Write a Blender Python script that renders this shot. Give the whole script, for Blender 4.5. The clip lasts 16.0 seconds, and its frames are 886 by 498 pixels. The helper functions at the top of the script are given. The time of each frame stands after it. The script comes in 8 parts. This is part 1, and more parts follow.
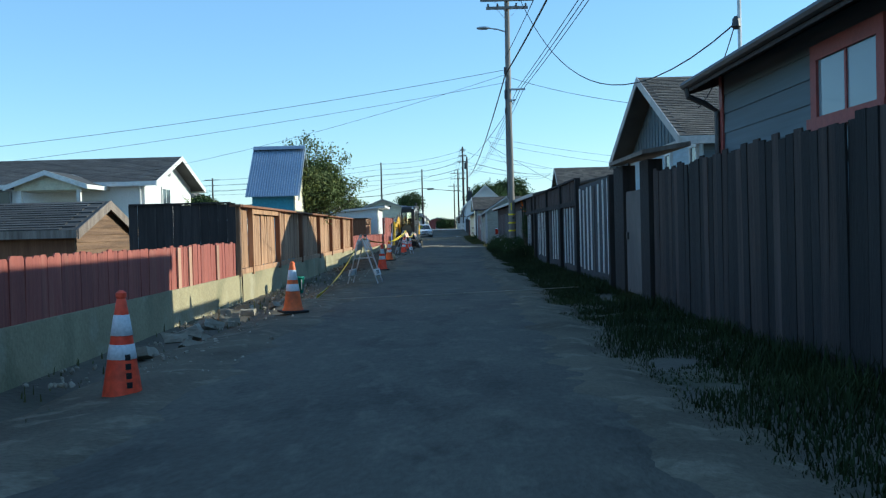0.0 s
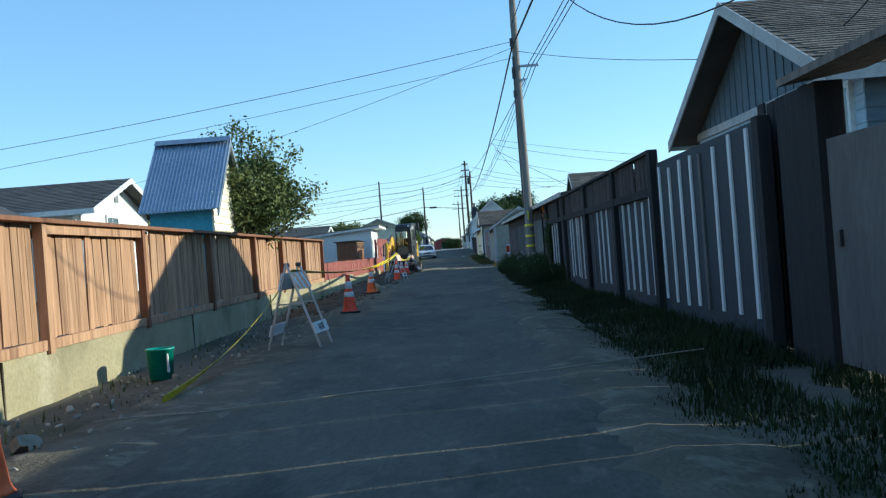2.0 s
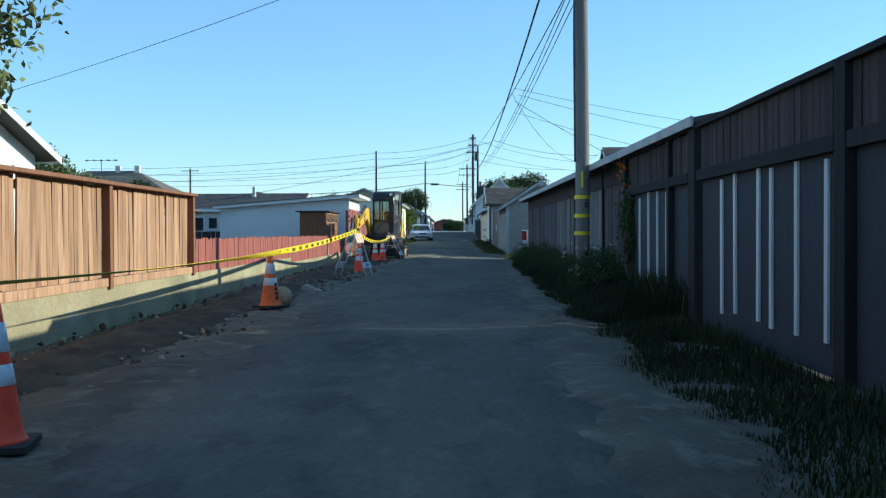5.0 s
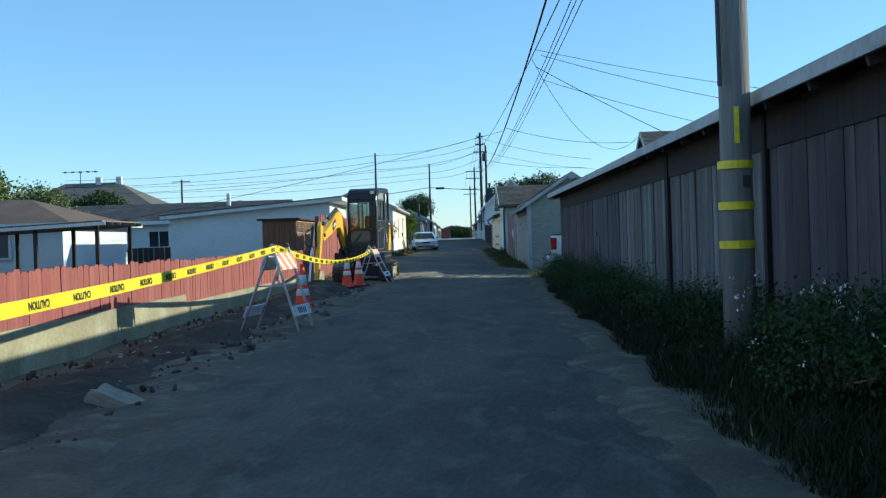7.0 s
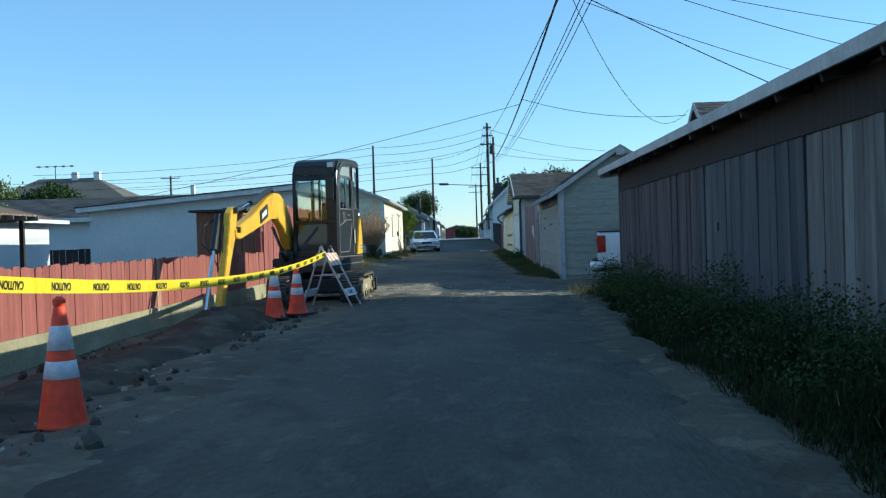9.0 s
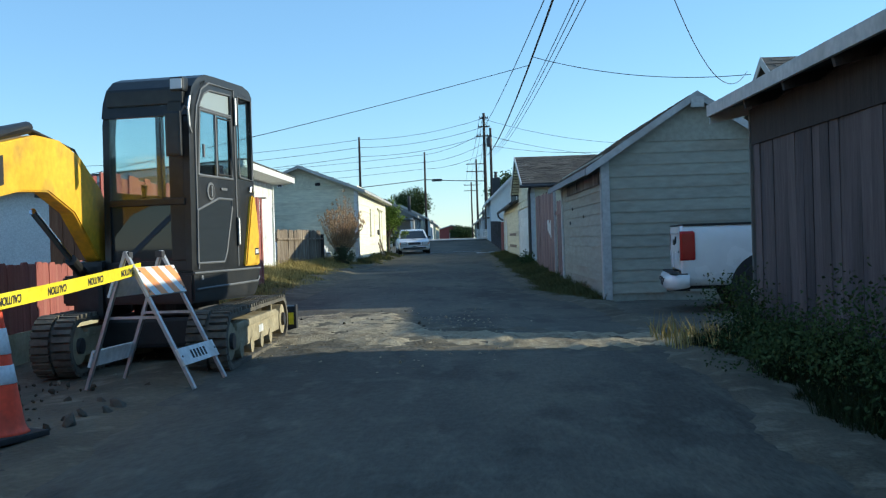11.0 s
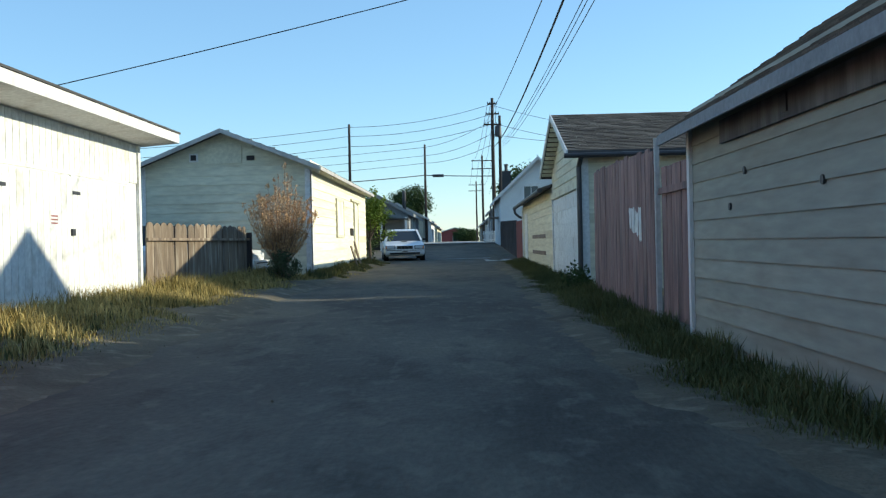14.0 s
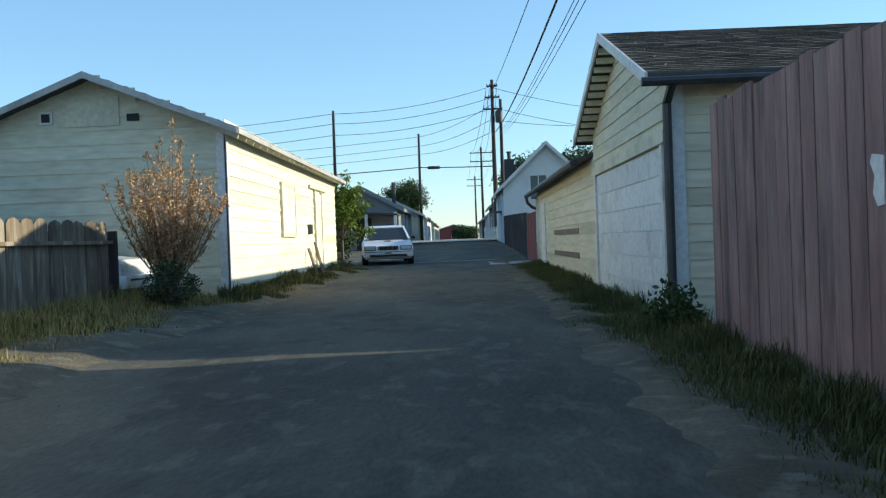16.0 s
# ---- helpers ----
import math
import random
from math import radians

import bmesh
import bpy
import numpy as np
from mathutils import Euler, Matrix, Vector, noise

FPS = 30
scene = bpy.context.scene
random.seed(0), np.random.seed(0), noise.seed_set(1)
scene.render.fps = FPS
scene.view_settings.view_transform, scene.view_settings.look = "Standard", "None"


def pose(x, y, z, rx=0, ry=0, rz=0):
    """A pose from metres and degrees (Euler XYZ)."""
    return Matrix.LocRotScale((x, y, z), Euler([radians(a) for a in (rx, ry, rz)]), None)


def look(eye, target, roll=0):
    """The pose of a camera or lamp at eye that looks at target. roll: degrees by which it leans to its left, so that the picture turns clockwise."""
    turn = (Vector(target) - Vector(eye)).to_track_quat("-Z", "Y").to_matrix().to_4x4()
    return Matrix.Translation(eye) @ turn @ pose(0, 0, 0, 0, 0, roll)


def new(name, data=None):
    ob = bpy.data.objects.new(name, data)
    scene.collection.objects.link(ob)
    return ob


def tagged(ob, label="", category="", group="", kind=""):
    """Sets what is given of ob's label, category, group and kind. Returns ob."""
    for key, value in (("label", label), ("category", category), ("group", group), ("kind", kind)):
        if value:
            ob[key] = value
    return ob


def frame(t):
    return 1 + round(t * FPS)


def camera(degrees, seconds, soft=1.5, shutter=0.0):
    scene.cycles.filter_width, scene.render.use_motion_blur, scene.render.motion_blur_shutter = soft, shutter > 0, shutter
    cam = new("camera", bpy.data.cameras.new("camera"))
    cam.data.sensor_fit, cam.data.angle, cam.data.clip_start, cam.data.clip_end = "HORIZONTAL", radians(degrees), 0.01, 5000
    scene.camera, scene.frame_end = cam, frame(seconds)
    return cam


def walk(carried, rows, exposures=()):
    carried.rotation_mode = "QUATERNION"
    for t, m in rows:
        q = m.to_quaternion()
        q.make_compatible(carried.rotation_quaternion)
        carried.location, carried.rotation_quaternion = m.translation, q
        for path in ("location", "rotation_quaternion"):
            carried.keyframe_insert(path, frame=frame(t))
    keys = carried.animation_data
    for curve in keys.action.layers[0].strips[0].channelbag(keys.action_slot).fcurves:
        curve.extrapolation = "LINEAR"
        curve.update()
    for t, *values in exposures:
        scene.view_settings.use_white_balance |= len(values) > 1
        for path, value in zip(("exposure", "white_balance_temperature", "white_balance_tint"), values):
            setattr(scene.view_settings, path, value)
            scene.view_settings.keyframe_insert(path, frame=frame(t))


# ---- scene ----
cam = camera(47.8, 16.0, soft=1.25)
METRES, EYE, TILT, LEAN, TURN = 76.0, 1.25, 2.46, 0.0, 0.0
ROWS = [
    (0.0, 0.0, 0.0, 0.0, -0.09, -3.59, 1.48),
    (0.5, 0.0009, 0.0334, -0.0015, 0.15, -3.58, 2.23),
    (1.0, 0.0017, 0.0639, -0.0034, 0.09, -4.11, 3.92),
    (1.5, 0.0023, 0.095, -0.0049, 0.18, -3.9, 2.42),
    (2.0, 0.0033, 0.1243, -0.0061, 0.18, -2.4, 4.4),
    (2.5, 0.0031, 0.1565, -0.0077, -0.09, -2.86, 1.5),
    (3.0, 0.0043, 0.1867, -0.0089, 0.13, -2.95, 2.35),
    (3.5, 0.0048, 0.2187, -0.0105, 0.06, -3.73, 1.01),
    (4.0, 0.0053, 0.2498, -0.012, 0.18, -3.48, 0.55),
    (6.5, 0.0073, 0.4224, -0.0188, 0.9, -3.37, 0.4),
    (7.0, 0.0076, 0.4565, -0.0196, 0.87, -3.03, 1.89),
    (7.5, 0.0072, 0.4904, -0.0215, 1.2, -2.86, 0.92),
    (8.0, 0.0071, 0.5233, -0.023, 1.27, -3.51, 0.9),
    (8.5, 0.0075, 0.5552, -0.0244, 1.24, -3.61, 2.11),
    (9.0, 0.0074, 0.5879, -0.0259, 1.17, -3.0, 1.89),
    (11.5, 0.0084, 0.7395, -0.033, 0.8, -2.98, 1.8),
    (12.0, 0.0085, 0.7678, -0.0344, 0.72, -3.27, 1.22),
    (12.5, 0.0087, 0.7956, -0.0357, 0.77, -3.51, 1.65),
    (13.0, 0.0082, 0.8243, -0.0371, 1.02, -3.57, 0.26),
    (13.5, 0.0084, 0.8525, -0.0379, 1.08, -3.32, 1.62),
    (14.0, 0.0081, 0.8818, -0.0389, 1.13, -2.8, 1.37),
    (14.5, 0.0081, 0.911, -0.0399, 1.24, -2.68, 2.16),
    (15.0, 0.0083, 0.9402, -0.0411, 1.28, -2.81, 2.39),
    (15.5, 0.0084, 0.9689, -0.0422, 1.09, -2.97, 2.37),
    (16.0, 0.0086, 0.9989, -0.0434, 1.05, -2.94, 2.14),
]
walk(cam, [(t, pose(0, 0, EYE, TILT, LEAN, TURN) @ pose(METRES * x, METRES * y, METRES * z, 90 + pitch, roll, yaw)) for t, x, y, z, yaw, pitch, roll in ROWS],
     exposures=[(0.0, 0.92, 5600, -3), (4.0, 0.96, 5600, -3), (6.5, 0.8, 5450, -3), (9.2, 0.82, 5450, -4), (11.3, 0.92, 5850, -1), (13.3, 1.02, 6200, 0), (14.8, 0.86, 6000, 0), (16.0, 0.96, 6200, 0)])

# ---- light: low evening sun from across the alley, clear sky ----
SUN_AZ, SUN_EL = 79.0, 17.4
world = bpy.data.worlds.new("sky")
scene.world = world
world.use_nodes = True
wn = world.node_tree.nodes
sky = wn.new("ShaderNodeTexSky")
sky.sky_type = "NISHITA"
sky.sun_disc = False
sky.sun_elevation, sky.sun_rotation = radians(SUN_EL), radians(SUN_AZ)
sky.air_density, sky.dust_density, sky.ozone_density = 1.0, 0.0, 3.2
wn["Background"].inputs["Strength"].default_value = 0.1
haze = wn.new("ShaderNodeMixRGB")
haze.inputs[0].default_value = 0.2
haze.inputs[2].default_value = (2.9, 4.7, 7.6, 1)
world.node_tree.links.new(sky.outputs[0], haze.inputs[1])
world.node_tree.links.new(haze.outputs[0], wn["Background"].inputs[0])
sun_data = bpy.data.lights.new("sun", "SUN")
sun_data.energy, sun_data.angle, sun_data.color = 3.2, radians(0.5), (1.0, 0.86, 0.66)
sun = new("sun", sun_data)
sun_way = Vector((math.cos(radians(SUN_EL)) * math.sin(radians(SUN_AZ)), math.cos(radians(SUN_EL)) * math.cos(radians(SUN_AZ)), math.sin(radians(SUN_EL))))
sun.matrix_basis = look(sun_way * 100, (0, 0, 0))

rnd = random.Random(7)


# ---- materials ----
def surf(name, c1, c2, rough=0.85, metal=0.0, scale=2.0, stretch=(1, 1, 1), fine=30.0, bump=0.25, vary=0.0, island=0.0, stain=None, spec=0.4):
    """Two-scale procedural surface: large patches between c1 and c2, fine grain, relief, and a shift for each object or island."""
    m = bpy.data.materials.new(name)
    m.use_nodes = True
    nt = m.node_tree
    N, L = nt.nodes, nt.links
    bs = N["Principled BSDF"]
    bs.inputs["Metallic"].default_value = metal
    bs.inputs["Specular IOR Level"].default_value = spec
    tc = N.new("ShaderNodeTexCoord")
    info = N.new("ShaderNodeObjectInfo")
    geo = N.new("ShaderNodeNewGeometry")
    mp = N.new("ShaderNodeMapping")
    mp.inputs["Scale"].default_value = stretch
    add = N.new("ShaderNodeVectorMath")
    add.operation = "MULTIPLY_ADD"
    off = N.new("ShaderNodeCombineXYZ")
    for i in range(3):
        L.new(info.outputs["Random"], off.inputs[i])
    L.new(off.outputs[0], add.inputs[0])
    add.inputs[1].default_value = (37.0, 53.0, 71.0)
    L.new(tc.outputs["Object"], add.inputs[2])
    L.new(add.outputs[0], mp.inputs["Vector"])
    big = N.new("ShaderNodeTexNoise")
    big.inputs["Scale"].default_value, big.inputs["Detail"].default_value = scale, 5
    small = N.new("ShaderNodeTexNoise")
    small.inputs["Scale"].default_value, small.inputs["Detail"].default_value = fine, 4
    L.new(mp.outputs[0], big.inputs["Vector"])
    L.new(mp.outputs[0], small.inputs["Vector"])
    ramp = N.new("ShaderNodeValToRGB")
    ramp.color_ramp.elements[0].position, ramp.color_ramp.elements[1].position = 0.3, 0.7
    ramp.color_ramp.elements[0].color, ramp.color_ramp.elements[1].color = (*c1, 1), (*c2, 1)
    L.new(big.outputs["Fac"], ramp.inputs[0])
    last = ramp.outputs[0]
    for col, amount, sc in (stain if isinstance(stain, list) else [stain] if stain else []):
        st = N.new("ShaderNodeTexNoise")
        st.inputs["Scale"].default_value, st.inputs["Detail"].default_value = sc, 6
        L.new(mp.outputs[0], st.inputs["Vector"])
        sr = N.new("ShaderNodeValToRGB")
        sr.color_ramp.elements[0].position, sr.color_ramp.elements[1].position = 0.54, 0.66
        sr.color_ramp.elements[1].color = (amount, amount, amount, 1)
        L.new(st.outputs["Fac"], sr.inputs[0])
        mx = N.new("ShaderNodeMixRGB")
        mx.inputs[2].default_value = (*col, 1)
        L.new(sr.outputs[0], mx.inputs[0])
        L.new(last, mx.inputs[1])
        last = mx.outputs[0]
    hsv = N.new("ShaderNodeHueSaturation")
    L.new(last, hsv.inputs["Color"])
    val = N.new("ShaderNodeMapRange")
    val.inputs["To Min"].default_value, val.inputs["To Max"].default_value = (0.68, 1.32) if bump else (0.95, 1.05)
    L.new(small.outputs["Fac"], val.inputs["Value"])
    last_v = val.outputs[0]
    if vary or island:
        mr = N.new("ShaderNodeMapRange")
        k = vary or island
        mr.inputs["To Min"].default_value, mr.inputs["To Max"].default_value = 1 - k, 1 + k
        L.new(info.outputs["Random"] if vary else geo.outputs["Random Per Island"], mr.inputs["Value"])
        mul = N.new("ShaderNodeMath")
        mul.operation = "MULTIPLY"
        L.new(mr.outputs[0], mul.inputs[0])
        L.new(last_v, mul.inputs[1])
        last_v = mul.outputs[0]
    L.new(last_v, hsv.inputs["Value"])
    L.new(hsv.outputs[0], bs.inputs["Base Color"])
    rr = N.new("ShaderNodeMapRange")
    rr.inputs["To Min"].default_value, rr.inputs["To Max"].default_value = max(0.02, rough - 0.1), min(1.0, rough + 0.1)
    L.new(big.outputs["Fac"], rr.inputs["Value"])
    L.new(rr.outputs[0], bs.inputs["Roughness"])
    if bump:
        bp = N.new("ShaderNodeBump")
        bp.inputs["Strength"].default_value, bp.inputs["Distance"].default_value = bump, 0.02
        L.new(small.outputs["Fac"], bp.inputs["Height"])
        L.new(bp.outputs[0], bs.inputs["Normal"])
    return m


def glass_mat(name, tint, rough=0.03, clear=0.5):
    m = bpy.data.materials.new(name)
    m.use_nodes = True
    bs = m.node_tree.nodes["Principled BSDF"]
    bs.inputs["Base Color"].default_value = (*tint, 1)
    bs.inputs["Roughness"].default_value = rough
    bs.inputs["Transmission Weight"].default_value = clear
    bs.inputs["IOR"].default_value = 1.45
    return m


GRAIN = (9, 9, 0.7)
M = {}
M["earth"] = surf("earth", (0.075, 0.066, 0.05), (0.13, 0.115, 0.085), 0.95, scale=0.8, fine=14, bump=0.7, stain=[((0.035, 0.042, 0.018), 0.8, 0.5), ((0.17, 0.14, 0.09), 0.5, 1.1)])
M["asphalt"] = surf("worn_asphalt", (0.082, 0.076, 0.062), (0.128, 0.119, 0.094), 0.95, scale=0.7, stretch=(1.0, 0.45, 1.0), fine=24, bump=0.8, spec=0.2, stain=[((0.17, 0.152, 0.112), 0.5, 0.5), ((0.045, 0.042, 0.037), 0.6, 0.42), ((0.055, 0.052, 0.043), 0.6, 2.1), ((0.18, 0.165, 0.128), 0.4, 5.1)])
M["dust"] = surf("sandy_dust", (0.105, 0.092, 0.067), (0.165, 0.144, 0.104), 0.97, scale=1.1, fine=26, bump=0.9, spec=0.15, stain=[((0.08, 0.07, 0.05), 0.7, 0.9), ((0.27, 0.24, 0.18), 0.5, 4.0)])
M["gravel"] = surf("gravel", (0.27, 0.225, 0.15), (0.44, 0.375, 0.26), 0.97, scale=2.6, fine=55, bump=1.0, spec=0.15, stain=[((0.14, 0.115, 0.08), 0.7, 1.3), ((0.48, 0.42, 0.30), 0.6, 14.0), ((0.15, 0.12, 0.085), 0.6, 6.0)])
M["soil"] = surf("dug_soil", (0.055, 0.046, 0.035), (0.10, 0.083, 0.06), 0.97, scale=1.6, fine=22, bump=1.0, spec=0.1, stain=((0.17, 0.145, 0.10), 0.6, 2.2))
M["stone"] = surf("rubble", (0.28, 0.25, 0.19), (0.42, 0.38, 0.30), 0.9, scale=3, fine=15, bump=0.6, island=0.3)
M["concrete"] = surf("old_concrete", (0.27, 0.235, 0.14), (0.38, 0.335, 0.205), 0.9, scale=0.9, fine=25, bump=0.4, stain=[((0.16, 0.16, 0.09), 0.7, 0.7), ((0.44, 0.41, 0.30), 0.5, 1.6)])
M["pavement"] = surf("pavement_concrete", (0.36, 0.35, 0.32), (0.46, 0.45, 0.41), 0.9, scale=0.8, fine=20, bump=0.3)
M["red_wood"] = surf("red_painted_wood", (0.255, 0.075, 0.058), (0.34, 0.108, 0.084), 0.8, scale=1.6, stretch=GRAIN, fine=12, bump=0.3, vary=0.05, stain=[((0.36, 0.18, 0.13), 0.3, 0.8), ((0.15, 0.05, 0.045), 0.4, 0.5)])
M["worn_red"] = surf("worn_red_wood", (0.36, 0.20, 0.14), (0.48, 0.31, 0.22), 0.85, scale=1.6, stretch=GRAIN, fine=12, bump=0.35, vary=0.15)
M["brown_wood"] = surf("cedar_boards", (0.31, 0.175, 0.098), (0.48, 0.29, 0.17), 0.85, scale=1.5, stretch=GRAIN, fine=10, bump=0.4, vary=0.2, stain=[((0.17, 0.085, 0.05), 0.7, 1.1), ((0.50, 0.34, 0.22), 0.4, 0.7)])
M["brown_post"] = surf("brown_post_wood", (0.17, 0.075, 0.04), (0.25, 0.12, 0.065), 0.85, scale=1.5, stretch=GRAIN, fine=10, bump=0.4)
M["grey_wood"] = surf("weathered_grey_wood", (0.15, 0.12, 0.10), (0.27, 0.225, 0.19), 0.9, scale=1.4, stretch=GRAIN, fine=9, bump=0.5, vary=0.2, stain=((0.10, 0.075, 0.06), 0.6, 0.8))
M["barn_wood"] = surf("old_brown_planks", (0.13, 0.078, 0.048), (0.24, 0.15, 0.092), 0.9, scale=1.5, stretch=(1, 1, 6), fine=10, bump=0.5, vary=0.2, stain=((0.07, 0.045, 0.03), 0.6, 1.2))
M["dark_wood"] = surf("dark_weathered_wood", (0.030, 0.025, 0.024), (0.062, 0.050, 0.046), 0.9, scale=1.4, stretch=GRAIN, fine=9, bump=0.5, vary=0.25)
M["shed_wood"] = surf("silvered_shed_boards", (0.105, 0.098, 0.092), (0.185, 0.172, 0.16), 0.9, scale=1.0, stretch=(3, 3, 0.5), fine=9, bump=0.5, vary=0.12, stain=[((0.085, 0.08, 0.078), 0.7, 0.45), ((0.30, 0.295, 0.275), 0.5, 0.8)])
M["plum_wood"] = surf("plum_brown_weathered_boards", (0.052, 0.042, 0.044), (0.125, 0.10, 0.10), 0.9, scale=1.0, stretch=(3, 3, 0.5), fine=9, bump=0.5, vary=0.2, stain=((0.035, 0.035, 0.045), 0.6, 0.6))
M["slate_wood"] = surf("blue_grey_stained_boards", (0.060, 0.062, 0.070), (0.115, 0.115, 0.120), 0.9, scale=1.0, stretch=(3, 3, 0.5), fine=9, bump=0.5, vary=0.15, stain=((0.03, 0.032, 0.042), 0.8, 0.5))
M["pink_wood"] = surf("faded_mauve_boards", (0.19, 0.112, 0.098), (0.34, 0.215, 0.188), 0.88, scale=1.8, stretch=(2.2, 2.2, 0.4), fine=12, bump=0.5, vary=0.1, stain=[((0.085, 0.062, 0.06), 0.8, 1.2), ((0.28, 0.22, 0.20), 0.4, 1.9)])
M["picket_grey"] = surf("grey_picket_wood", (0.125, 0.092, 0.064), (0.25, 0.195, 0.138), 0.9, scale=1.6, stretch=(5, 5, 0.8), fine=9, bump=0.6, vary=0.16, stain=[((0.42, 0.37, 0.29), 0.6, 1.4), ((0.08, 0.06, 0.05), 0.6, 0.9)])
M["black_wood"] = surf("black_brown_weathered_wood", (0.010, 0.009, 0.009), (0.026, 0.022, 0.021), 0.9, scale=1.4, stretch=GRAIN, fine=9, bump=0.5, vary=0.3)
M["brown_black"] = surf("umber_weathered_wood", (0.030, 0.022, 0.020), (0.070, 0.050, 0.044), 0.9, scale=1.4, stretch=GRAIN, fine=9, bump=0.5, vary=0.3)
M["gate"] = surf("worn_gate_board", (0.085, 0.076, 0.072), (0.14, 0.126, 0.118), 0.85, scale=1.2, stretch=(2, 2, 0.6), fine=12, bump=0.3)
M["sheet"] = surf("dark_blue_grey_sheet", (0.026, 0.029, 0.036), (0.042, 0.046, 0.054), 0.8, scale=1.2, stretch=(2, 2, 0.5), fine=12, bump=0.3, vary=0.1)
M["white_wood"] = surf("white_painted_wood", (0.66, 0.66, 0.63), (0.78, 0.78, 0.74), 0.7, scale=1.5, fine=14, bump=0.15, vary=0.05, stain=((0.45, 0.42, 0.36), 0.5, 2.5))
M["batten"] = surf("chalky_white_batten", (0.55, 0.54, 0.52), (0.70, 0.69, 0.66), 0.8, scale=2, stretch=GRAIN, fine=10, bump=0.2, vary=0.12)
# cream is lightened for sunlit walls; pale_cream below is the darker tone
M["cream"] = surf("sunlit_cream_clapboard", (0.76, 0.71, 0.53), (0.84, 0.79, 0.62), 0.75, scale=0.8, fine=14, bump=0.2, vary=0.05, stain=((0.50, 0.42, 0.25), 0.5, 1.2))
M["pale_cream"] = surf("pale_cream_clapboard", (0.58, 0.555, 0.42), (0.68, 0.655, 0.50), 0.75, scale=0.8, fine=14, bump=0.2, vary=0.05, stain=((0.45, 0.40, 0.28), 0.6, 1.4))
M["tan"] = surf("tan_clapboard", (0.29, 0.285, 0.235), (0.36, 0.355, 0.29), 0.8, scale=0.8, fine=14, bump=0.2, vary=0.06, stain=((0.28, 0.23, 0.17), 0.5, 1.2))
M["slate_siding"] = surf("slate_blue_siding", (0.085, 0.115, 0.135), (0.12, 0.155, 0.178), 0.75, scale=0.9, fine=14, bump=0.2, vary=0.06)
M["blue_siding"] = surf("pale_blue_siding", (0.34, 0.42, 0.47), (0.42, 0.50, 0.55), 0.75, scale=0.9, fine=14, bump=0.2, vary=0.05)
M["teal"] = surf("teal_paint", (0.10, 0.33, 0.42), (0.13, 0.39, 0.48), 0.7, scale=0.8, fine=14, bump=0.2)
M["white_stucco"] = surf("white_stucco", (0.62, 0.63, 0.62), (0.72, 0.73, 0.72), 0.85, scale=0.7, fine=30, bump=0.3)
M["grey_paint"] = surf("grey_house_paint", (0.20, 0.21, 0.22), (0.26, 0.27, 0.28), 0.8, scale=0.8, fine=20, bump=0.2)
M["trim_white"] = surf("white_trim", (0.62, 0.62, 0.60), (0.72, 0.72, 0.70), 0.65, scale=2, fine=18, bump=0.1, stain=((0.45, 0.42, 0.38), 0.5, 2))
M["trim_red"] = surf("red_trim", (0.22, 0.05, 0.045), (0.28, 0.07, 0.06), 0.6, scale=2, fine=18, bump=0.1)
M["fascia"] = surf("pale_fascia", (0.40, 0.39, 0.37), (0.50, 0.49, 0.47), 0.75, scale=1.5, fine=16, bump=0.2, stain=((0.25, 0.23, 0.2), 0.5, 2))
M["shingle"] = surf("asphalt_shingle", (0.10, 0.085, 0.07), (0.165, 0.14, 0.115), 0.95, scale=1.2, fine=40, bump=0.5, island=0.3)
M["dark_roof"] = surf("dark_roof", (0.055, 0.055, 0.055), (0.09, 0.088, 0.085), 0.92, scale=1.0, fine=25, bump=0.4, island=0.2)
M["brown_roof"] = surf("brown_roof", (0.13, 0.085, 0.06), (0.19, 0.13, 0.09), 0.92, scale=1.0, fine=25, bump=0.4, island=0.2)
M["tin"] = surf("corrugated_metal", (0.28, 0.34, 0.42), (0.36, 0.42, 0.50), 0.4, metal=0.7, scale=1.2, fine=20, bump=0.05)
M["pole"] = surf("pole_wood", (0.17, 0.155, 0.14), (0.30, 0.275, 0.245), 0.9, scale=1.2, stretch=(8, 8, 0.4), fine=9, bump=0.5)
M["creosote"] = surf("creosoted_pole", (0.040, 0.031, 0.026), (0.075, 0.058, 0.047), 0.9, scale=1.2, stretch=(8, 8, 0.4), fine=9, bump=0.4)
M["wire"] = surf("cable_sheath", (0.012, 0.012, 0.013), (0.02, 0.02, 0.021), 0.6, bump=0)
M["dark_metal"] = surf("dark_metal", (0.05, 0.05, 0.052), (0.085, 0.085, 0.09), 0.5, metal=0.6, scale=3, bump=0.1)
M["bright_metal"] = surf("bright_metal", (0.55, 0.55, 0.55), (0.66, 0.66, 0.66), 0.25, metal=1.0, scale=3, bump=0.05)
M["galv"] = surf("galvanised_steel", (0.38, 0.39, 0.40), (0.5, 0.51, 0.52), 0.45, metal=0.8, scale=4, bump=0.1)
M["cone_orange"] = surf("orange_vinyl", (0.75, 0.135, 0.03), (0.85, 0.18, 0.045), 0.55, scale=3, fine=20, bump=0.08, stain=((0.42, 0.10, 0.04), 0.5, 4))
M["cone_red"] = surf("red_orange_vinyl", (0.84, 0.075, 0.03), (0.92, 0.11, 0.045), 0.55, scale=3, fine=20, bump=0.08, stain=((0.4, 0.06, 0.03), 0.5, 4))
M["cone_white"] = surf("reflective_collar", (0.68, 0.70, 0.71), (0.80, 0.81, 0.82), 0.4, scale=4, fine=40, bump=0.05, stain=((0.5, 0.48, 0.44), 0.5, 3))
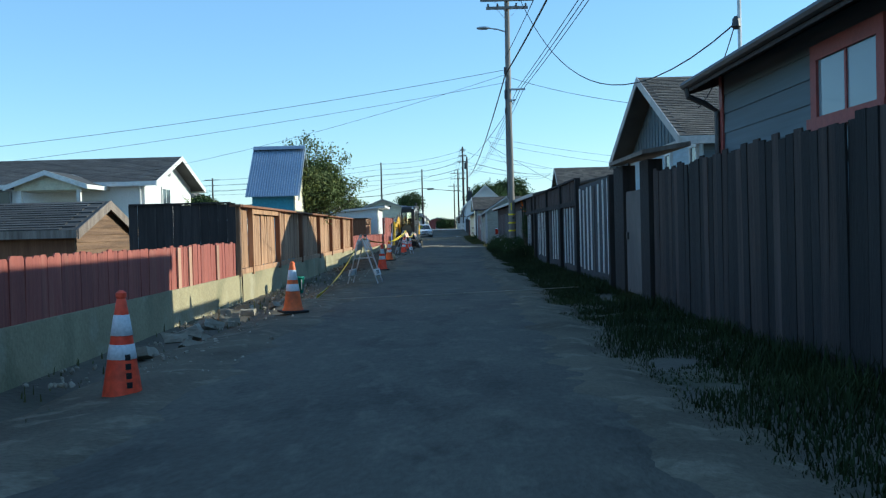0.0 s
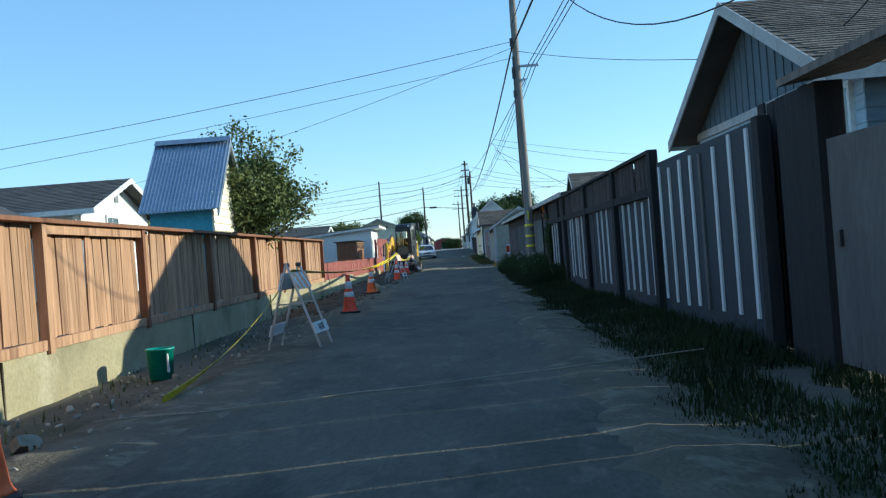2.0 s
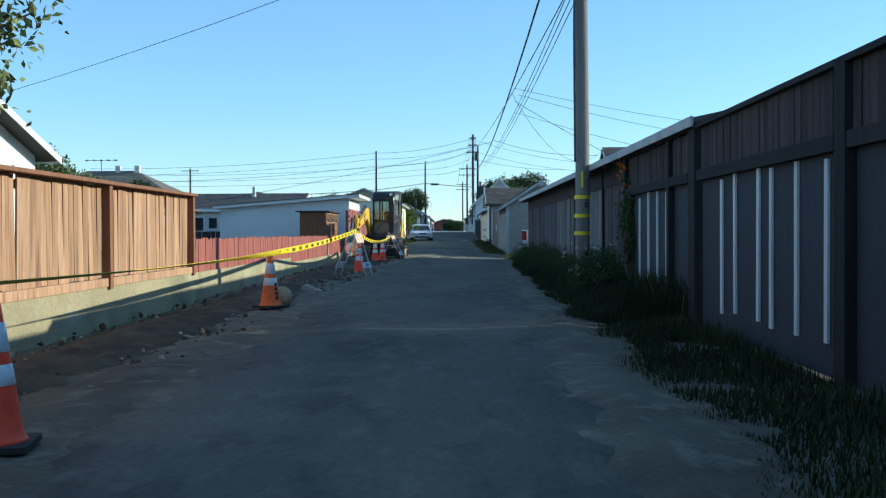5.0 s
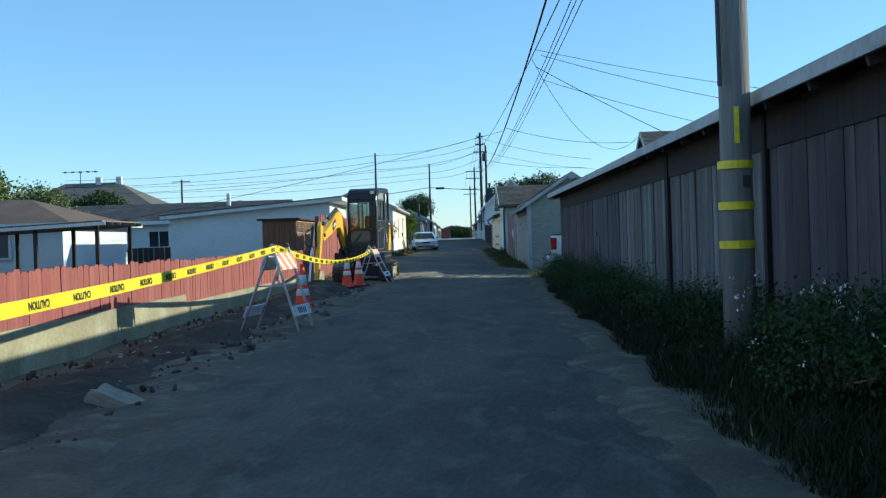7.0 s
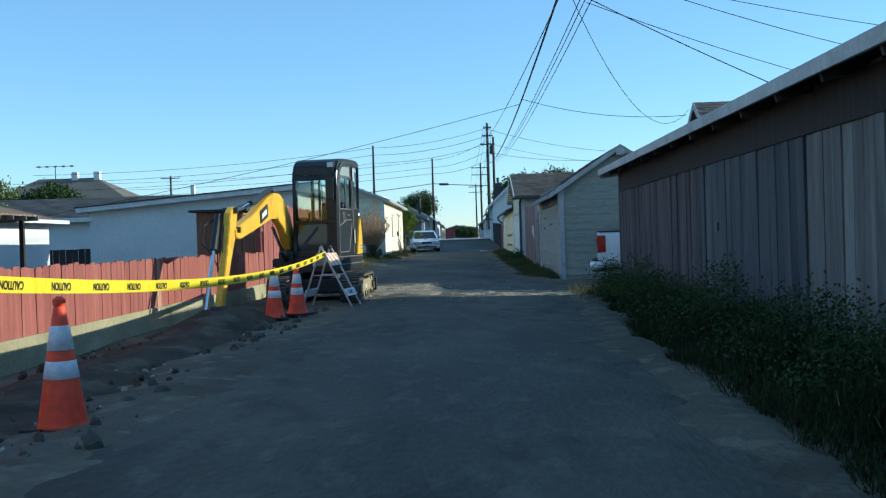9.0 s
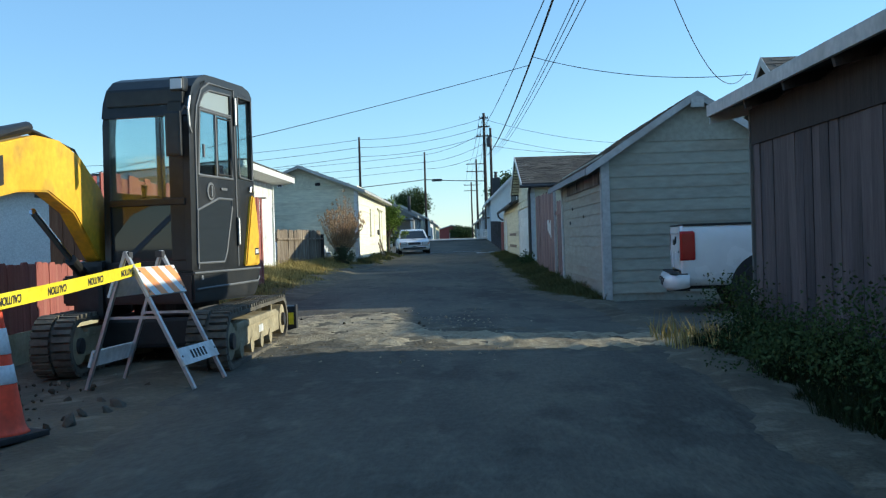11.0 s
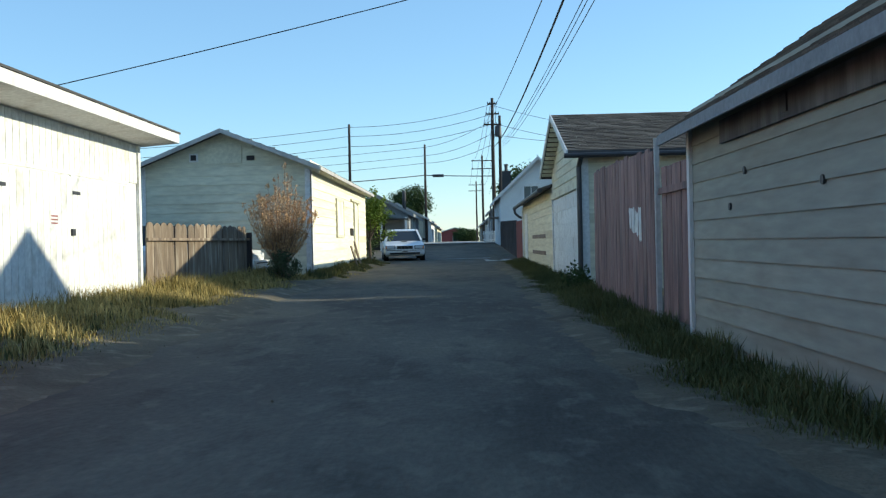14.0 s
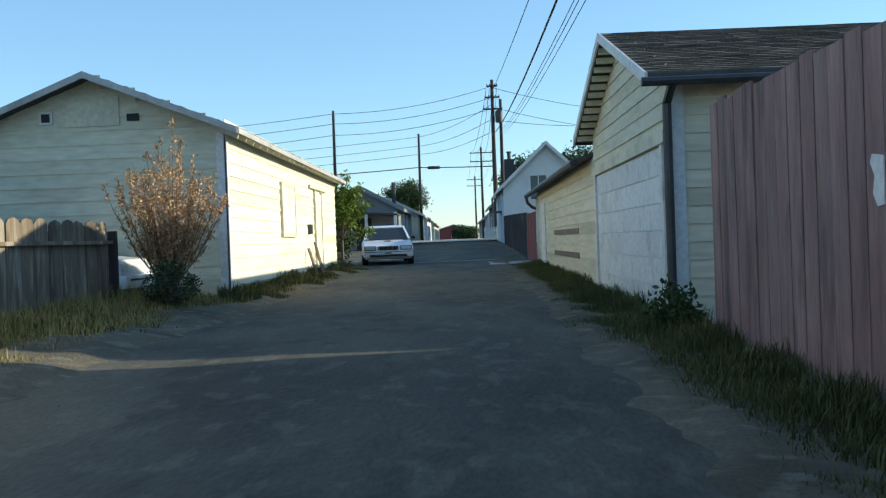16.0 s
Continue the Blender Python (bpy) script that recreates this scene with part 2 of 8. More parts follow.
M["stripe_orange"] = surf("orange_sheeting", (0.78, 0.25, 0.06), (0.86, 0.32, 0.09), 0.45, scale=3, bump=0.03)
M["board_white"] = surf("white_board", (0.66, 0.66, 0.64), (0.78, 0.78, 0.76), 0.5, scale=3, fine=20, bump=0.05, stain=((0.5, 0.47, 0.42), 0.5, 4))
M["ink"] = surf("black_ink", (0.015, 0.015, 0.015), (0.03, 0.03, 0.03), 0.7, bump=0)
M["tape"] = surf("yellow_tape", (0.80, 0.62, 0.02), (0.88, 0.70, 0.035), 0.4, scale=3, fine=20, bump=0.05)
M["bucket"] = surf("green_plastic", (0.02, 0.26, 0.20), (0.03, 0.32, 0.25), 0.45, scale=3, bump=0.05)
M["yellow"] = surf("machine_yellow", (0.72, 0.40, 0.025), (0.82, 0.48, 0.04), 0.45, scale=2, fine=16, bump=0.05, stain=((0.45, 0.26, 0.06), 0.6, 3))
M["black"] = surf("black_machine_paint", (0.010, 0.011, 0.012), (0.020, 0.021, 0.022), 0.4, scale=2, fine=16, bump=0.08, stain=((0.045, 0.04, 0.035), 0.4, 3))
M["grey_line"] = surf("grey_seal", (0.11, 0.115, 0.12), (0.16, 0.165, 0.17), 0.6, bump=0)
M["pipe_clay"] = surf("tan_pipe", (0.34, 0.24, 0.13), (0.50, 0.37, 0.22), 0.75, scale=5, fine=20, bump=0.3, stain=((0.13, 0.10, 0.07), 0.6, 3.0))
M["muddy"] = surf("muddy_steel", (0.24, 0.205, 0.13), (0.38, 0.325, 0.21), 0.85, scale=4, fine=18, bump=0.5)
M["rubber"] = surf("rubber", (0.02, 0.02, 0.02), (0.045, 0.043, 0.04), 0.85, scale=4, fine=25, bump=0.3)
M["car_white"] = surf("white_car_paint", (0.70, 0.71, 0.72), (0.76, 0.77, 0.78), 0.25, scale=1, fine=8, bump=0, spec=0.6)
M["lamp_red"] = surf("red_lens", (0.26, 0.006, 0.008), (0.34, 0.010, 0.012), 0.15, scale=8, bump=0)
M["lamp_clear"] = surf("clear_lens", (0.55, 0.57, 0.58), (0.66, 0.68, 0.7), 0.12, scale=8, bump=0)
M["dusty_rubber"] = surf("dusty_rubber", (0.075, 0.068, 0.055), (0.16, 0.142, 0.108), 0.92, scale=5, fine=25, bump=0.4, stain=((0.05, 0.047, 0.042), 0.6, 6))
M["tarp"] = surf("blue_tarp", (0.02, 0.10, 0.38), (0.03, 0.15, 0.48), 0.5, scale=3, fine=20, bump=0.2)
M["hip_roof"] = surf("grey_brown_roof", (0.12, 0.105, 0.085), (0.17, 0.15, 0.12), 0.93, scale=0.8, fine=12, bump=0.4)
M["chrome"] = surf("chrome", (0.7, 0.7, 0.7), (0.8, 0.8, 0.8), 0.1, metal=1.0, bump=0)
M["glass"] = glass_mat("window_glass", (0.06, 0.075, 0.085), 0.04, 0.0)
M["cab_glass"] = glass_mat("cab_glass", (0.80, 0.90, 0.88), 0.02, 1.0)
M["frost_glass"] = glass_mat("frosted_glass", (0.42, 0.47, 0.46), 0.3, 0.3)
# pale sky reflection put into the base colour of the pane
M["sky_glass"] = glass_mat("sky_tinted_glass", (0.20, 0.25, 0.28), 0.03, 0.0)
M["car_glass"] = glass_mat("car_glass", (0.03, 0.035, 0.04), 0.03, 0.0)
M["dark_in"] = surf("dark_interior", (0.02, 0.02, 0.022), (0.035, 0.035, 0.037), 0.8, bump=0)
M["bark"] = surf("bark", (0.10, 0.075, 0.055), (0.18, 0.14, 0.10), 0.95, scale=4, fine=18, bump=0.7)
M["twig"] = surf("reddish_twigs", (0.20, 0.13, 0.085), (0.30, 0.20, 0.13), 0.9, scale=4, bump=0.2)


def leafy(name, c1, c2):
    m = surf(name, c1, c2, 0.8, scale=1.2, fine=6, bump=0, island=0.3, spec=0.12)
    bs = m.node_tree.nodes["Principled BSDF"]
    bs.inputs["Transmission Weight"].default_value = 0.0
    bs.inputs["Subsurface Weight"].default_value = 0.0
    return m


M["leaf"] = leafy("leaf_green", (0.09, 0.122, 0.04), (0.21, 0.235, 0.095))
M["leaf_bright"] = leafy("leaf_bright", (0.10, 0.16, 0.025), (0.20, 0.26, 0.05))
M["leaf_dark"] = leafy("leaf_dark", (0.035, 0.06, 0.022), (0.07, 0.10, 0.035))
M["leaf_grey"] = leafy("leaf_grey_green", (0.06, 0.08, 0.04), (0.12, 0.14, 0.075))
M["bud"] = leafy("orange_buds", (0.46, 0.26, 0.12), (0.62, 0.42, 0.23))
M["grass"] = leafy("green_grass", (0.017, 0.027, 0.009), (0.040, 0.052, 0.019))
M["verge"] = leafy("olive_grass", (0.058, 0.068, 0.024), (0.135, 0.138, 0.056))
M["dry_grass"] = leafy("dry_grass", (0.30, 0.23, 0.075), (0.48, 0.38, 0.15))
M["petal"] = leafy("orange_petals", (0.75, 0.16, 0.02), (0.85, 0.28, 0.03))
M["petal_white"] = leafy("white_petals", (0.65, 0.65, 0.62), (0.75, 0.75, 0.72))


# ---- building helpers ----
def base_of(ob):
    m = ob.matrix_basis.copy()
    return (base_of(ob.parent) @ ob.matrix_parent_inverse @ m) if ob.parent else m


def thing(name, x, y, z, label="", category="", group="", kind=""):
    ob = new(name)
    ob.empty_display_size = 0.2
    ob.matrix_basis = Matrix.Translation((x, y, z))
    return tagged(ob, label, category, group, kind)


def under(ob, parent):
    ob.parent = parent
    ob.matrix_parent_inverse = base_of(parent).inverted()
    return ob


def mesh_of(name, bm, material, smooth=False):
    me = bpy.data.meshes.new(name)
    bm.normal_update()
    bm.to_mesh(me)
    bm.free()
    me.materials.append(material)
    if smooth:
        me.polygons.foreach_set("use_smooth", [True] * len(me.polygons))
    return me


def part(name, bm, material, parent=None, label="", smooth=False):
    ob = new(name, mesh_of(name, bm, material, smooth))
    if parent:
        under(ob, parent)
    return tagged(ob, label)


def piece(name, me, m, parent):
    ob = new(name, me)
    ob.matrix_basis = m
    return under(ob, parent)


def stuff_mesh(name, verts, faces, material, parent=None):
    me = bpy.data.meshes.new(name)
    me.from_pydata(verts, [], faces)
    me.materials.append(material)
    ob = new(name, me)
    if parent:
        under(ob, parent)
    return tagged(ob, kind="stuff")


def box(bm, x0, x1, y0, y1, z0, z1, bevel=0.0):
    vs = [bm.verts.new((x, y, z)) for x in (x0, x1) for y in (y0, y1) for z in (z0, z1)]
    fs = [bm.faces.new([vs[i] for i in f]) for f in ((0, 1, 3, 2), (4, 6, 7, 5), (0, 4, 5, 1), (2, 3, 7, 6), (0, 2, 6, 4), (1, 5, 7, 3))]
    if bevel:
        bmesh.ops.bevel(bm, geom=list({e for f in fs for e in f.edges}), offset=bevel, segments=2, profile=0.7, affect="EDGES")
    return bm


def boxed(x0, x1, y0, y1, z0, z1, bevel=0.0):
    return box(bmesh.new(), x0, x1, y0, y1, z0, z1, bevel)


def beam(bm, a, b, w, h, up=(0, 0, 1), w2=None, h2=None):
    """A bar of w by h from a to b, tapering to w2 by h2."""
    a, b = Vector(a), Vector(b)
    d = (b - a).normalized()
    side = d.cross(Vector(up))
    side = side.normalized() if side.length > 1e-4 else Vector((1, 0, 0))
    top = side.cross(d)
    w2, h2 = w2 or w, h2 or h
    ring = []
    for p, ww, hh in ((a, w, h), (b, w2, h2)):
        ring.append([bm.verts.new(p + side * sx * ww / 2 + top * sz * hh / 2) for sx, sz in ((-1, -1), (1, -1), (1, 1), (-1, 1))])
    for i in range(4):
        j = (i + 1) % 4
        bm.faces.new((ring[0][i], ring[0][j], ring[1][j], ring[1][i]))
    bm.faces.new(ring[0][::-1])
    bm.faces.new(ring[1])
    return bm


def tube(bm, points, radii, n=8):
    """A round tube along points; radii: one number or one for each point."""
    pts = [Vector(p) for p in points]
    rs = radii if isinstance(radii, (list, tuple)) else [radii] * len(pts)
    rings = []
    run = (pts[-1] - pts[0]).normalized()
    ref = Vector((0, 0, 1)) if abs(run.z) < 0.9 else Vector((0, 1, 0))
    for i, p in enumerate(pts):
        d = (pts[min(i + 1, len(pts) - 1)] - pts[max(i - 1, 0)]).normalized()
        s = d.cross(ref)
        s = s.normalized() if s.length > 1e-3 else Vector((1, 0, 0))
        u = s.cross(d)
        rings.append([bm.verts.new(p + (s * math.cos(2 * math.pi * k / n) + u * math.sin(2 * math.pi * k / n)) * rs[i]) for k in range(n)])
    for a, b in zip(rings, rings[1:]):
        for k in range(n):
            bm.faces.new((a[k], a[(k + 1) % n], b[(k + 1) % n], b[k]))
    bm.faces.new(rings[0][::-1])
    bm.faces.new(rings[-1])
    return bm


def lathe(bm, profile, n=20, cx=0, cy=0):
    rings = [[bm.verts.new((cx + r * math.cos(2 * math.pi * k / n), cy + r * math.sin(2 * math.pi * k / n), z)) for k in range(n)] for r, z in profile]
    for a, b in zip(rings, rings[1:]):
        for k in range(n):
            bm.faces.new((a[k], a[(k + 1) % n], b[(k + 1) % n], b[k]))
    bm.faces.new(rings[0][::-1])
    bm.faces.new(rings[-1])
    return bm


def prism(bm, outline, axis, a, b):
    """Extrudes a flat outline of (u, z) along x or y (or (x, y) along z) from a to b."""
    def at(u, v, w):
        return (w, u, v) if axis == "x" else (u, w, v) if axis == "y" else (u, v, w)
    lo = [bm.verts.new(at(u, v, a)) for u, v in outline]
    hi = [bm.verts.new(at(u, v, b)) for u, v in outline]
    k = len(outline)
    for i in range(k):
        bm.faces.new((lo[i], lo[(i + 1) % k], hi[(i + 1) % k], hi[i]))
    bm.faces.new(lo[::-1])
    bm.faces.new(hi)
    bmesh.ops.recalc_face_normals(bm, faces=bm.faces[:])
    return bm


GZ = [(-4000, 0.03), (0, 0.03), (40, 0.06), (75, 0.10), (88, 0.20), (95, 0.27), (112, 0.38), (135, 0.80), (157, 1.12), (175, 1.2), (4000, 1.25)]


def gz(x, y):
    """Height of the ground."""
    z = float(np.interp(y, [p[0] for p in GZ], [p[1] for p in GZ]))
    if -5.6 < x < -2.6 and 66 < y < 110:
        z += 0.25 * min(1, (-2.6 - x) / 1.6) * min(1, (y - 66) / 8, (110 - y) / 6)
    if 0 < x < 8 and 40 < y < 86:
        z -= 0.07 * min(1, x / 2.2, (y - 40) / 10, (86 - y) / 10)
    return z


# ---- ground, road, pavement ----
def build_ground():
    xs = [-3500, -900, -250, -90, -45, -25, -15, -10, -8] + [-7 + 0.35 * i for i in range(41)] + [8, 10, 15, 25, 45, 90, 250, 900, 3500]
    ys = [-3500, -600, -120, -40, -20, -12] + [-8 + 0.6 * i for i in range(290)] + [175, 190, 220, 300, 600, 1500, 4000]
    verts, faces = [], []
    for y in ys:
        for x in xs:
            z = gz(x, y)
            if -7.5 < x < 7.5 and -9 < y < 165:
                z += 0.035 * noise.noise((x * 0.9, y * 0.9, 3.0)) - 0.01
                if -3.4 < x < -1.9 and 6 < y < 62:
                    z += 0.09 * noise.noise((x * 1.7, y * 1.3, 8.0)) + 0.05 * noise.noise((x * 4, y * 4, 1.0)) - 0.02
            verts.append((x, y, z))
    nx = len(xs)
    for j in range(len(ys) - 1):
        for i in range(nx - 1):
            a = j * nx + i
            faces.append((a, a + 1, a + nx + 1, a + nx))
    me = bpy.data.meshes.new("ground")
    me.from_pydata(verts, [], faces)
    me.materials.append(M["earth"])
    me.polygons.foreach_set("use_smooth", [True] * len(me.polygons))
    tagged(new("ground", me), "bare brown earth and weeds along a back alley", "ground", kind="structure")


def strip(name, material, left, right, ya, yb, lift, step=0.6, cols=13, rough=0.03, label="", category="", drop=0.05):
    """A sheet of ground between the lines left(y) and right(y), its edges sunk into the earth."""
    verts, faces = [], []
    n = int((yb - ya) / step) + 1
    for j in range(n):
        y = ya + (yb - ya) * j / (n - 1)
        l, r = left(y), right(y)
        for i in range(cols):
            u = i / (cols - 1)
            x = l + (r - l) * u
            edge = min(u, 1 - u, j / max(1, n - 1) * 4, (n - 1 - j) / max(1, n - 1) * 4)
            z = gz(x, y) + lift + rough * noise.noise((x * 0.8, y * 0.6, 5.0)) - (drop if edge < 0.02 else 0)
            verts.append((x, y, z))
    for j in range(n - 1):
        for i in range(cols - 1):
            a = j * cols + i
            faces.append((a, a + 1, a + cols + 1, a + cols))
    me = bpy.data.meshes.new(name)
    me.from_pydata(verts, [], faces)
    me.materials.append(material)
    me.polygons.foreach_set("use_smooth", [True] * len(me.polygons))
    return tagged(new(name, me), label, category, kind="structure")


def wob(y, s, a):
    return a * noise.noise((y * 0.35, s, 0.0)) + 0.4 * a * noise.noise((y * 1.4, s, 4.0))


LEFT_EDGE = [(-10, -2.4), (8, -2.3), (14, -2.0), (35, -1.8), (60, -1.7), (66, -2.2), (72, -2.7), (86, -3.0), (95, -2.7), (112, -2.9), (160, -2.6)]
RIGHT_EDGE = [(-10, 1.5), (10, 1.45), (27, 1.6), (45, 2.2), (58, 2.6), (64, 3.0), (70, 3.0), (74, 2.3), (85, 2.15), (107, 2.2), (160, 2.3)]


def lerp(table, y):
    return float(np.interp(y, [p[0] for p in table], [p[1] for p in table]))


def road_z(x, y):
    return gz(x, y) + 0.045 + 0.03 * noise.noise((x * 0.8, y * 0.6, 5.0))


def drift(name, material, left, right, ya, yb, step, cols, height, label, category):
    """Loose earth lying over the road: shows only where its uneven height tops the asphalt."""
    verts, faces = [], []
    n = int((yb - ya) / step) + 1
    for j in range(n):
        y = ya + (yb - ya) * j / (n - 1)
        l, r = left(y), right(y)
        for i in range(cols):
            u = i / (cols - 1)
            x = l + (r - l) * u
            z = road_z(x, y) + height(x, y, u)
            if i in (0, cols - 1) or j in (0, n - 1):
                z -= 0.12
            verts.append((x, y, z))
    for j in range(n - 1):
        for i in range(cols - 1):
            a = j * cols + i
            faces.append((a, a + 1, a + cols + 1, a + cols))
    me = bpy.data.meshes.new(name)
    me.from_pydata(verts, [], faces)
    me.materials.append(material)
    me.polygons.foreach_set("use_smooth", [True] * len(me.polygons))
    return tagged(new(name, me), label, category, kind="structure")


def rough_at(x, y, s):
    return noise.noise((x * s, y * s, 11.0))


def spread_height(x, y, u):
    # limits follow the edges of the sunlit patch, so pale gravel also draws the light
    hy = float(np.interp(x, (-3.4, -0.4, 0.3, 2.8, 3.6), (3.1, 2.9, 0.9, 0.8, 0.4)))
    mid = float(np.interp(x, (-0.4, 0.3), (66.2, 64.5)))
    s = 1 - abs(y - mid + 0.4 * rough_at(x, 0, 0.8)) / hy
    return -0.055 + 0.085 * max(-0.3, min(1.0, 2.2 * s)) + 0.03 * rough_at(x, y, 1.4) + 0.04 * rough_at(x, y, 4.3) + 0.035 * rough_at(x, y, 7.5)


def shoulder_height(x, y, u):
    return -0.03 + 0.055 * (1 - abs(u - 0.45) * 2.5) + 0.035 * rough_at(x, y, 0.9) + 0.02 * rough_at(x, y, 3.2) + 0.008 * rough_at(x, y, 9.0)


build_ground()
strip("road", M["asphalt"], lambda y: lerp(LEFT_EDGE, y) + wob(y, 1, 0.22), lambda y: lerp(RIGHT_EDGE, y) + wob(y, 9, 0.22), -12, 152, 0.045, label="worn patched grey asphalt alley with dusty edges", category="road")
def fringe_height(x, y, u):
    """A thin film of fines round the gravel."""
    hy = float(np.interp(x, (-3.4, -0.2, 0.6, 2.8, 3.6), (4.0, 3.9, 1.9, 1.4, 0.7)))
    mid = float(np.interp(x, (-0.2, 0.6), (66.0, 64.7)))
    s = 1 - abs(y - mid + 0.5 * rough_at(x, 0, 0.7)) / hy
    return -0.05 + 0.06 * max(-0.3, min(1.0, 2.0 * s)) + 0.03 * rough_at(x, y, 2.1) + 0.028 * rough_at(x, y, 6.0) + 0.016 * rough_at(x, y, 14.0)


drift("dust_spread", M["dust"], lambda y: -3.5, lambda y: 3.7, 60.5, 70.9, 0.075, 96, fringe_height, "thin brown dust spread round the gravel", "dust")
drift("gravel_spread", M["gravel"], lambda y: -3.5, lambda y: 3.6, 60.8, 70.2, 0.07, 100, spread_height, "pale loose gravel churned up across the alley, shaped to its sunlit patch", "gravel")
drift("shoulder", M["dust"], lambda y: lerp(LEFT_EDGE, y) - 0.8, lambda y: lerp(LEFT_EDGE, y) + 1.0, 3.0, 118.0, 0.16, 15, shoulder_height, "sandy dusty shoulder along the alley", "shoulder")
drift("shoulder_1", M["dust"], lambda y: lerp(RIGHT_EDGE, y) - 0.75, lambda y: lerp(RIGHT_EDGE, y) + 0.5, 3.0, 118.0, 0.16, 12, shoulder_height, "sandy dusty shoulder along the grass verge", "shoulder")
strip("driveway", M["asphalt"], lambda y: 2.4, lambda y: 11.0, 65.0, 70.9, 0.05, step=0.5, label="grey packed driveway beside a garage", category="driveway")
strip("cross_street", M["asphalt"], lambda y: -400, lambda y: 400, 156, 168, 0.06, step=1.0, cols=61, label="grey asphalt street crossing the alley", category="street")
for nm, ya, yb in (("pavement", 152.5, 155.8), ("pavement_1", 168.2, 170.5)):
    strip(nm, M["pavement"], lambda y: -200, lambda y: 200, ya, yb, 0.13, step=0.8, cols=41, rough=0.0, label="pale concrete pavement along the cross street", category="pavement")
strip("road_far", M["asphalt"], lambda y: -2.4, lambda y: 2.4, 170.6, 330, 0.08, step=4, label="grey asphalt alley beyond the cross street", category="road")
part("slab", boxed(1.5, 3.0, 107.8, 110.8, 0.1, 0.42, 0.02), M["pavement"], None)
tagged(bpy.data.objects["slab"], "pale concrete apron slab beside the alley", "slab", kind="structure")
bm = bmesh.new()
beam(bm, (-1.3, 112.6, 0.415), (1.9, 112.9, 0.435), 0.3, 0.05)
tagged(part("concrete_strip", bm, M["pavement"]), "pale concrete strip set across the alley", "pavement", kind="structure")


# ---- fences ----
BOARDS = {}


def board_mesh(name, w, h, t, top, material):
    """One fence board standing on z = 0, its width along y. top: flat, dog (clipped corners), round."""
    key = (w, h, t, top, material.name)
    if key not in BOARDS:
        c = w * (0.17 if top == "dog" else 0.26)
        if top == "dog":
            prof = [(-w / 2, 0), (w / 2, 0), (w / 2, h - c), (w / 2 - c, h), (-w / 2 + c, h), (-w / 2, h - c)]
        elif top == "round":
            prof = [(-w / 2, 0), (w / 2, 0), (w / 2, h - c), (w * 0.36, h - c * 0.35), (0, h), (-w * 0.36, h - c * 0.35), (-w / 2, h - c)]
        else:
            prof = [(-w / 2, 0), (w / 2, 0), (w / 2, h), (-w / 2, h)]
        BOARDS[key] = mesh_of(name, prism(bmesh.new(), prof, "x", -t / 2, t / 2), material)
    return BOARDS[key]


def run_of_boards(parent, name, a, b, z0, h, w, t, gap, top, materials, jig=0.01, tilt=0.6, zline=None, hvar=0.0, skip=None, odd=0.03):
    """Boards side by side from plan point a to plan point b."""
    a, b = Vector(a), Vector(b)
    d = b - a
    n = max(1, int(d.length / (w + gap)))
    turn = math.degrees(math.atan2(d.y, d.x)) - 90
    for i in range(n):
        p = a + d * ((i + 0.5) / n)
        if skip and skip(p.y):
            continue
        mat = materials[0] if len(materials) == 1 or rnd.random() < 1 - odd else materials[1]
        me = board_mesh(name, w, round(h + (rnd.choice((-1, 0, 1)) * hvar), 3), t, top, mat)
        z = (zline(p.y) if zline else z0) + rnd.uniform(-jig, jig)
        piece(name, me, pose(p.x + rnd.uniform(-0.006, 0.006), p.y, z, rnd.uniform(-tilt, tilt), rnd.uniform(-tilt, tilt), turn), parent)


# retaining wall under the red and the brown fence
bm = bmesh.new()
prism(bm, [(-3.98, -0.2), (-3.60, -0.2), (-3.62, 0.53), (-3.98, 0.53)], "y", -9, 40.0)
wall = part("retaining_wall", bm, M["concrete"])
tagged(wall, "low stained concrete retaining wall under the fences", "wall", kind="structure")
bm = bmesh.new()
prism(bm, [(-4.1, -0.2), (-3.74, -0.2), (-3.76, 0.51), (-4.1, 0.51)], "y", 40.0, 50.4)
prism(bm, [(-4.1, -0.2), (-3.745, -0.2), (-3.76, 0.38), (-4.1, 0.38)], "y", 50.4, 66.4)
tagged(part("retaining_wall_1", bm, M["concrete"]), "low pale concrete retaining wall under a red fence", "wall", kind="structure")
for y in (17.9, 24.2, 30.6):
    bm = boxed(-3.6205, -3.598, y - 0.012, y + 0.012, -0.02, 0.525)
    tagged(part("wall_joint", bm, M["soil"]), "dark open joint in the concrete wall", "joint", kind="structure")


def red_low_fence(ya, yb, x, zb, h, group):
    f = thing("fence", x, (ya + yb) / 2, zb, "low red painted board fence with dog-eared tops on a wall", "fence", group)
    for y in np.arange(ya + 0.1, yb, 2.4):
        part("post", boxed(x - 0.14, x - 0.05, y - 0.045, y + 0.045, zb - 0.02, zb + h - 0.08, 0.004), M["red_wood"], f)
    for z in (zb + 0.1, zb + h - 0.18):
        part("rail", boxed(x - 0.055, x - 0.015, ya, yb, z, z + 0.085), M["red_wood"], f)
    run_of_boards(f, "board", (x, ya), (x, yb), zb + 0.0, h, 0.165, 0.018, 0.001, "dog", [M["red_wood"], M["worn_red"]], hvar=0.01, odd=0.015)
    return f


red_low_fence(-8.6, 17.55, -3.66, 0.46, 0.65, "red fences")
red_low_fence(40.25, 50.4, -3.80, 0.47, 0.60, "red fences")
red_low_fence(50.42, 66.2, -3.80, 0.34, 0.72, "red fences")
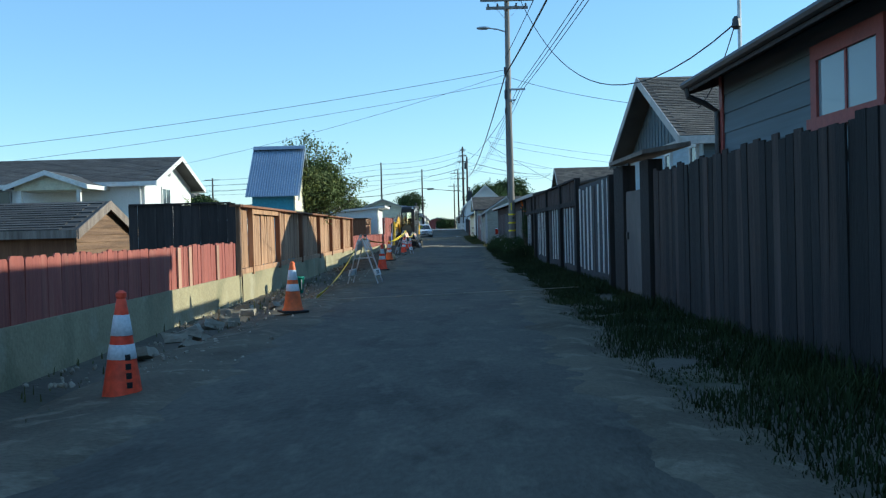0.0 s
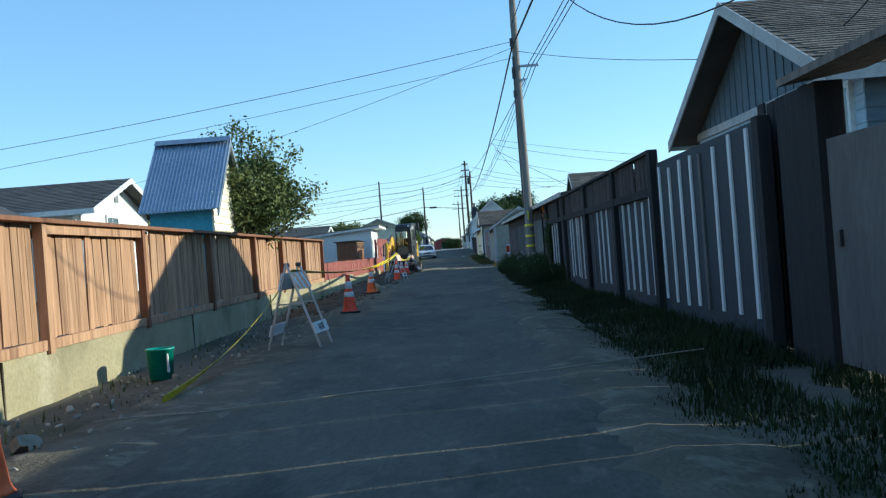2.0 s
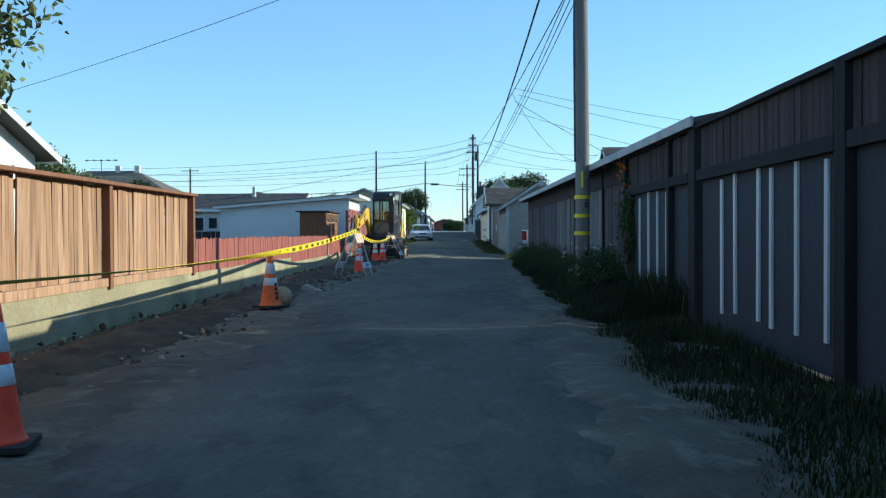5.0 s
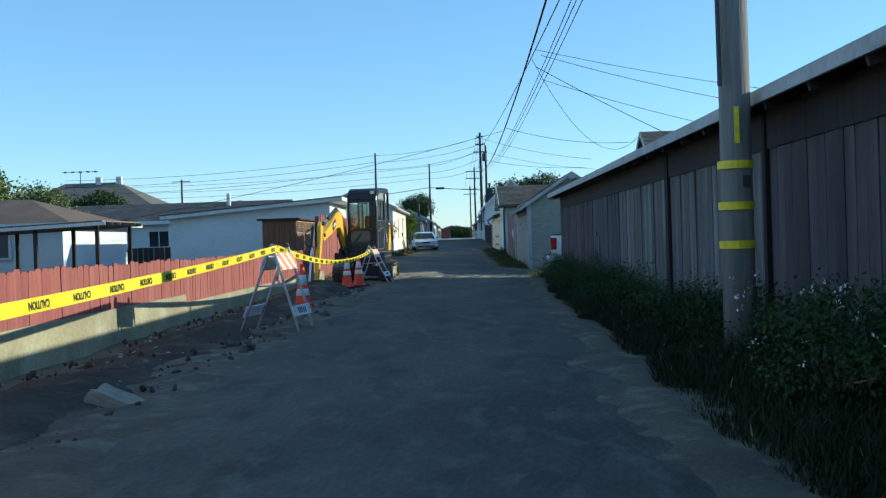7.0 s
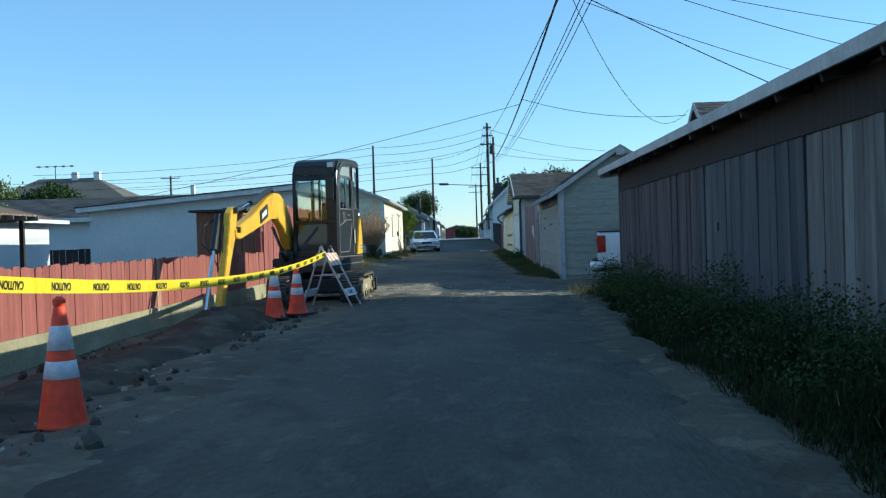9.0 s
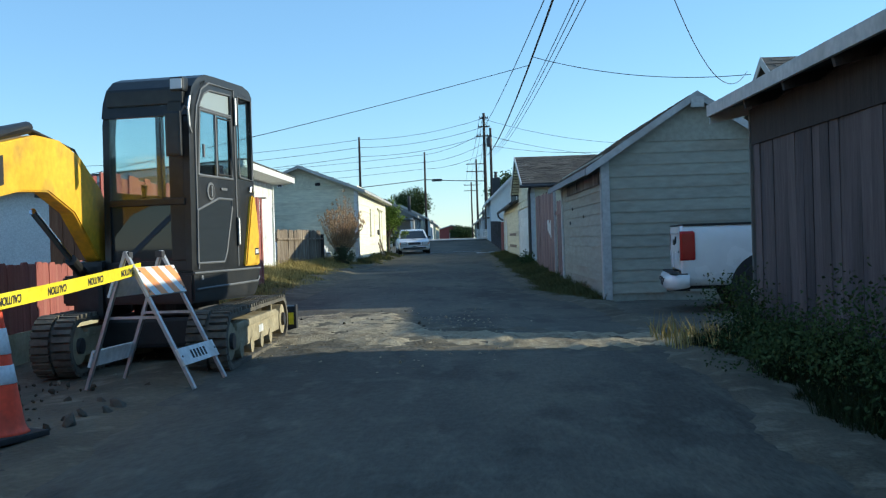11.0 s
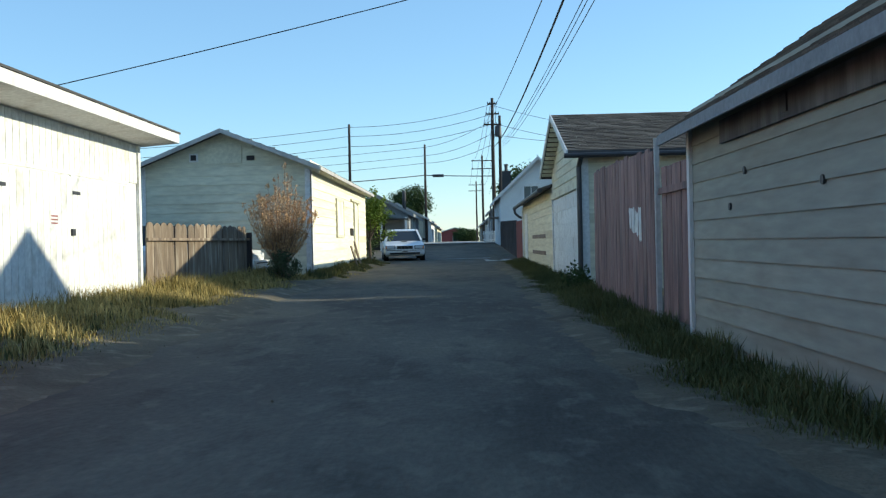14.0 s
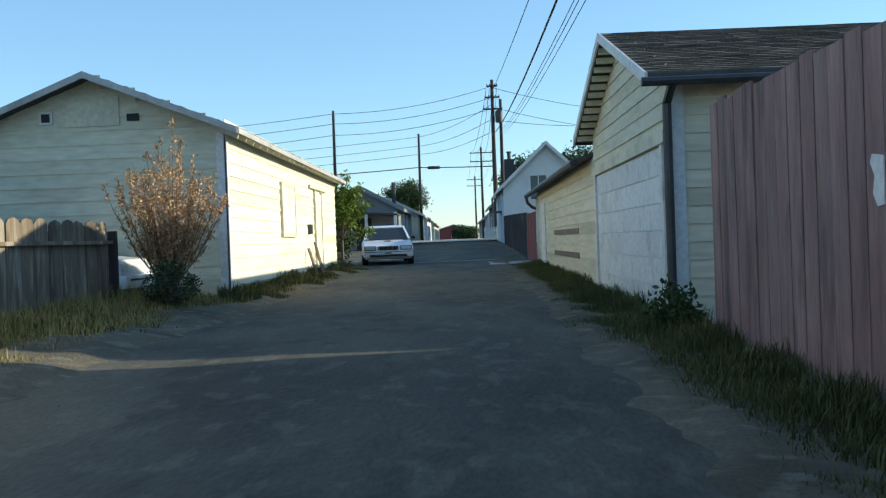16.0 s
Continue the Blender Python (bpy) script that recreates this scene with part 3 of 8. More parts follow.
for y in (13.75, 14.35, 16.1):
    bm = boxed(-3.647, -3.625, y - 0.075, y + 0.075, 0.44, 1.09, 0.004)
    tagged(part("loose_board", bm, M["worn_red"]), "bleached bare board nailed over the red fence", "board", group="bare boards")

# brown fence with framed panels
bf = thing("fence", -3.66, 29, 0.52, "sunlit brown cedar panel fence with a flat cap rail", "fence")
posts_y = [17.75, 18.95, 22.05, 25.6, 29.3, 32.5, 36.0, 39.85]
for y in posts_y:
    part("post", boxed(-3.68, -3.58, y - 0.055, y + 0.055, 0.5, 1.74, 0.005), M["brown_post"] if y > 20 else M["brown_wood"], bf)
part("cap_rail", boxed(-3.74, -3.54, 17.6, 39.95, 1.742, 1.785, 0.004), M["brown_post"], bf)
part("kick_board", boxed(-3.665, -3.605, 17.7, 39.9, 0.532, 0.63, 0.004), M["brown_wood"], bf)
for a, b in zip(posts_y, posts_y[1:]):
    run_of_boards(bf, "board", (-3.69, a + 0.06), (-3.69, b - 0.06), 0.63, 1.11, 0.142, 0.02, 0.004, "flat", [M["brown_wood"]], tilt=0.9)
    part("rail", boxed(-3.745, -3.705, a, b, 1.6, 1.69), M["brown_post"], bf)
bm = boxed(-3.64, -3.60, 19.0, 22.0, 1.64, 1.735, 0.003)
part("rail", bm, M["brown_wood"], bf)

# dark panel fence running away from the alley
df = thing("fence", -4.6, 17.62, 0.3, "dark stained tall panel fence running back from the alley", "fence")
for i in range(12):
    w = 0.157
    x = -5.52 + (i + 0.5) * w
    piece("board", board_mesh("board", 0.152, 1.5, 0.02, "flat", M["dark_wood"]), pose(x, 17.62, 0.3 + rnd.uniform(-0.01, 0.01), 0, rnd.uniform(-0.5, 0.5), 90), df)
part("cap_rail", boxed(-5.5, -3.72, 17.56, 17.68, 1.80, 1.83, 0.003), M["dark_wood"], df)
for x in (-5.05, -4.75):
    part("patch_board", boxed(x - 0.014, x + 0.014, 17.592, 17.607, 0.9 + (x + 5.05), 1.75), M["dark_wood"], df, "thin bleached batten")

# tall red fence by the excavator
tf = thing("fence", -3.7, 71, 0.15, "tall weathered red board fence beside dry grass", "fence", "red fences")
run_of_boards(tf, "board", (-3.82, 66.4), (-3.70, 74.1), 0.16, 1.98, 0.235, 0.02, 0.002, "flat", [M["red_wood"], M["red_wood"]], hvar=0.02, tilt=0.5)
run_of_boards(tf, "board", (-3.66, 74.4), (-3.70, 75.9), 0.2, 2.0, 0.17, 0.02, 0.004, "flat", [M["red_wood"]], tilt=0.5)
part("post", boxed(-3.76, -3.62, 74.12, 74.26, 0.1, 2.2, 0.006), M["trim_red"], tf)
part("post", boxed(-3.98, -3.86, 66.3, 66.42, 0.1, 2.1, 0.006), M["trim_red"], tf)
for z in (0.5, 1.8):
    part("rail", boxed(-3.88, -3.84, 66.4, 75.9, z, z + 0.09), M["red_wood"], tf)
part("cap", boxed(-3.80, -3.60, 75.86, 75.98, 2.2, 2.23, 0.003), M["picket_grey"], tf)

# grey picket fence across the yard by the cream building
gf = thing("fence", -4.7, 87.4, 0.4, "weathered grey picket fence with rounded tops and a rail", "fence")
run_of_boards(gf, "board", (-5.0, 84.6), (-4.42, 90.15), 0.36, 1.31, 0.31, 0.022, 0.008, "round", [M["picket_grey"]], jig=0.014, tilt=0.7)
bm = bmesh.new()
beam(bm, (-4.955, 84.55, 1.36), (-4.36, 90.25, 1.36), 0.06, 0.05)
part("rail", bm, M["picket_grey"], gf)
part("post", boxed(-4.42, -4.31, 90.16, 90.28, 0.3, 1.52, 0.005), M["dark_wood"], gf)

# dark board fence opposite
nf = thing("fence", 3.15, 3, 0.1, "tall dark weathered board fence over long grass", "fence", "dark fences")
run_of_boards(nf, "board", (3.15, -8), (3.15, 14.85), 0.05, 1.98, 0.19, 0.02, 0.002, "flat", [M["black_wood"], M["brown_black"]], jig=0.012, hvar=0.025, tilt=0.5, odd=0.35)
for y in np.arange(-7.5, 14.8, 2.4):
    part("post", boxed(3.19, 3.29, y - 0.05, y + 0.05, 0, 1.95, 0.005), M["dark_wood"], nf)
for z in (0.5, 1.7):
    part("rail", boxed(3.165, 3.205, -8, 14.8, z, z + 0.09), M["dark_wood"], nf)

# gate between the two dark fences
gt = thing("garden_gate", 3.12, 16.3, 0.1, "narrow grey-brown gate between heavy dark posts under a beam", "gate")
for y0, y1, h in ((14.9, 15.55, 2.22), (17.0, 17.9, 2.25)):
    part("post", boxed(3.08, 3.3, y0, y1, 0, h, 0.01), M["black_wood"], gt)
gd = part("gate_leaf", boxed(3.12, 3.15, 15.6, 16.95, 0.12, 1.8, 0.006), M["gate"], gt, "smooth grey-brown gate leaf")
part("latch", boxed(3.09, 3.12, 16.75, 16.82, 1.0, 1.12, 0.004), M["dark_metal"], gd)
bm = bmesh.new()
prism(bm, [(2.9, 2.26), (3.6, 2.36), (3.6, 2.43), (2.9, 2.32)], "y", 14.4, 17.3)
part("canopy_board", bm, M["grey_wood"], gt)
for y in (18.3, 18.9):
    part("post", boxed(3.3, 3.36, y, y + 0.07, 0, 2.2, 0.004), M["dark_wood"], gt)

run_of_boards(gt, "board", (3.34, 17.92), (3.36, 19.24), 0.05, 2.3, 0.2, 0.022, 0.004, "flat", [M["black_wood"]])

# fence of dark sheets with pale battens
wf = thing("fence", 3.45, 30, 0.1, "dark sheet fence with chalky white battens and a slatted top", "fence", "dark fences")
fx = lambda y: 3.2 + 0.012 * (y - 23)
WHITE, DULL = M["batten"], M["gate"]
bays = (
    (18.6, 23.45, True, (19.0, 19.62, 20.28, 21.36, 21.95, 22.58, 23.2), (20.9,)),
    (23.75, 27.0, False, (24.03, 24.65, 25.25, 25.85, 26.45), ()),
    (27.3, 31.1, False, (28.39, 29.05, 29.68), (27.73, 30.38)),
    (31.35, 35.6, False, (31.64, 32.32, 33.0, 33.39, 34.17, 34.69), ()),
    (36.05, 40.6, False, (37.55, 38.2, 38.88, 39.61), ()),
)


def along(name, a, b, z, w, h, off, material):
    bm = bmesh.new()
    beam(bm, (fx(a) + off, a, z), (fx(b) + off, b, z), w, h)
    part(name, bm, material, wf)


for a, b, tall, white, dull in bays:
    bm = bmesh.new()
    prism(bm, [(fx(a) + 0.012, a), (fx(b) + 0.012, b), (fx(b) + 0.04, b), (fx(a) + 0.04, a)], "z", 0.05, 2.17 if tall else 1.8)
    part("sheet", bm, M["sheet"], wf)
    for y in white + dull:
        h = (1.8 if tall else 1.42) + rnd.uniform(-0.03, 0.03)
        me = board_mesh("batten", 0.085 if tall or y < 27 else 0.07, round(h, 2), 0.022, "flat", WHITE if y in white else DULL)
        piece("batten", me, pose(fx(y) - 0.003, y, 0.29 + rnd.uniform(-0.02, 0.03), rnd.uniform(-0.6, 0.6), 0, 0), wf)
    if not tall:
        along("rail", a, b, 1.79, 0.09, 0.12, -0.02, M["black_wood"])
        run_of_boards(wf, "slat", (fx(a), a), (fx(b), b), 1.85, 0.49, 0.135, 0.02, 0.02 if b < 27.5 else 0.004, "flat", [M["brown_black"]], tilt=0.3, skip=lambda y: any(abs(y - g) < 0.05 for g in (25.1, 25.55, 26.0)))
        along("cap_rail", a - 0.15, b + 0.15, 2.36, 0.14, 0.05, 0.0, M["black_wood"])
for y, w in ((18.5, 0.09), (23.6, 0.12), (27.2, 0.14), (31.22, 0.1), (35.83, 0.16), (37.2, 0.07), (40.7, 0.08)):
    part("post", boxed(fx(y) - 0.07, fx(y) + 0.05, y - w, y + w, 0, 2.34 if y > 23 else 2.18, 0.006), M["black_wood"], wf)

# mauve fence between the garages
pf = thing("fence", 3.1, 82, 0.2, "faded mauve vertical board fence with a bare paint patch", "fence")
for i, y in enumerate(np.arange(79.98, 85.5, 0.27)):
    y += rnd.uniform(-0.004, 0.004)
    h = 2.02 + 0.09 * math.sin((y - 79) / 7.3 * math.pi) + 0.12
    me = board_mesh("board", 0.262, round(h + rnd.choice((-0.03, 0, 0.02)), 2), 0.022, "flat", M["pink_wood"])
    piece("board", me, pose(3.12 - 0.013 * (y - 79) + rnd.uniform(-0.002, 0.002), y, gz(3, y) + 0.05, 0, rnd.uniform(-0.2, 0.2), 0), pf)
run_of_boards(pf, "board", (3.14, 78.05), (3.13, 79.75), 0.2, 1.86, 0.26, 0.02, 0.004, "flat", [M["pink_wood"]])
part("post", boxed(3.05, 3.11, 79.77, 79.84, 0.1, 2.44, 0.004), M["fascia"], pf)
part("rail", boxed(3.085, 3.11, 78.05, 79.76, 1.72, 1.8), M["pink_wood"], pf)
for outline in (
    [(80.97, 1.13), (81.03, 1.16), (81.1, 1.12), (81.17, 1.2), (81.18, 1.62), (81.1, 1.6), (80.97, 1.61)],
    [(81.2, 1.22), (81.28, 1.2), (81.36, 1.27), (81.45, 1.25), (81.45, 1.53), (81.4, 1.6), (81.34, 1.5), (81.27, 1.56), (81.2, 1.52)],
    [(81.48, 1.26), (81.6, 1.25), (81.7, 1.3), (81.71, 1.62), (81.62, 1.6), (81.54, 1.63), (81.48, 1.58)],
    [(81.74, 1.33), (81.84, 1.32), (81.9, 1.4), (81.87, 1.5), (81.93, 1.58), (81.9, 1.63), (81.74, 1.61)],
):
    bm = bmesh.new()
    xw = 3.12 - 0.013 * (max(q[0] for q in outline) - 79) - 0.013
    prism(bm, outline, "x", xw - 0.004, xw + 0.006)
    part("paint_patch", bm, M["white_wood"], pf, "ragged white paint patch")
tp_ = boxed(3.2, 3.5, 78.1, 78.5, 1.9, 2.32, 0.08)
for v in tp_.verts:
    v.co += Vector((0.05 * noise.noise(v.co * 6), 0.06 * noise.noise(v.co * 5 + Vector((3, 0, 0))), 0))
tagged(part("tarp", tp_, M["tarp"]), "bright blue folded tarp behind the mauve fence", "tarp")
bpy.data.objects["tarp"].matrix_basis = Matrix.Identity(4)
part("tarp_post", boxed(3.3, 3.42, 78.25, 78.37, 0.1, 1.95), M["dark_wood"], pf)

# red and dark fences past the garages
rf = thing("fence", 3.1, 112, 0.35, "dark red board fence past the garages", "fence", "red fences")
run_of_boards(rf, "board", (3.07, 109), (3.1, 114), 0.38, 1.7, 0.17, 0.02, 0.005, "flat", [M["red_wood"]], zline=lambda y: gz(3, y))
dk = thing("fence", 3.2, 120, 0.5, "dark brown board fence past the garages", "fence", "dark fences")
run_of_boards(dk, "board", (3.1, 114), (3.25, 138), 0.4, 1.75, 0.2, 0.02, 0.005, "flat", [M["dark_wood"]], zline=lambda y: gz(3, y))


pk = thing("fence", 2.85, 156.5, 1.1, "short white picket fence at the street corner", "fence")
for k in range(8):
    piece("picket", board_mesh("picket", 0.09, 1.05, 0.03, "dog", M["white_wood"]), pose(2.4 + 0.13 * k, 154.2, 1.1, 0, 0, 90), pk)
for z in (1.35, 1.85):
    part("rail", boxed(2.3, 3.4, 154.22, 154.27, z, z + 0.08), M["white_wood"], pk)


# ---- roofs and houses ----
def shingles(name, corner, along, up, n_along, n_up, w, h, material, parent):
    """Overlapping shingle tabs on a slope: corner is its lower corner, along and up are unit directions."""
    corner, along, up = Vector(corner), Vector(along).normalized(), Vector(up).normalized()
    nrm = along.cross(up).normalized()
    if nrm.z < 0:
        nrm = -nrm
    verts, faces = [], []
    for r in range(n_up):
        for c in range(n_along):
            o = corner + up * (r * h) + along * (c * w + (w * 0.5 if r % 2 else 0.0))
            ww = w * 0.97
            lo, hi = 0.018 + rnd.uniform(0, 0.008), 0.004
            k = len(verts)
            top = min(h * 1.15, n_up * h - r * h)
            for (u, v, d) in ((0, 0, lo), (ww, 0, lo), (ww, top, hi), (0, top, hi), (0, 0, -0.01), (ww, 0, -0.01)):
                verts.append(o + along * min(u, n_along * w - c * w) + up * v + nrm * d)
            faces += [(k, k + 1, k + 2, k + 3), (k + 4, k + 5, k + 1, k), (k, k + 3, k + 4), (k + 1, k + 5, k + 2)]
    return stuff_mesh(name, verts, faces, material, parent)


CLAP = {}


def clap_mesh(material, h):
    key = (material.name, h)
    if key not in CLAP:
        bm = bmesh.new()
        prism(bm, [(0.0, 0.0), (-0.024, 0.0), (-0.024, 0.006), (-0.007, h * 1.02), (0.0, h * 1.02)], "x", 0, 1)
        CLAP[key] = mesh_of("clapboard", bm, material)
    return CLAP[key]


def clapboards(parent, material, a, b, z0, ze, h, apex=None, stop=None):
    """Boards on the wall from plan point a to b (its outside to the right of that way); apex: (share of the length, height) of a gable."""
    a, b = Vector((*a, 0)), Vector((*b, 0))
    d = b - a
    ln = d.length
    turn = math.degrees(math.atan2(d.y, d.x))
    me = clap_mesh(material, h)
    z = z0
    while z < (stop or (apex[1] if apex else ze)) - 0.03:
        u0, u1 = 0.0, 1.0
        if apex and z + h > ze:
            k = min(1.0, max(0.0, (z + h * 0.5 - ze) / (apex[1] - ze)))
            u0, u1 = apex[0] * k, 1 - (1 - apex[0]) * k
        if u1 - u0 > 0.03:
            p = a + d * u0
            m = pose(p.x, p.y, z, rnd.uniform(-0.25, 0.25), 0, turn) @ Matrix.Diagonal((ln * (u1 - u0), 1, 1, 1))
            piece("clapboard", me, m, parent)
        z += h


def window(parent, c, n, w, h, frame_mat, fw=0.09, cross=True, pane_mat=None):
    """A framed window centred at c on a wall whose outward direction in plan is n."""
    c, n = Vector(c), Vector((*n, 0)).normalized()
    s = Vector((-n.y, n.x, 0))
    def slab(u0, u1, v0, v1, d0, d1):
        bm = bmesh.new()
        pts = []
        for u, v in ((u0, v0), (u1, v0), (u1, v1), (u0, v1)):
            pts.append(c + s * u + Vector((0, 0, v)))
        lo = [bm.verts.new(p + n * d0) for p in pts]
        hi = [bm.verts.new(p + n * d1) for p in pts]
        for i in range(4):
            bm.faces.new((lo[i], lo[(i + 1) % 4], hi[(i + 1) % 4], hi[i]))
        bm.faces.new(lo[::-1]), bm.faces.new(hi)
        bmesh.ops.recalc_face_normals(bm, faces=bm.faces[:])
        return bm
    fr = slab(-w / 2 - fw, w / 2 + fw, h / 2, h / 2 + fw, -0.02, 0.06)
    win = part("window", fr, frame_mat, parent)
    part("window_sill", slab(-w / 2 - fw * 1.3, w / 2 + fw * 1.3, -h / 2 - fw * 0.8, -h / 2, -0.02, 0.09), frame_mat, win)
    for sg in (-1, 1):
        u = sg * (w / 2 + fw / 2)
        part("window_frame", slab(u - fw / 2, u + fw / 2, -h / 2, h / 2, -0.02, 0.06), frame_mat, win)
    if cross:
        part("mullion", slab(-0.025, 0.025, -h / 2, h / 2, 0.0, 0.045), frame_mat, win)
    part("pane", slab(-w / 2, w / 2, -h / 2, h / 2, 0.0, 0.03), pane_mat or M["glass"], win)
    return win


def gable_body(x0, x1, y0, y1, zb, ze, za, ridge):
    bm = bmesh.new()
    if ridge == "y":
        prism(bm, [(x0, zb), (x1, zb), (x1, ze), ((x0 + x1) / 2, za), (x0, ze)], "y", y0, y1)
    else:
        prism(bm, [(y0, zb), (y1, zb), (y1, ze), ((y0 + y1) / 2, za), (y0, ze)], "x", x0, x1)
    return bm


def gable_roof(parent, x0, x1, y0, y1, ze, za, ridge, over, t, roof_mat, trim_mat, tab=None, rake=0.35, deep=0.12, eave_mat=None):
    """Two slopes with eaves that reach out by over and rakes by rake; barge boards on both gables."""
    lo, hi, ga, gb = (x0, x1, y0, y1) if ridge == "y" else (y0, y1, x0, x1)
    mid = (lo + hi) / 2
    k = (za - ze) / (mid - lo)
    pt = (lambda u, v, z: (u, v, z)) if ridge == "y" else (lambda u, v, z: (v, u, z))
    for sg, e in ((-1, lo - over), (1, hi + over)):
        ez = ze - k * over
        bm = bmesh.new()
        prism(bm, [(mid, za), (mid, za + t), (e, ez + t), (e, ez)], ridge, ga - rake, gb + rake)
        sl = part("roof_slope", bm, roof_mat, parent)
        if tab:
            ln = math.hypot(mid - e, za - ez)
            shingles("shingles", pt(e, ga - rake, ez + t), pt(0, 1, 0), pt(-sg * abs(mid - e), 0, za - ez), int((gb - ga + 2 * rake) / tab[0]), int(ln / tab[1]), tab[0], tab[1], roof_mat, sl)
        for v in (ga - rake, gb + rake):
            bm = bmesh.new()
            d = -0.03 if v < ga else 0.03
            prism(bm, [(mid, za + t + 0.012), (mid, za - deep), (e, ez - deep), (e, ez + t + 0.012)], ridge, min(v, v + d), max(v, v + d))
            part("barge_board", bm, trim_mat, parent)
        bm = bmesh.new()
        prism(bm, [(e, ez + t), (e, ez - deep * 0.8), (e + sg * 0.025, ez - deep * 0.8), (e + sg * 0.025, ez + t)], ridge, ga - rake, gb + rake)
        part("fascia", bm, eave_mat or trim_mat, parent)


# ---- houses on the sunny side of the alley ----
def white_house():
    h = thing("house", -26, 58, 0.4, "white house with dark roof, gable window and small porch", "house")
    part("wall", gable_body(-38, -15.9, 53.6, 63.4, 0.3, 4.25, 5.75, "x"), M["white_stucco"], h)
    gable_roof(h, -38, -15.9, 53.6, 63.4, 4.25, 5.75, "x", 0.6, 0.14, M["dark_roof"], M["trim_white"], (0.6, 0.3), 0.8)
    window(h, (-15.88, 57.6, 3.3), (1, 0), 1.5, 1.3, M["trim_white"], 0.12)
    part("vent", boxed(-15.92, -15.85, 58.2, 58.7, 4.75, 5.15), M["grey_paint"], h)
    for x in (-30, -24.0):
        window(h, (x, 53.58, 3.3), (0, -1), 1.8, 1.1, M["grey_paint"], 0.1)
    p = part("porch", gable_body(-21.6, -18.2, 50.6, 53.6, 3.75, 4.0, 4.6, "y"), M["pale_cream"], h)
    gable_roof(p, -21.6, -18.2, 50.6, 53.6, 4.0, 4.6, "y", 0.4, 0.12, M["dark_roof"], M["trim_white"])
    for x in (-21.4, -18.4):
        part("porch_post", boxed(x - 0.1, x + 0.1, 50.7, 50.9, 0.3, 3.8), M["trim_white"], p)
    bm = bmesh.new()
    tube(bm, [(-16.1, 53.3, 4.0), (-16.1, 53.45, 3.7), (-16.1, 53.5, 0.4)], 0.06)
    part("downpipe", bm, M["trim_white"], h)


def barn():
    h = thing("shed", -9, 20.6, 0.3, "low shed with dark roof and bare brown plank gable", "shed")
    part("wall", gable_body(-14, -6.98, 18.95, 22.2, 0.2, 1.44, 1.95, "x"), M["brown_post"], h)
    clap = part("gable_wall", gable_body(-6.98, -6.96, 18.95, 22.2, 0.2, 1.44, 1.95, "x"), M["barn_wood"], h)
    clapboards(clap, M["barn_wood"], (-6.955, 18.95), (-6.955, 22.2), 0.2, 1.44, 0.14, (0.5, 1.93))
    gable_roof(h, -14, -6.98, 18.95, 22.2, 1.44, 1.95, "x", 0.25, 0.06, M["dark_roof"], M["grey_wood"], (0.5, 0.16), 0.15)


def teal_shed():
    h = thing("garden_house", -5.0, 30, 0.4, "tall narrow teal shed with steep corrugated metal roof", "shed")
    x0, x1, y0, y1, ze, za = -5.4, -4.22, 28.5, 31.05, 2.52, 3.76
    part("wall", gable_body(x0, x1, y0, y1, 0.3, ze, za - 0.03, "x"), M["teal"], h)
    g = part("gable_wall", gable_body(x1, x1 + 0.02, y0, y1, 0.3, ze, za - 0.03, "x"), M["cream"], h, "pale yellow shingled gable")
    clapboards(g, M["cream"], (x1 + 0.025, y0), (x1 + 0.025, y1), 1.9, ze, 0.15, (0.5, za - 0.06))
    mid = (y0 + y1) / 2
    for sg, e in ((-1, y0 - 0.25), (1, y1 + 0.25)):
        k = (za - ze) / (mid - y0)
        ez = ze - k * 0.25
        n = 88
        verts, faces = [], []
        for i in range(n + 1):
            x = x0 - 0.15 + (x1 - x0 + 0.35) * i / n
            b = 0.014 * math.sin(i * math.pi / 2)
            for (y, z) in ((e, ez), (mid, za)):
                verts += [(x, y, z + 0.04 + b), (x, y, z + 0.02 + b)]
        for i in range(n):
            a, c = i * 4, i * 4 + 4
            faces += [(a, c, c + 2, a + 2), (a + 1, a + 3, c + 3, c + 1), (a, a + 1, c + 1, c), (a + 2, c + 2, c + 3, a + 3)]
        me = bpy.data.meshes.new("roof_sheet")
        me.from_pydata(verts, [], faces)
        me.materials.append(M["tin"])
        under(new("roof_sheet", me), h)
        bm = bmesh.new()
        prism(bm, [(mid, za + 0.03), (mid, za - 0.11), (e, ez - 0.11), (e, ez + 0.03)], "x", x1 + 0.17, x1 + 0.2)
        part("barge_board", bm, M["tin"], h)
    bm = bmesh.new()
    prism(bm, [(mid - 0.14, za - 0.02), (mid, za + 0.09), (mid + 0.14, za - 0.02), (mid, za + 0.05)], "x", x0 - 0.15, x1 + 0.2)
    part("ridge_cap", bm, M["tin"], h)


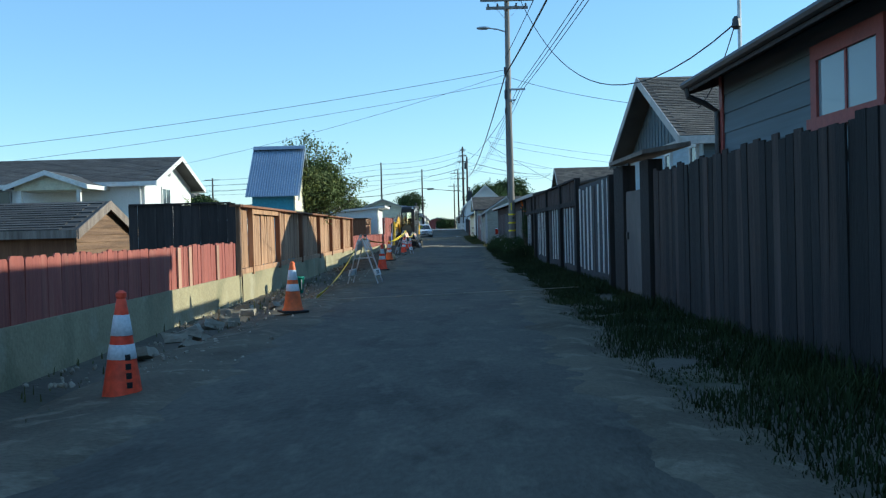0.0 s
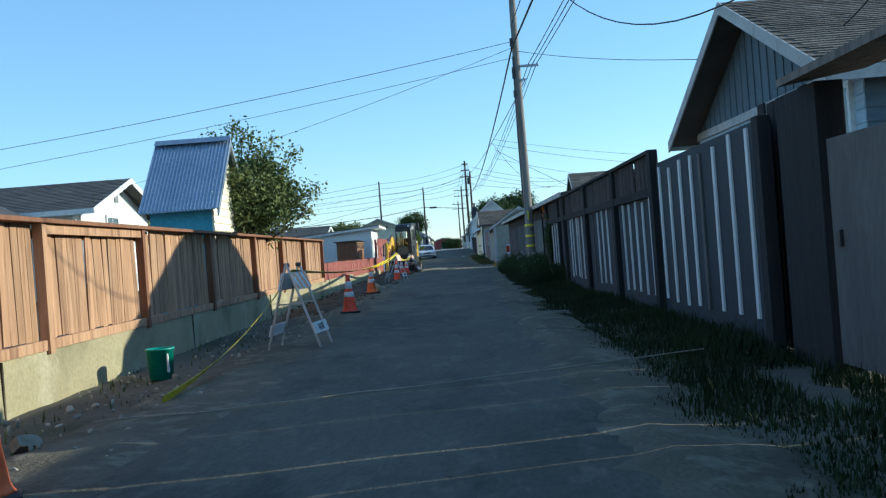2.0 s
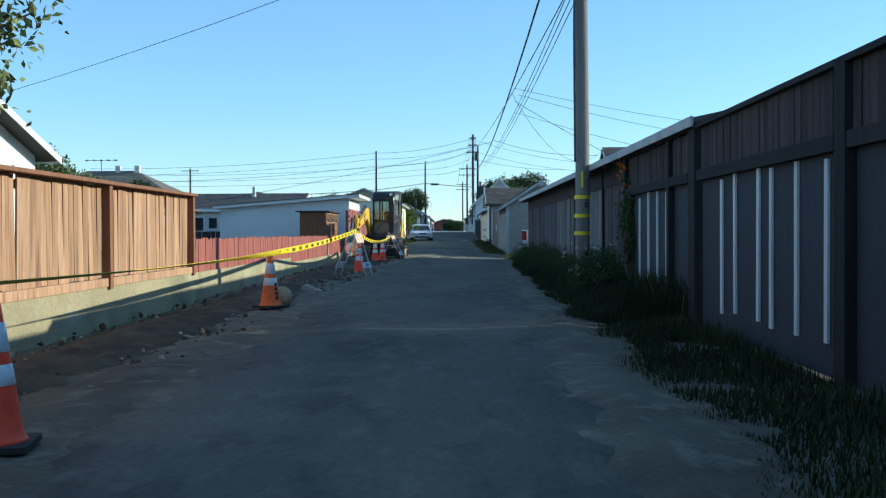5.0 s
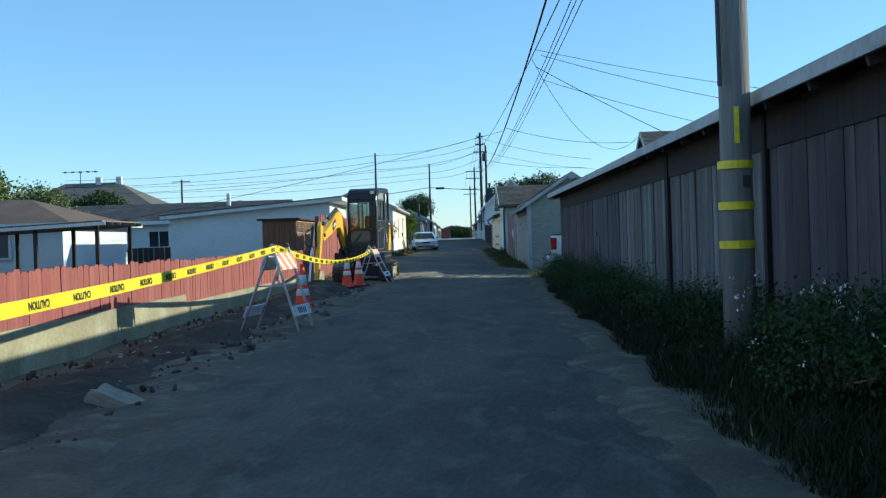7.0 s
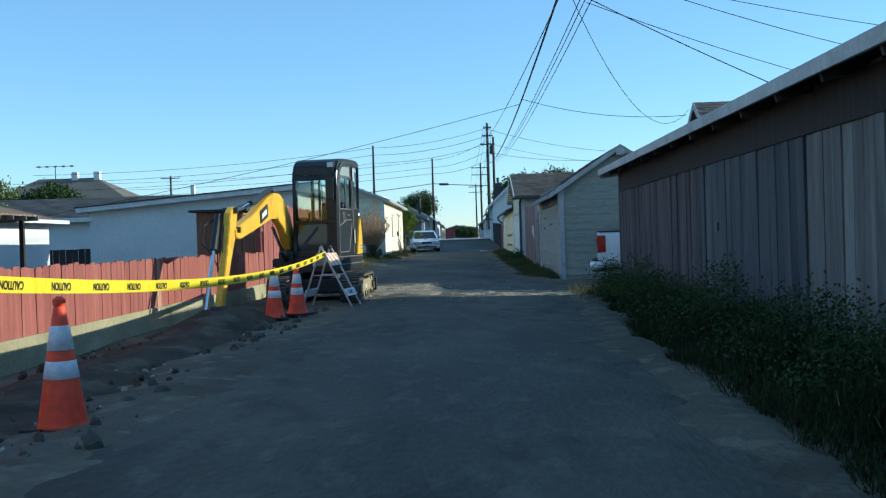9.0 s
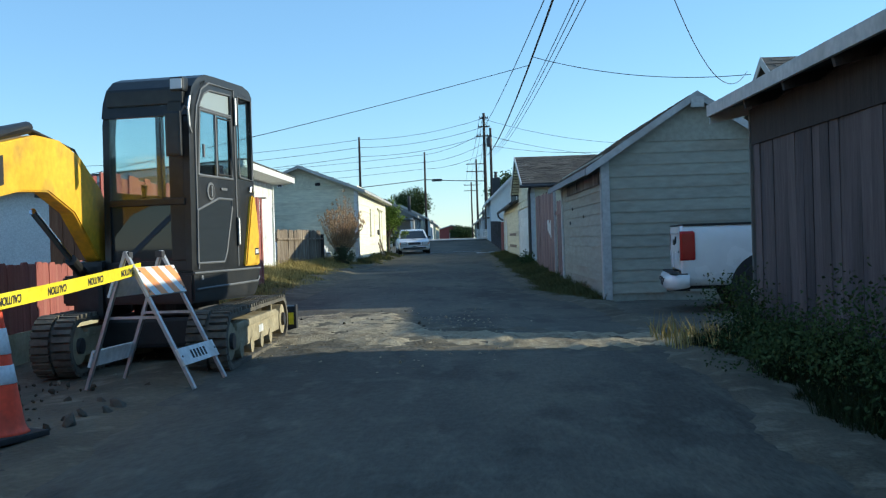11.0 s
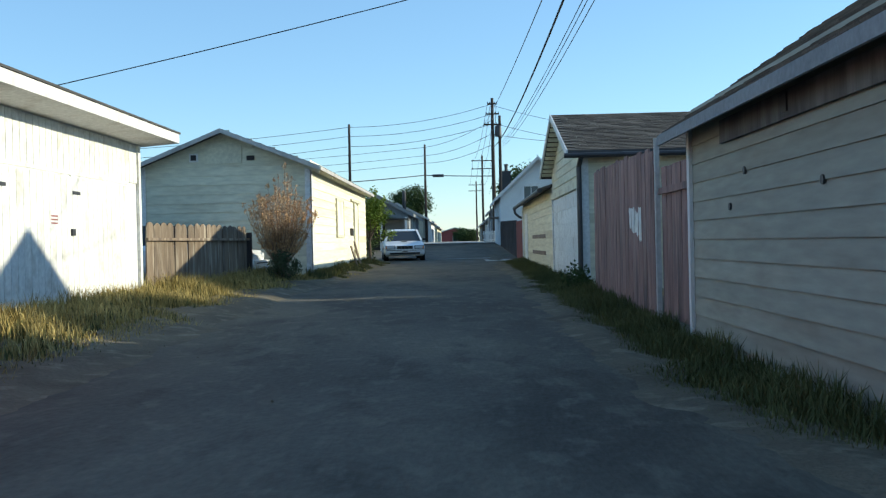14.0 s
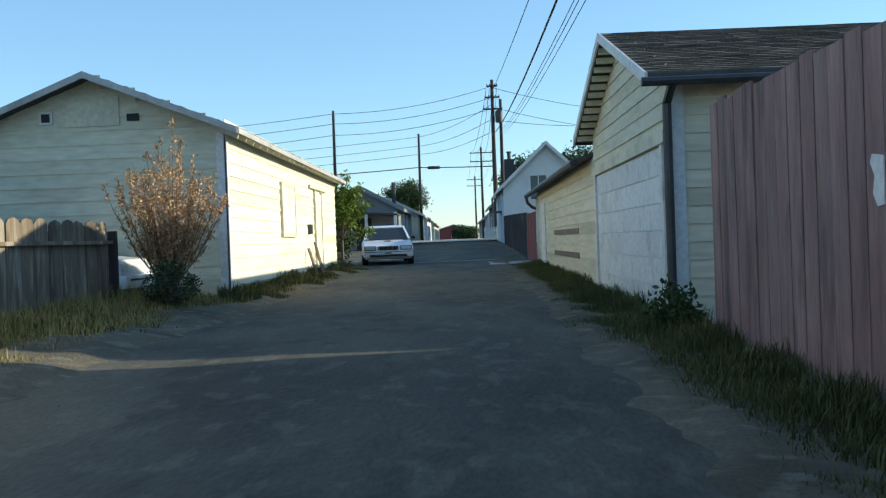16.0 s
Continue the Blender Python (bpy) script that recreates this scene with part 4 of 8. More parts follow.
def lattice_coop():
    h = thing("coop", -6.1, 74, 0.3, "dark brown wooden coop with open lattice side", "coop")
    part("side_panel", boxed(-6.75, -5.55, 72.0, 72.05, 0.3, 2.15, 0.004), M["brown_post"], h)
    part("back_panel", boxed(-6.78, -6.75, 72.0, 76.8, 0.3, 2.15), M["brown_post"], h)
    part("roof", boxed(-6.95, -5.35, 71.8, 77.0, 2.16, 2.22, 0.004), M["dark_wood"], h)
    part("lower_panel", boxed(-5.56, -5.52, 72.0, 76.8, 0.3, 1.62), M["brown_post"], h)
    for y in (72.05, 73.6, 75.2, 76.75):
        part("post", boxed(-5.6, -5.5, y - 0.05, y + 0.05, 0.3, 2.16), M["brown_wood"], h)
    for i in range(16):
        y = 72.2 + i * 0.3
        part("lattice_slat", boxed(-5.5, -5.475, y, y + 0.09, 1.65 + rnd.choice((0, 0.1, 0.2)), 2.08), M["brown_wood"], h)
    for z in (1.64, 1.85, 2.06):
        part("lattice_rail", boxed(-5.53, -5.5, 72.0, 76.8, z, z + 0.06), M["brown_wood"], h)
    for i in range(6):
        part("plank", boxed(-6.72 + 0.2 * i, -6.54 + 0.2 * i, 71.975, 71.998, 0.3, 2.12), M["brown_post"], h)


def white_garage():
    h = thing("garage", -8, 81, 0.4, "long white garage with flat overhanging roof and plank doors", "garage")
    xl, xr, y0, y1 = -12.0, -5.07, 78.0, 84.5
    bm = bmesh.new()
    prism(bm, [(xl, 0.3), (xr, 0.3), (xr, 3.02), (xl, 2.5)], "y", y0, y1)
    w = part("wall", bm, M["white_stucco"], h)
    bm = bmesh.new()
    prism(bm, [(xl - 0.3, 2.47), (-4.42, 3.06), (-4.42, 3.22), (xl - 0.3, 2.62)], "y", y0 - 0.4, y1 + 0.35)
    part("roof", bm, M["trim_white"], h, "flat white overhanging roof")
    bm = bmesh.new()
    prism(bm, [(xl - 0.35, 2.625), (-4.40, 3.225), (-4.40, 3.255), (xl - 0.35, 2.655)], "y", y0 - 0.45, y1 + 0.38)
    part("roof_felt", bm, M["dark_roof"], h)
    # dark sheet added over the white wall to give the board gaps their shade
    part("backing", boxed(xr, xr + 0.003, y0 + 0.1, y1 - 0.1, 2.34, 2.98), M["dark_in"], w)
    run = np.arange(y0 + 0.1, y1 - 0.05, 0.2)
    for y in run:
        piece("board", board_mesh("board", 0.188, 0.66, 0.02, "flat", M["white_wood"]), pose(xr + 0.011, y, 2.33, 0, 0, 0), w)
    for ya, yb in ((79.0, 81.35), (81.4, 83.75)):
        d = part("door", boxed(xr + 0.005, xr + 0.04, ya, yb, 0.42, 2.28, 0.004), M["white_wood"], h)
        for y in np.arange(ya + 0.1, yb - 0.05, 0.2):
            piece("plank", board_mesh("plank", 0.19, 1.8, 0.012, "flat", M["white_wood"]), pose(xr + 0.046, y, 0.45, 0, 0, 0), d)
        part("hinge", boxed(xr + 0.052, xr + 0.06, ya + 0.02, ya + 0.3, 2.0, 2.05), M["dark_metal"], d)
    part("padlock", boxed(xr + 0.05, xr + 0.09, 81.32, 81.42, 1.4, 1.5, 0.01), M["dark_metal"], h)
    part("notice", boxed(xr + 0.053, xr + 0.056, 80.6, 80.9, 1.5, 1.75), M["board_white"], h, "small paper notice")
    for z in (1.56, 1.61, 1.66):
        part("notice_line", boxed(xr + 0.0561, xr + 0.058, 80.64, 80.86, z, z + 0.02), M["trim_red"], h)
    for y in (y0 + 0.05, y1 - 0.06):
        part("corner_board", boxed(xr, xr + 0.055, y - 0.05, y + 0.06, 0.3, 3.0), M["white_wood"], h)
    part("header", boxed(xr, xr + 0.05, 78.9, 83.85, 2.28, 2.33), M["white_wood"], h)
    return h


def cream_building():
    h = thing("outbuilding", -5.6, 99.8, 0.4, "peeling cream clapboard building with boarded openings", "building")
    x0, x1, y0, y1, zb, ze, za = -7.7, -3.3, 92.75, 107, 0.45, 3.27, 4.15
    w = part("wall", gable_body(x0, x1, y0, y1, 0.2, ze, za, "y"), M["pale_cream"], h)
    # same paint all round: sunlight on the alley side is put into its lighter cream
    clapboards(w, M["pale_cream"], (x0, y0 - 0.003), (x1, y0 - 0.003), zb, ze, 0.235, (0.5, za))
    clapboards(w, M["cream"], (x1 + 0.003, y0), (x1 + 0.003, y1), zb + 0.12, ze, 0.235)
    gable_roof(h, x0, x1, y0, y1, ze, za, "y", 0.32, 0.05, M["dark_roof"], M["fascia"], (0.4, 0.16), 0.42, 0.05)
    for y in np.arange(y0 - 0.2, y1 + 0.3, 0.62):
        bm = bmesh.new()
        beam(bm, (x1 - 0.1, y, ze - 0.03), (x1 + 0.29, y, ze - 0.19), 0.05, 0.1)
        part("rafter_tail", bm, M["pale_cream"], h)
    for x in (x0 + 0.05, x1 - 0.06):
        part("corner_board", boxed(x - 0.07, x + 0.09, y0 - 0.05, y0 - 0.025, 0.3, ze + 0.02), M["trim_white"], h)
    part("corner_board", boxed(x1 + 0.004, x1 + 0.045, y0 - 0.05, y0 + 0.09, 0.3, ze), M["trim_white"], h)
    v = part("vent", boxed(-6.4, -6.18, y0 - 0.06, y0, 3.4, 3.62, 0.005), M["trim_white"], h, "small square gable vent")
    part("vent_slats", boxed(-6.36, -6.22, y0 - 0.07, y0 - 0.061, 3.44, 3.58), M["dark_in"], v)
    part("vent", boxed(-4.92, -4.72, y0 - 0.05, y0, 3.42, 3.54), M["dark_in"], h)
    part("panel", boxed(-6.0, -5.05, y0 - 0.05, y0 - 0.03, 3.35, 3.85), M["pale_cream"], h)
    part("plywood_cover", boxed(x1 + 0.01, x1 + 0.06, 97.7, 99.3, 1.5, 2.55, 0.004), M["cream"], h, "boarded-over window")
    for y in (97.62, 99.3):
        part("casing", boxed(x1 + 0.01, x1 + 0.075, y, y + 0.08, 1.42, 2.62), M["pale_cream"], h)
    for z in (1.42, 2.55):
        part("casing", boxed(x1 + 0.01, x1 + 0.072, 97.7, 99.3, z, z + 0.08), M["pale_cream"], h)
    part("door", boxed(x1 + 0.01, x1 + 0.055, 102.6, 103.7, 0.6, 2.6, 0.004), M["cream"], h, "boarded-over door")
    for y in (102.5, 103.7):
        part("casing", boxed(x1 + 0.01, x1 + 0.075, y, y + 0.09, 0.55, 2.7), M["pale_cream"], h)
    part("casing", boxed(x1 + 0.01, x1 + 0.09, 101.6, 104.6, 2.7, 2.78), M["pale_cream"], h)
    for y in (95.2, 96.9):
        part("crawl_opening", boxed(x1 + 0.004, x1 + 0.03, y, y + 1.1, 0.36, 0.52), M["dark_in"], h)
    for i, (y, hh) in enumerate(((100.8, 1.15), (101.9, 1.3), (102.2, 1.0))):
        bm = bmesh.new()
        beam(bm, (x1 + 0.32, y, 0.42), (x1 + 0.09, y + 0.1, hh), 0.09, 0.03)
        tagged(part("plank", bm, M["picket_grey"]), "loose plank leaning against the cream building", "plank", group="leaning planks")
    part("meter_box", boxed(x1 + 0.01, x1 + 0.12, 101.35, 101.6, 1.5, 1.75, 0.01), M["dark_metal"], h)


def grey_house():
    h = thing("house", -5.4, 142, 0.8, "grey house with porch posts and a stove pipe", "house")
    part("wall", gable_body(-7.6, -3.1, 135, 150, 0.5, 3.3, 4.55, "y"), M["grey_paint"], h)
    gable_roof(h, -7.6, -3.1, 135, 150, 3.3, 4.55, "y", 0.35, 0.1, M["dark_roof"], M["grey_paint"], (0.5, 0.25), 0.4)
    window(h, (-5.9, 134.97, 3.9), (0, -1), 0.45, 0.5, M["trim_white"], 0.06, False)
    bm = bmesh.new()
    prism(bm, [(-7.4, 3.05), (-3.0, 2.75), (-3.0, 2.85), (-7.4, 3.15)], "y", 132.6, 135)
    part("porch_roof", bm, M["dark_roof"], h)
    for x in (-6.6, -4.8, -3.15):
        part("porch_post", boxed(x - 0.08, x + 0.08, 132.7, 132.86, 0.6, 2.95), M["trim_white"], h)
    part("door", boxed(-5.6, -4.7, 134.9, 134.96, 0.7, 2.7), M["dark_in"], h)
    bm = bmesh.new()
    tube(bm, [(-3.6, 139, 3.4), (-3.6, 139, 5.0)], 0.13)
    part("stove_pipe", bm, M["dark_metal"], h)
    for y in (139, 143):
        window(h, (-3.07, y, 2.3), (1, 0), 0.9, 1.2, M["trim_white"], 0.1, False)


def yard_houses():
    c = thing("carport", -15, 74, 0.4, "weathered pergola carport with thin posts in a yard", "carport")
    bm = bmesh.new()
    prism(bm, [(-19.2, 2.0), (-11.9, 2.25), (-11.9, 2.30), (-19.2, 2.05)], "y", 69.5, 73.6)
    part("roof", bm, M["picket_grey"], c)
    for x in (-18.9, -16.6, -14.4, -12.2):
        for y in (69.8, 73.3):
            part("post", boxed(x - 0.06, x + 0.06, y - 0.06, y + 0.06, 0.3, 2.24 + (x + 12.2) * 0.034), M["dark_wood"], c)
    for y in np.arange(69.52, 73.6, 0.8):
        bm = bmesh.new()
        beam(bm, (-19.3, y, 1.93), (-11.8, y, 2.19), 0.05, 0.12)
        part("rafter", bm, M["batten"] if y < 69.6 else M["grey_wood"], c)
    b = thing("house", -25, 77, 0.4, "white house with low brown shingle roof", "house")
    part("wall", boxed(-34, -15.9, 76, 84, 0.3, 2.45), M["white_stucco"], b)
    bm = bmesh.new()
    lo = [bm.verts.new(p) for p in ((-34.5, 75.5, 2.4), (-15.3, 75.5, 2.4), (-15.3, 84.5, 2.4), (-34.5, 84.5, 2.4))]
    hi = [bm.verts.new(p) for p in ((-30, 80, 3.75), (-18.9, 80, 3.65))]
    for f in ((lo[0], lo[1], hi[1], hi[0]), (lo[1], lo[2], hi[1]), (lo[2], lo[3], hi[0], hi[1]), (lo[3], lo[0], hi[0]), (lo[3], lo[2], lo[1], lo[0])):
        bm.faces.new(f)
    part("roof", bm, M["brown_roof"], b)
    part("fascia", boxed(-34.5, -15.3, 75.46, 75.495, 2.3, 2.44), M["trim_white"], b)
    part("fascia", boxed(-15.295, -15.26, 75.5, 84.5, 2.3, 2.44), M["trim_white"], b)
    for x in (-30, -24.5, -18.6):
        window(b, (x, 75.97, 1.65), (0, -1), 0.9, 1.2, M["trim_white"], 0.1)
    d = thing("house", -20, 102, 0.4, "pale house with dark low roof and one window", "house")
    part("wall", gable_body(-27, -11, 97, 106, 0.3, 2.95, 4.1, "x"), M["white_stucco"], d)
    gable_roof(d, -27, -11, 97, 106, 2.95, 4.1, "x", 0.5, 0.14, M["dark_roof"], M["trim_white"], (0.6, 0.3), 0.5)
    window(d, (-18.2, 96.97, 1.82), (0, -1), 1.2, 0.95, M["trim_white"], 0.1, True, M["car_glass"])
    window(d, (-16.9, 96.97, 1.9), (0, -1), 0.6, 0.75, M["trim_white"], 0.1, False, M["car_glass"])
    bm = bmesh.new()
    tube(bm, [(-14.5, 100.2, 3.6), (-14.5, 100.2, 4.7)], 0.14)
    part("vent_pipe", bm, M["galv"], d)
    yf = thing("fence", -15, 93.5, 0.4, "grey yard fence far behind the red fence", "fence")
    run_of_boards(yf, "board", (-21, 93.5), (-10.5, 93.5), 0.35, 0.95, 0.3, 0.02, 0.01, "flat", [M["dark_wood"]])
    r = thing("house", -47, 165, 0.8, "large far house with brown hipped roof and antenna", "house")
    part("wall", boxed(-58, -36, 158, 174, 0.6, 5.2), M["pale_cream"], r)
    bm = bmesh.new()
    lo = [bm.verts.new(p) for p in ((-59, 157, 5.2), (-35, 157, 5.2), (-35, 175, 5.2), (-59, 175, 5.2))]
    hi = [bm.verts.new(p) for p in ((-51, 165.5, 10.1), (-44, 165.5, 10.1))]
    for f in ((lo[0], lo[1], hi[1], hi[0]), (lo[1], lo[2], hi[1]), (lo[2], lo[3], hi[0], hi[1]), (lo[3], lo[0], hi[0]), (lo[3], lo[2], lo[1], lo[0])):
        bm.faces.new(f)
    part("roof", bm, M["hip_roof"], r)
    for x in (-46.5, -43.8):
        part("chimney", boxed(x - 0.35, x + 0.35, 165, 165.7, 8.8, 10.8), M["trim_white"], r)
    bm = bmesh.new()
    tube(bm, [(-49, 165.5, 9.8), (-49, 165.5, 11.6)], 0.05, 5)
    for k in range(5):
        tube(bm, [(-51 + k, 165.5, 11.5), (-51 + k, 165.5, 11.7)], 0.2, 4)
    beam(bm, (-51.4, 165.5, 11.6), (-46.6, 165.5, 11.6), 0.06, 0.06)
    part("antenna", bm, M["dark_metal"], r)


white_house()
barn()
teal_shed()
lattice_coop()
white_garage()
cream_building()
grey_house()
yard_houses()


# ---- houses on the shaded side ----
def slate_house():
    h = thing("house", 9, 8, 0.2, "slate-blue clapboard house with red-trimmed windows", "house")
    x0, x1, y0, y1, ze = 4.17, 12.2, -9, 14.74, 3.38
    bm = bmesh.new()
    prism(bm, [(x0, 0.1), (x1, 0.1), (x1, ze), (8.185, 4.5), (x0, ze)], "y", y0, y1)
    w = part("wall", bm, M["slate_siding"], h)
    clapboards(w, M["slate_siding"], (x0 - 0.003, y1), (x0 - 0.003, y0), 0.3, ze - 0.05, 0.28)
    gable_roof(h, x0, x1, y0, y1, ze + 0.02, 4.54, "y", 0.5, 0.07, M["shingle"], M["dark_wood"], (0.33, 0.15), 0.1)
    part("corner_board", boxed(x0 - 0.05, x0 - 0.025, y1 - 0.14, y1 + 0.02, 0.2, ze), M["trim_red"], h)
    part("corner_board", boxed(x0 - 0.02, x0 + 0.1, y1 + 0.004, y1 + 0.03, 0.2, ze), M["trim_red"], h)
    for yc, ww in ((10.1, 1.5), (4.5, 1.6)):
        # panes coloured to show the sky they reflect
        window(h, (x0 - 0.03, yc, 2.66), (-1, 0), ww, 0.62, M["trim_red"], 0.17, "mullion", M["sky_glass"])
    bm = bmesh.new()
    tube(bm, [(3.62, -9, 3.27), (3.62, 14.82, 3.27)], 0.06)
    part("gutter", bm, M["dark_metal"], h)
    bm = bmesh.new()
    tube(bm, [(3.62, 14.66, 3.24), (3.64, 14.68, 3.1), (3.9, 14.72, 3.0), (4.09, 14.76, 2.88), (4.09, 14.76, 0.3)], 0.045)
    part("downpipe", bm, M["dark_metal"], h)


def gable_cottage():
    h = thing("house", 9, 27.6, 0.2, "pale blue cottage with brown shingle roof and boarded gable", "house")
    x0, x1, y0, y1, ze, za = 6.1, 13, 23.2, 32.1, 3.3, 5.2
    w = part("wall", gable_body(x0, x1, y0, y1, 0.1, ze, za, "x"), M["blue_siding"], h)
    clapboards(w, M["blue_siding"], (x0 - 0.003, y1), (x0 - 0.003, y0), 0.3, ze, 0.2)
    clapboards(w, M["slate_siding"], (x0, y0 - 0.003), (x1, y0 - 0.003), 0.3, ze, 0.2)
    for i in range(22):
        y = y0 + 0.25 + i * 0.4
        zt = ze + (za - ze) * (1 - abs(y - (y0 + y1) / 2) / ((y1 - y0) / 2))
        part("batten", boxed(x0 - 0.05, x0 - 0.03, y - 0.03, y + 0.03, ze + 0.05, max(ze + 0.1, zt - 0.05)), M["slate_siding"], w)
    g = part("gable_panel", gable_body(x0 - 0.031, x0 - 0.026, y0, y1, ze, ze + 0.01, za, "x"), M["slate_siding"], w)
    part("band_board", boxed(x0 - 0.07, x0 - 0.03, y0, y1, ze - 0.1, ze + 0.06), M["fascia"], h)
    gable_roof(h, x0, x1, y0, y1, ze, za, "x", 0.35, 0.09, M["shingle"], M["fascia"], (0.33, 0.15), 0.63)
    for yc in (23.9, 26.6):
        window(h, (x0 - 0.03, yc, 2.7), (-1, 0), 0.55, 0.7, M["trim_white"], 0.09, False)


def long_shed():
    h = thing("shed", 5.5, 53, 0.1, "long weathered board shed with pale fascia board", "shed")
    x0, x1, y0, y1 = 3.62, 7.6, 40.9, 64.15
    bm = bmesh.new()
    prism(bm, [(x0, 0.05), (x1, 0.05), (x1, 3.3), (x0, 2.42)], "y", y0, y1)
    w = part("wall", bm, M["dark_wood"], h)
    for ya, yb, mt in ((y0, 44.45, "plum_wood"), (44.55, 49.0, "shed_wood"), (49.2, 53.65, "shed_wood"), (53.7, 57.6, "slate_wood"), (57.62, y1, "plum_wood")):
        run_of_boards(w, "board", (x0 - 0.012, ya), (x0 - 0.012, yb), 0.1, 2.3, 0.2, 0.02, 0.004, "flat", [M[mt]], tilt=0.25, hvar=0.01)
    # the eave's deep shadow, put in as a dark board on the wall top
    part("header", boxed(x0 - 0.045, x0 - 0.023, y0, y1, 2.02, 2.38, 0.004), M["dark_wood"], h, "dark board put in as the eave's shadow")
    for i in range(18):
        piece("board", board_mesh("board", 0.2, 2.35, 0.02, "flat", M["plum_wood"]), pose(x0 + 0.1 + i * 0.21, y1 + 0.012, 0.1, 0, 0, 90), w)
    bm = bmesh.new()
    prism(bm, [(3.26, 2.40), (x1 + 0.3, 3.38), (x1 + 0.3, 3.44), (3.26, 2.46)], "y", 35.6, y1 + 0.35)
    part("roof", bm, M["dark_roof"], h)
    part("fascia", boxed(3.225, 3.258, 35.6, y1 + 0.35, 2.355, 2.475, 0.004), M["fascia"], h)
    bm = bmesh.new()
    prism(bm, [(3.26, 2.28), (x1 + 0.3, 3.26), (x1 + 0.3, 3.45), (3.26, 2.475)], "y", y1 + 0.352, y1 + 0.38)
    part("barge_board", bm, M["fascia"], h)
    for y, hw in ((44.5, 0.05), (49.1, 0.1)):
        part("post", boxed(x0 - 0.07, x0 - 0.024, y - hw, y + hw, 0.05, 2.38, 0.004), M["black_wood"], h)
    part("corner_board", boxed(x0 - 0.05, x0 + 0.06, y1 + 0.025, y1 + 0.06, 0.05, 2.38), M["shed_wood"], h)
    for y in np.arange(y0 + 0.4, y1, 1.1):
        bm = bmesh.new()
        beam(bm, (x0 - 0.01, y, 2.42), (3.27, y, 2.335), 0.05, 0.09)
        part("rafter_tail", bm, M["dark_wood"], h)
    part("latch", boxed(x0 - 0.05, x0 - 0.025, 56.7, 56.85, 1.2, 1.3, 0.004), M["dark_metal"], h)


def tan_garage():
    h = thing("garage", 4.7, 74.6, 0.1, "tan clapboard garage with pale trim and gable end", "garage")
    x0, x1, y0, y1, ze, za = 3.12, 6.3, 71.28, 78.0, 2.44, 3.48
    w = part("wall", gable_body(x0, x1, y0, y1, 0.0, ze, za, "y"), M["tan"], h)
    clapboards(w, M["tan"], (x0, y0 - 0.003), (x1, y0 - 0.003), 0.15, ze, 0.2, (0.5, za), 2.72)
    part("gable_panel", gable_body(x0 + 0.3, x1 - 0.3, y0 - 0.03, y0 - 0.004, 2.74, 2.745, za - 0.12, "y"), M["tan"], h, "plain gable sheet")
    part("bracket", boxed((x0 + x1) / 2 - 0.11, (x0 + x1) / 2 + 0.11, y0 - 0.24, y0 - 0.2, za - 0.2, za - 0.02, 0.004), M["fascia"], h)
    clapboards(w, M["tan"], (x0 - 0.003, y1), (x0 - 0.003, y0), 0.15, ze, 0.2)
    gable_roof(h, x0, x1, y0, y1, ze, za, "y", 0.32, 0.07, M["shingle"], M["fascia"], (0.33, 0.15), 0.2, 0.05, M["grey_paint"])
    part("corner_board", boxed(x0 - 0.06, x0 - 0.037, y0 - 0.06, y0 + 0.1, 0.05, ze), M["fascia"], h)
    part("corner_board", boxed(x0 - 0.036, x0 + 0.09, y0 - 0.06, y0 - 0.038, 0.05, ze), M["fascia"], h)
    part("corner_board", boxed(x0 - 0.06, x0 - 0.02, y1 - 0.08, y1 + 0.03, 0.05, ze), M["batten"], h)
    part("header", boxed(x0 - 0.065, x0 - 0.037, 71.5, 76.6, 2.05, 2.27, 0.004), M["shed_wood"], h, "bare weathered header board")
    part("hinge_block", boxed(x0 - 0.08, x0 - 0.03, 74.6, 74.75, 2.1, 2.25), M["dark_metal"], h)
    for y, z in ((74.0, 1.55), (75.9, 1.75), (76.4, 1.45)):
        bm = bmesh.new()
        tube(bm, [(x0 - 0.02, y, z), (x0 - 0.04, y, z)], 0.035)
        part("bolt", bm, M["dark_metal"], h)


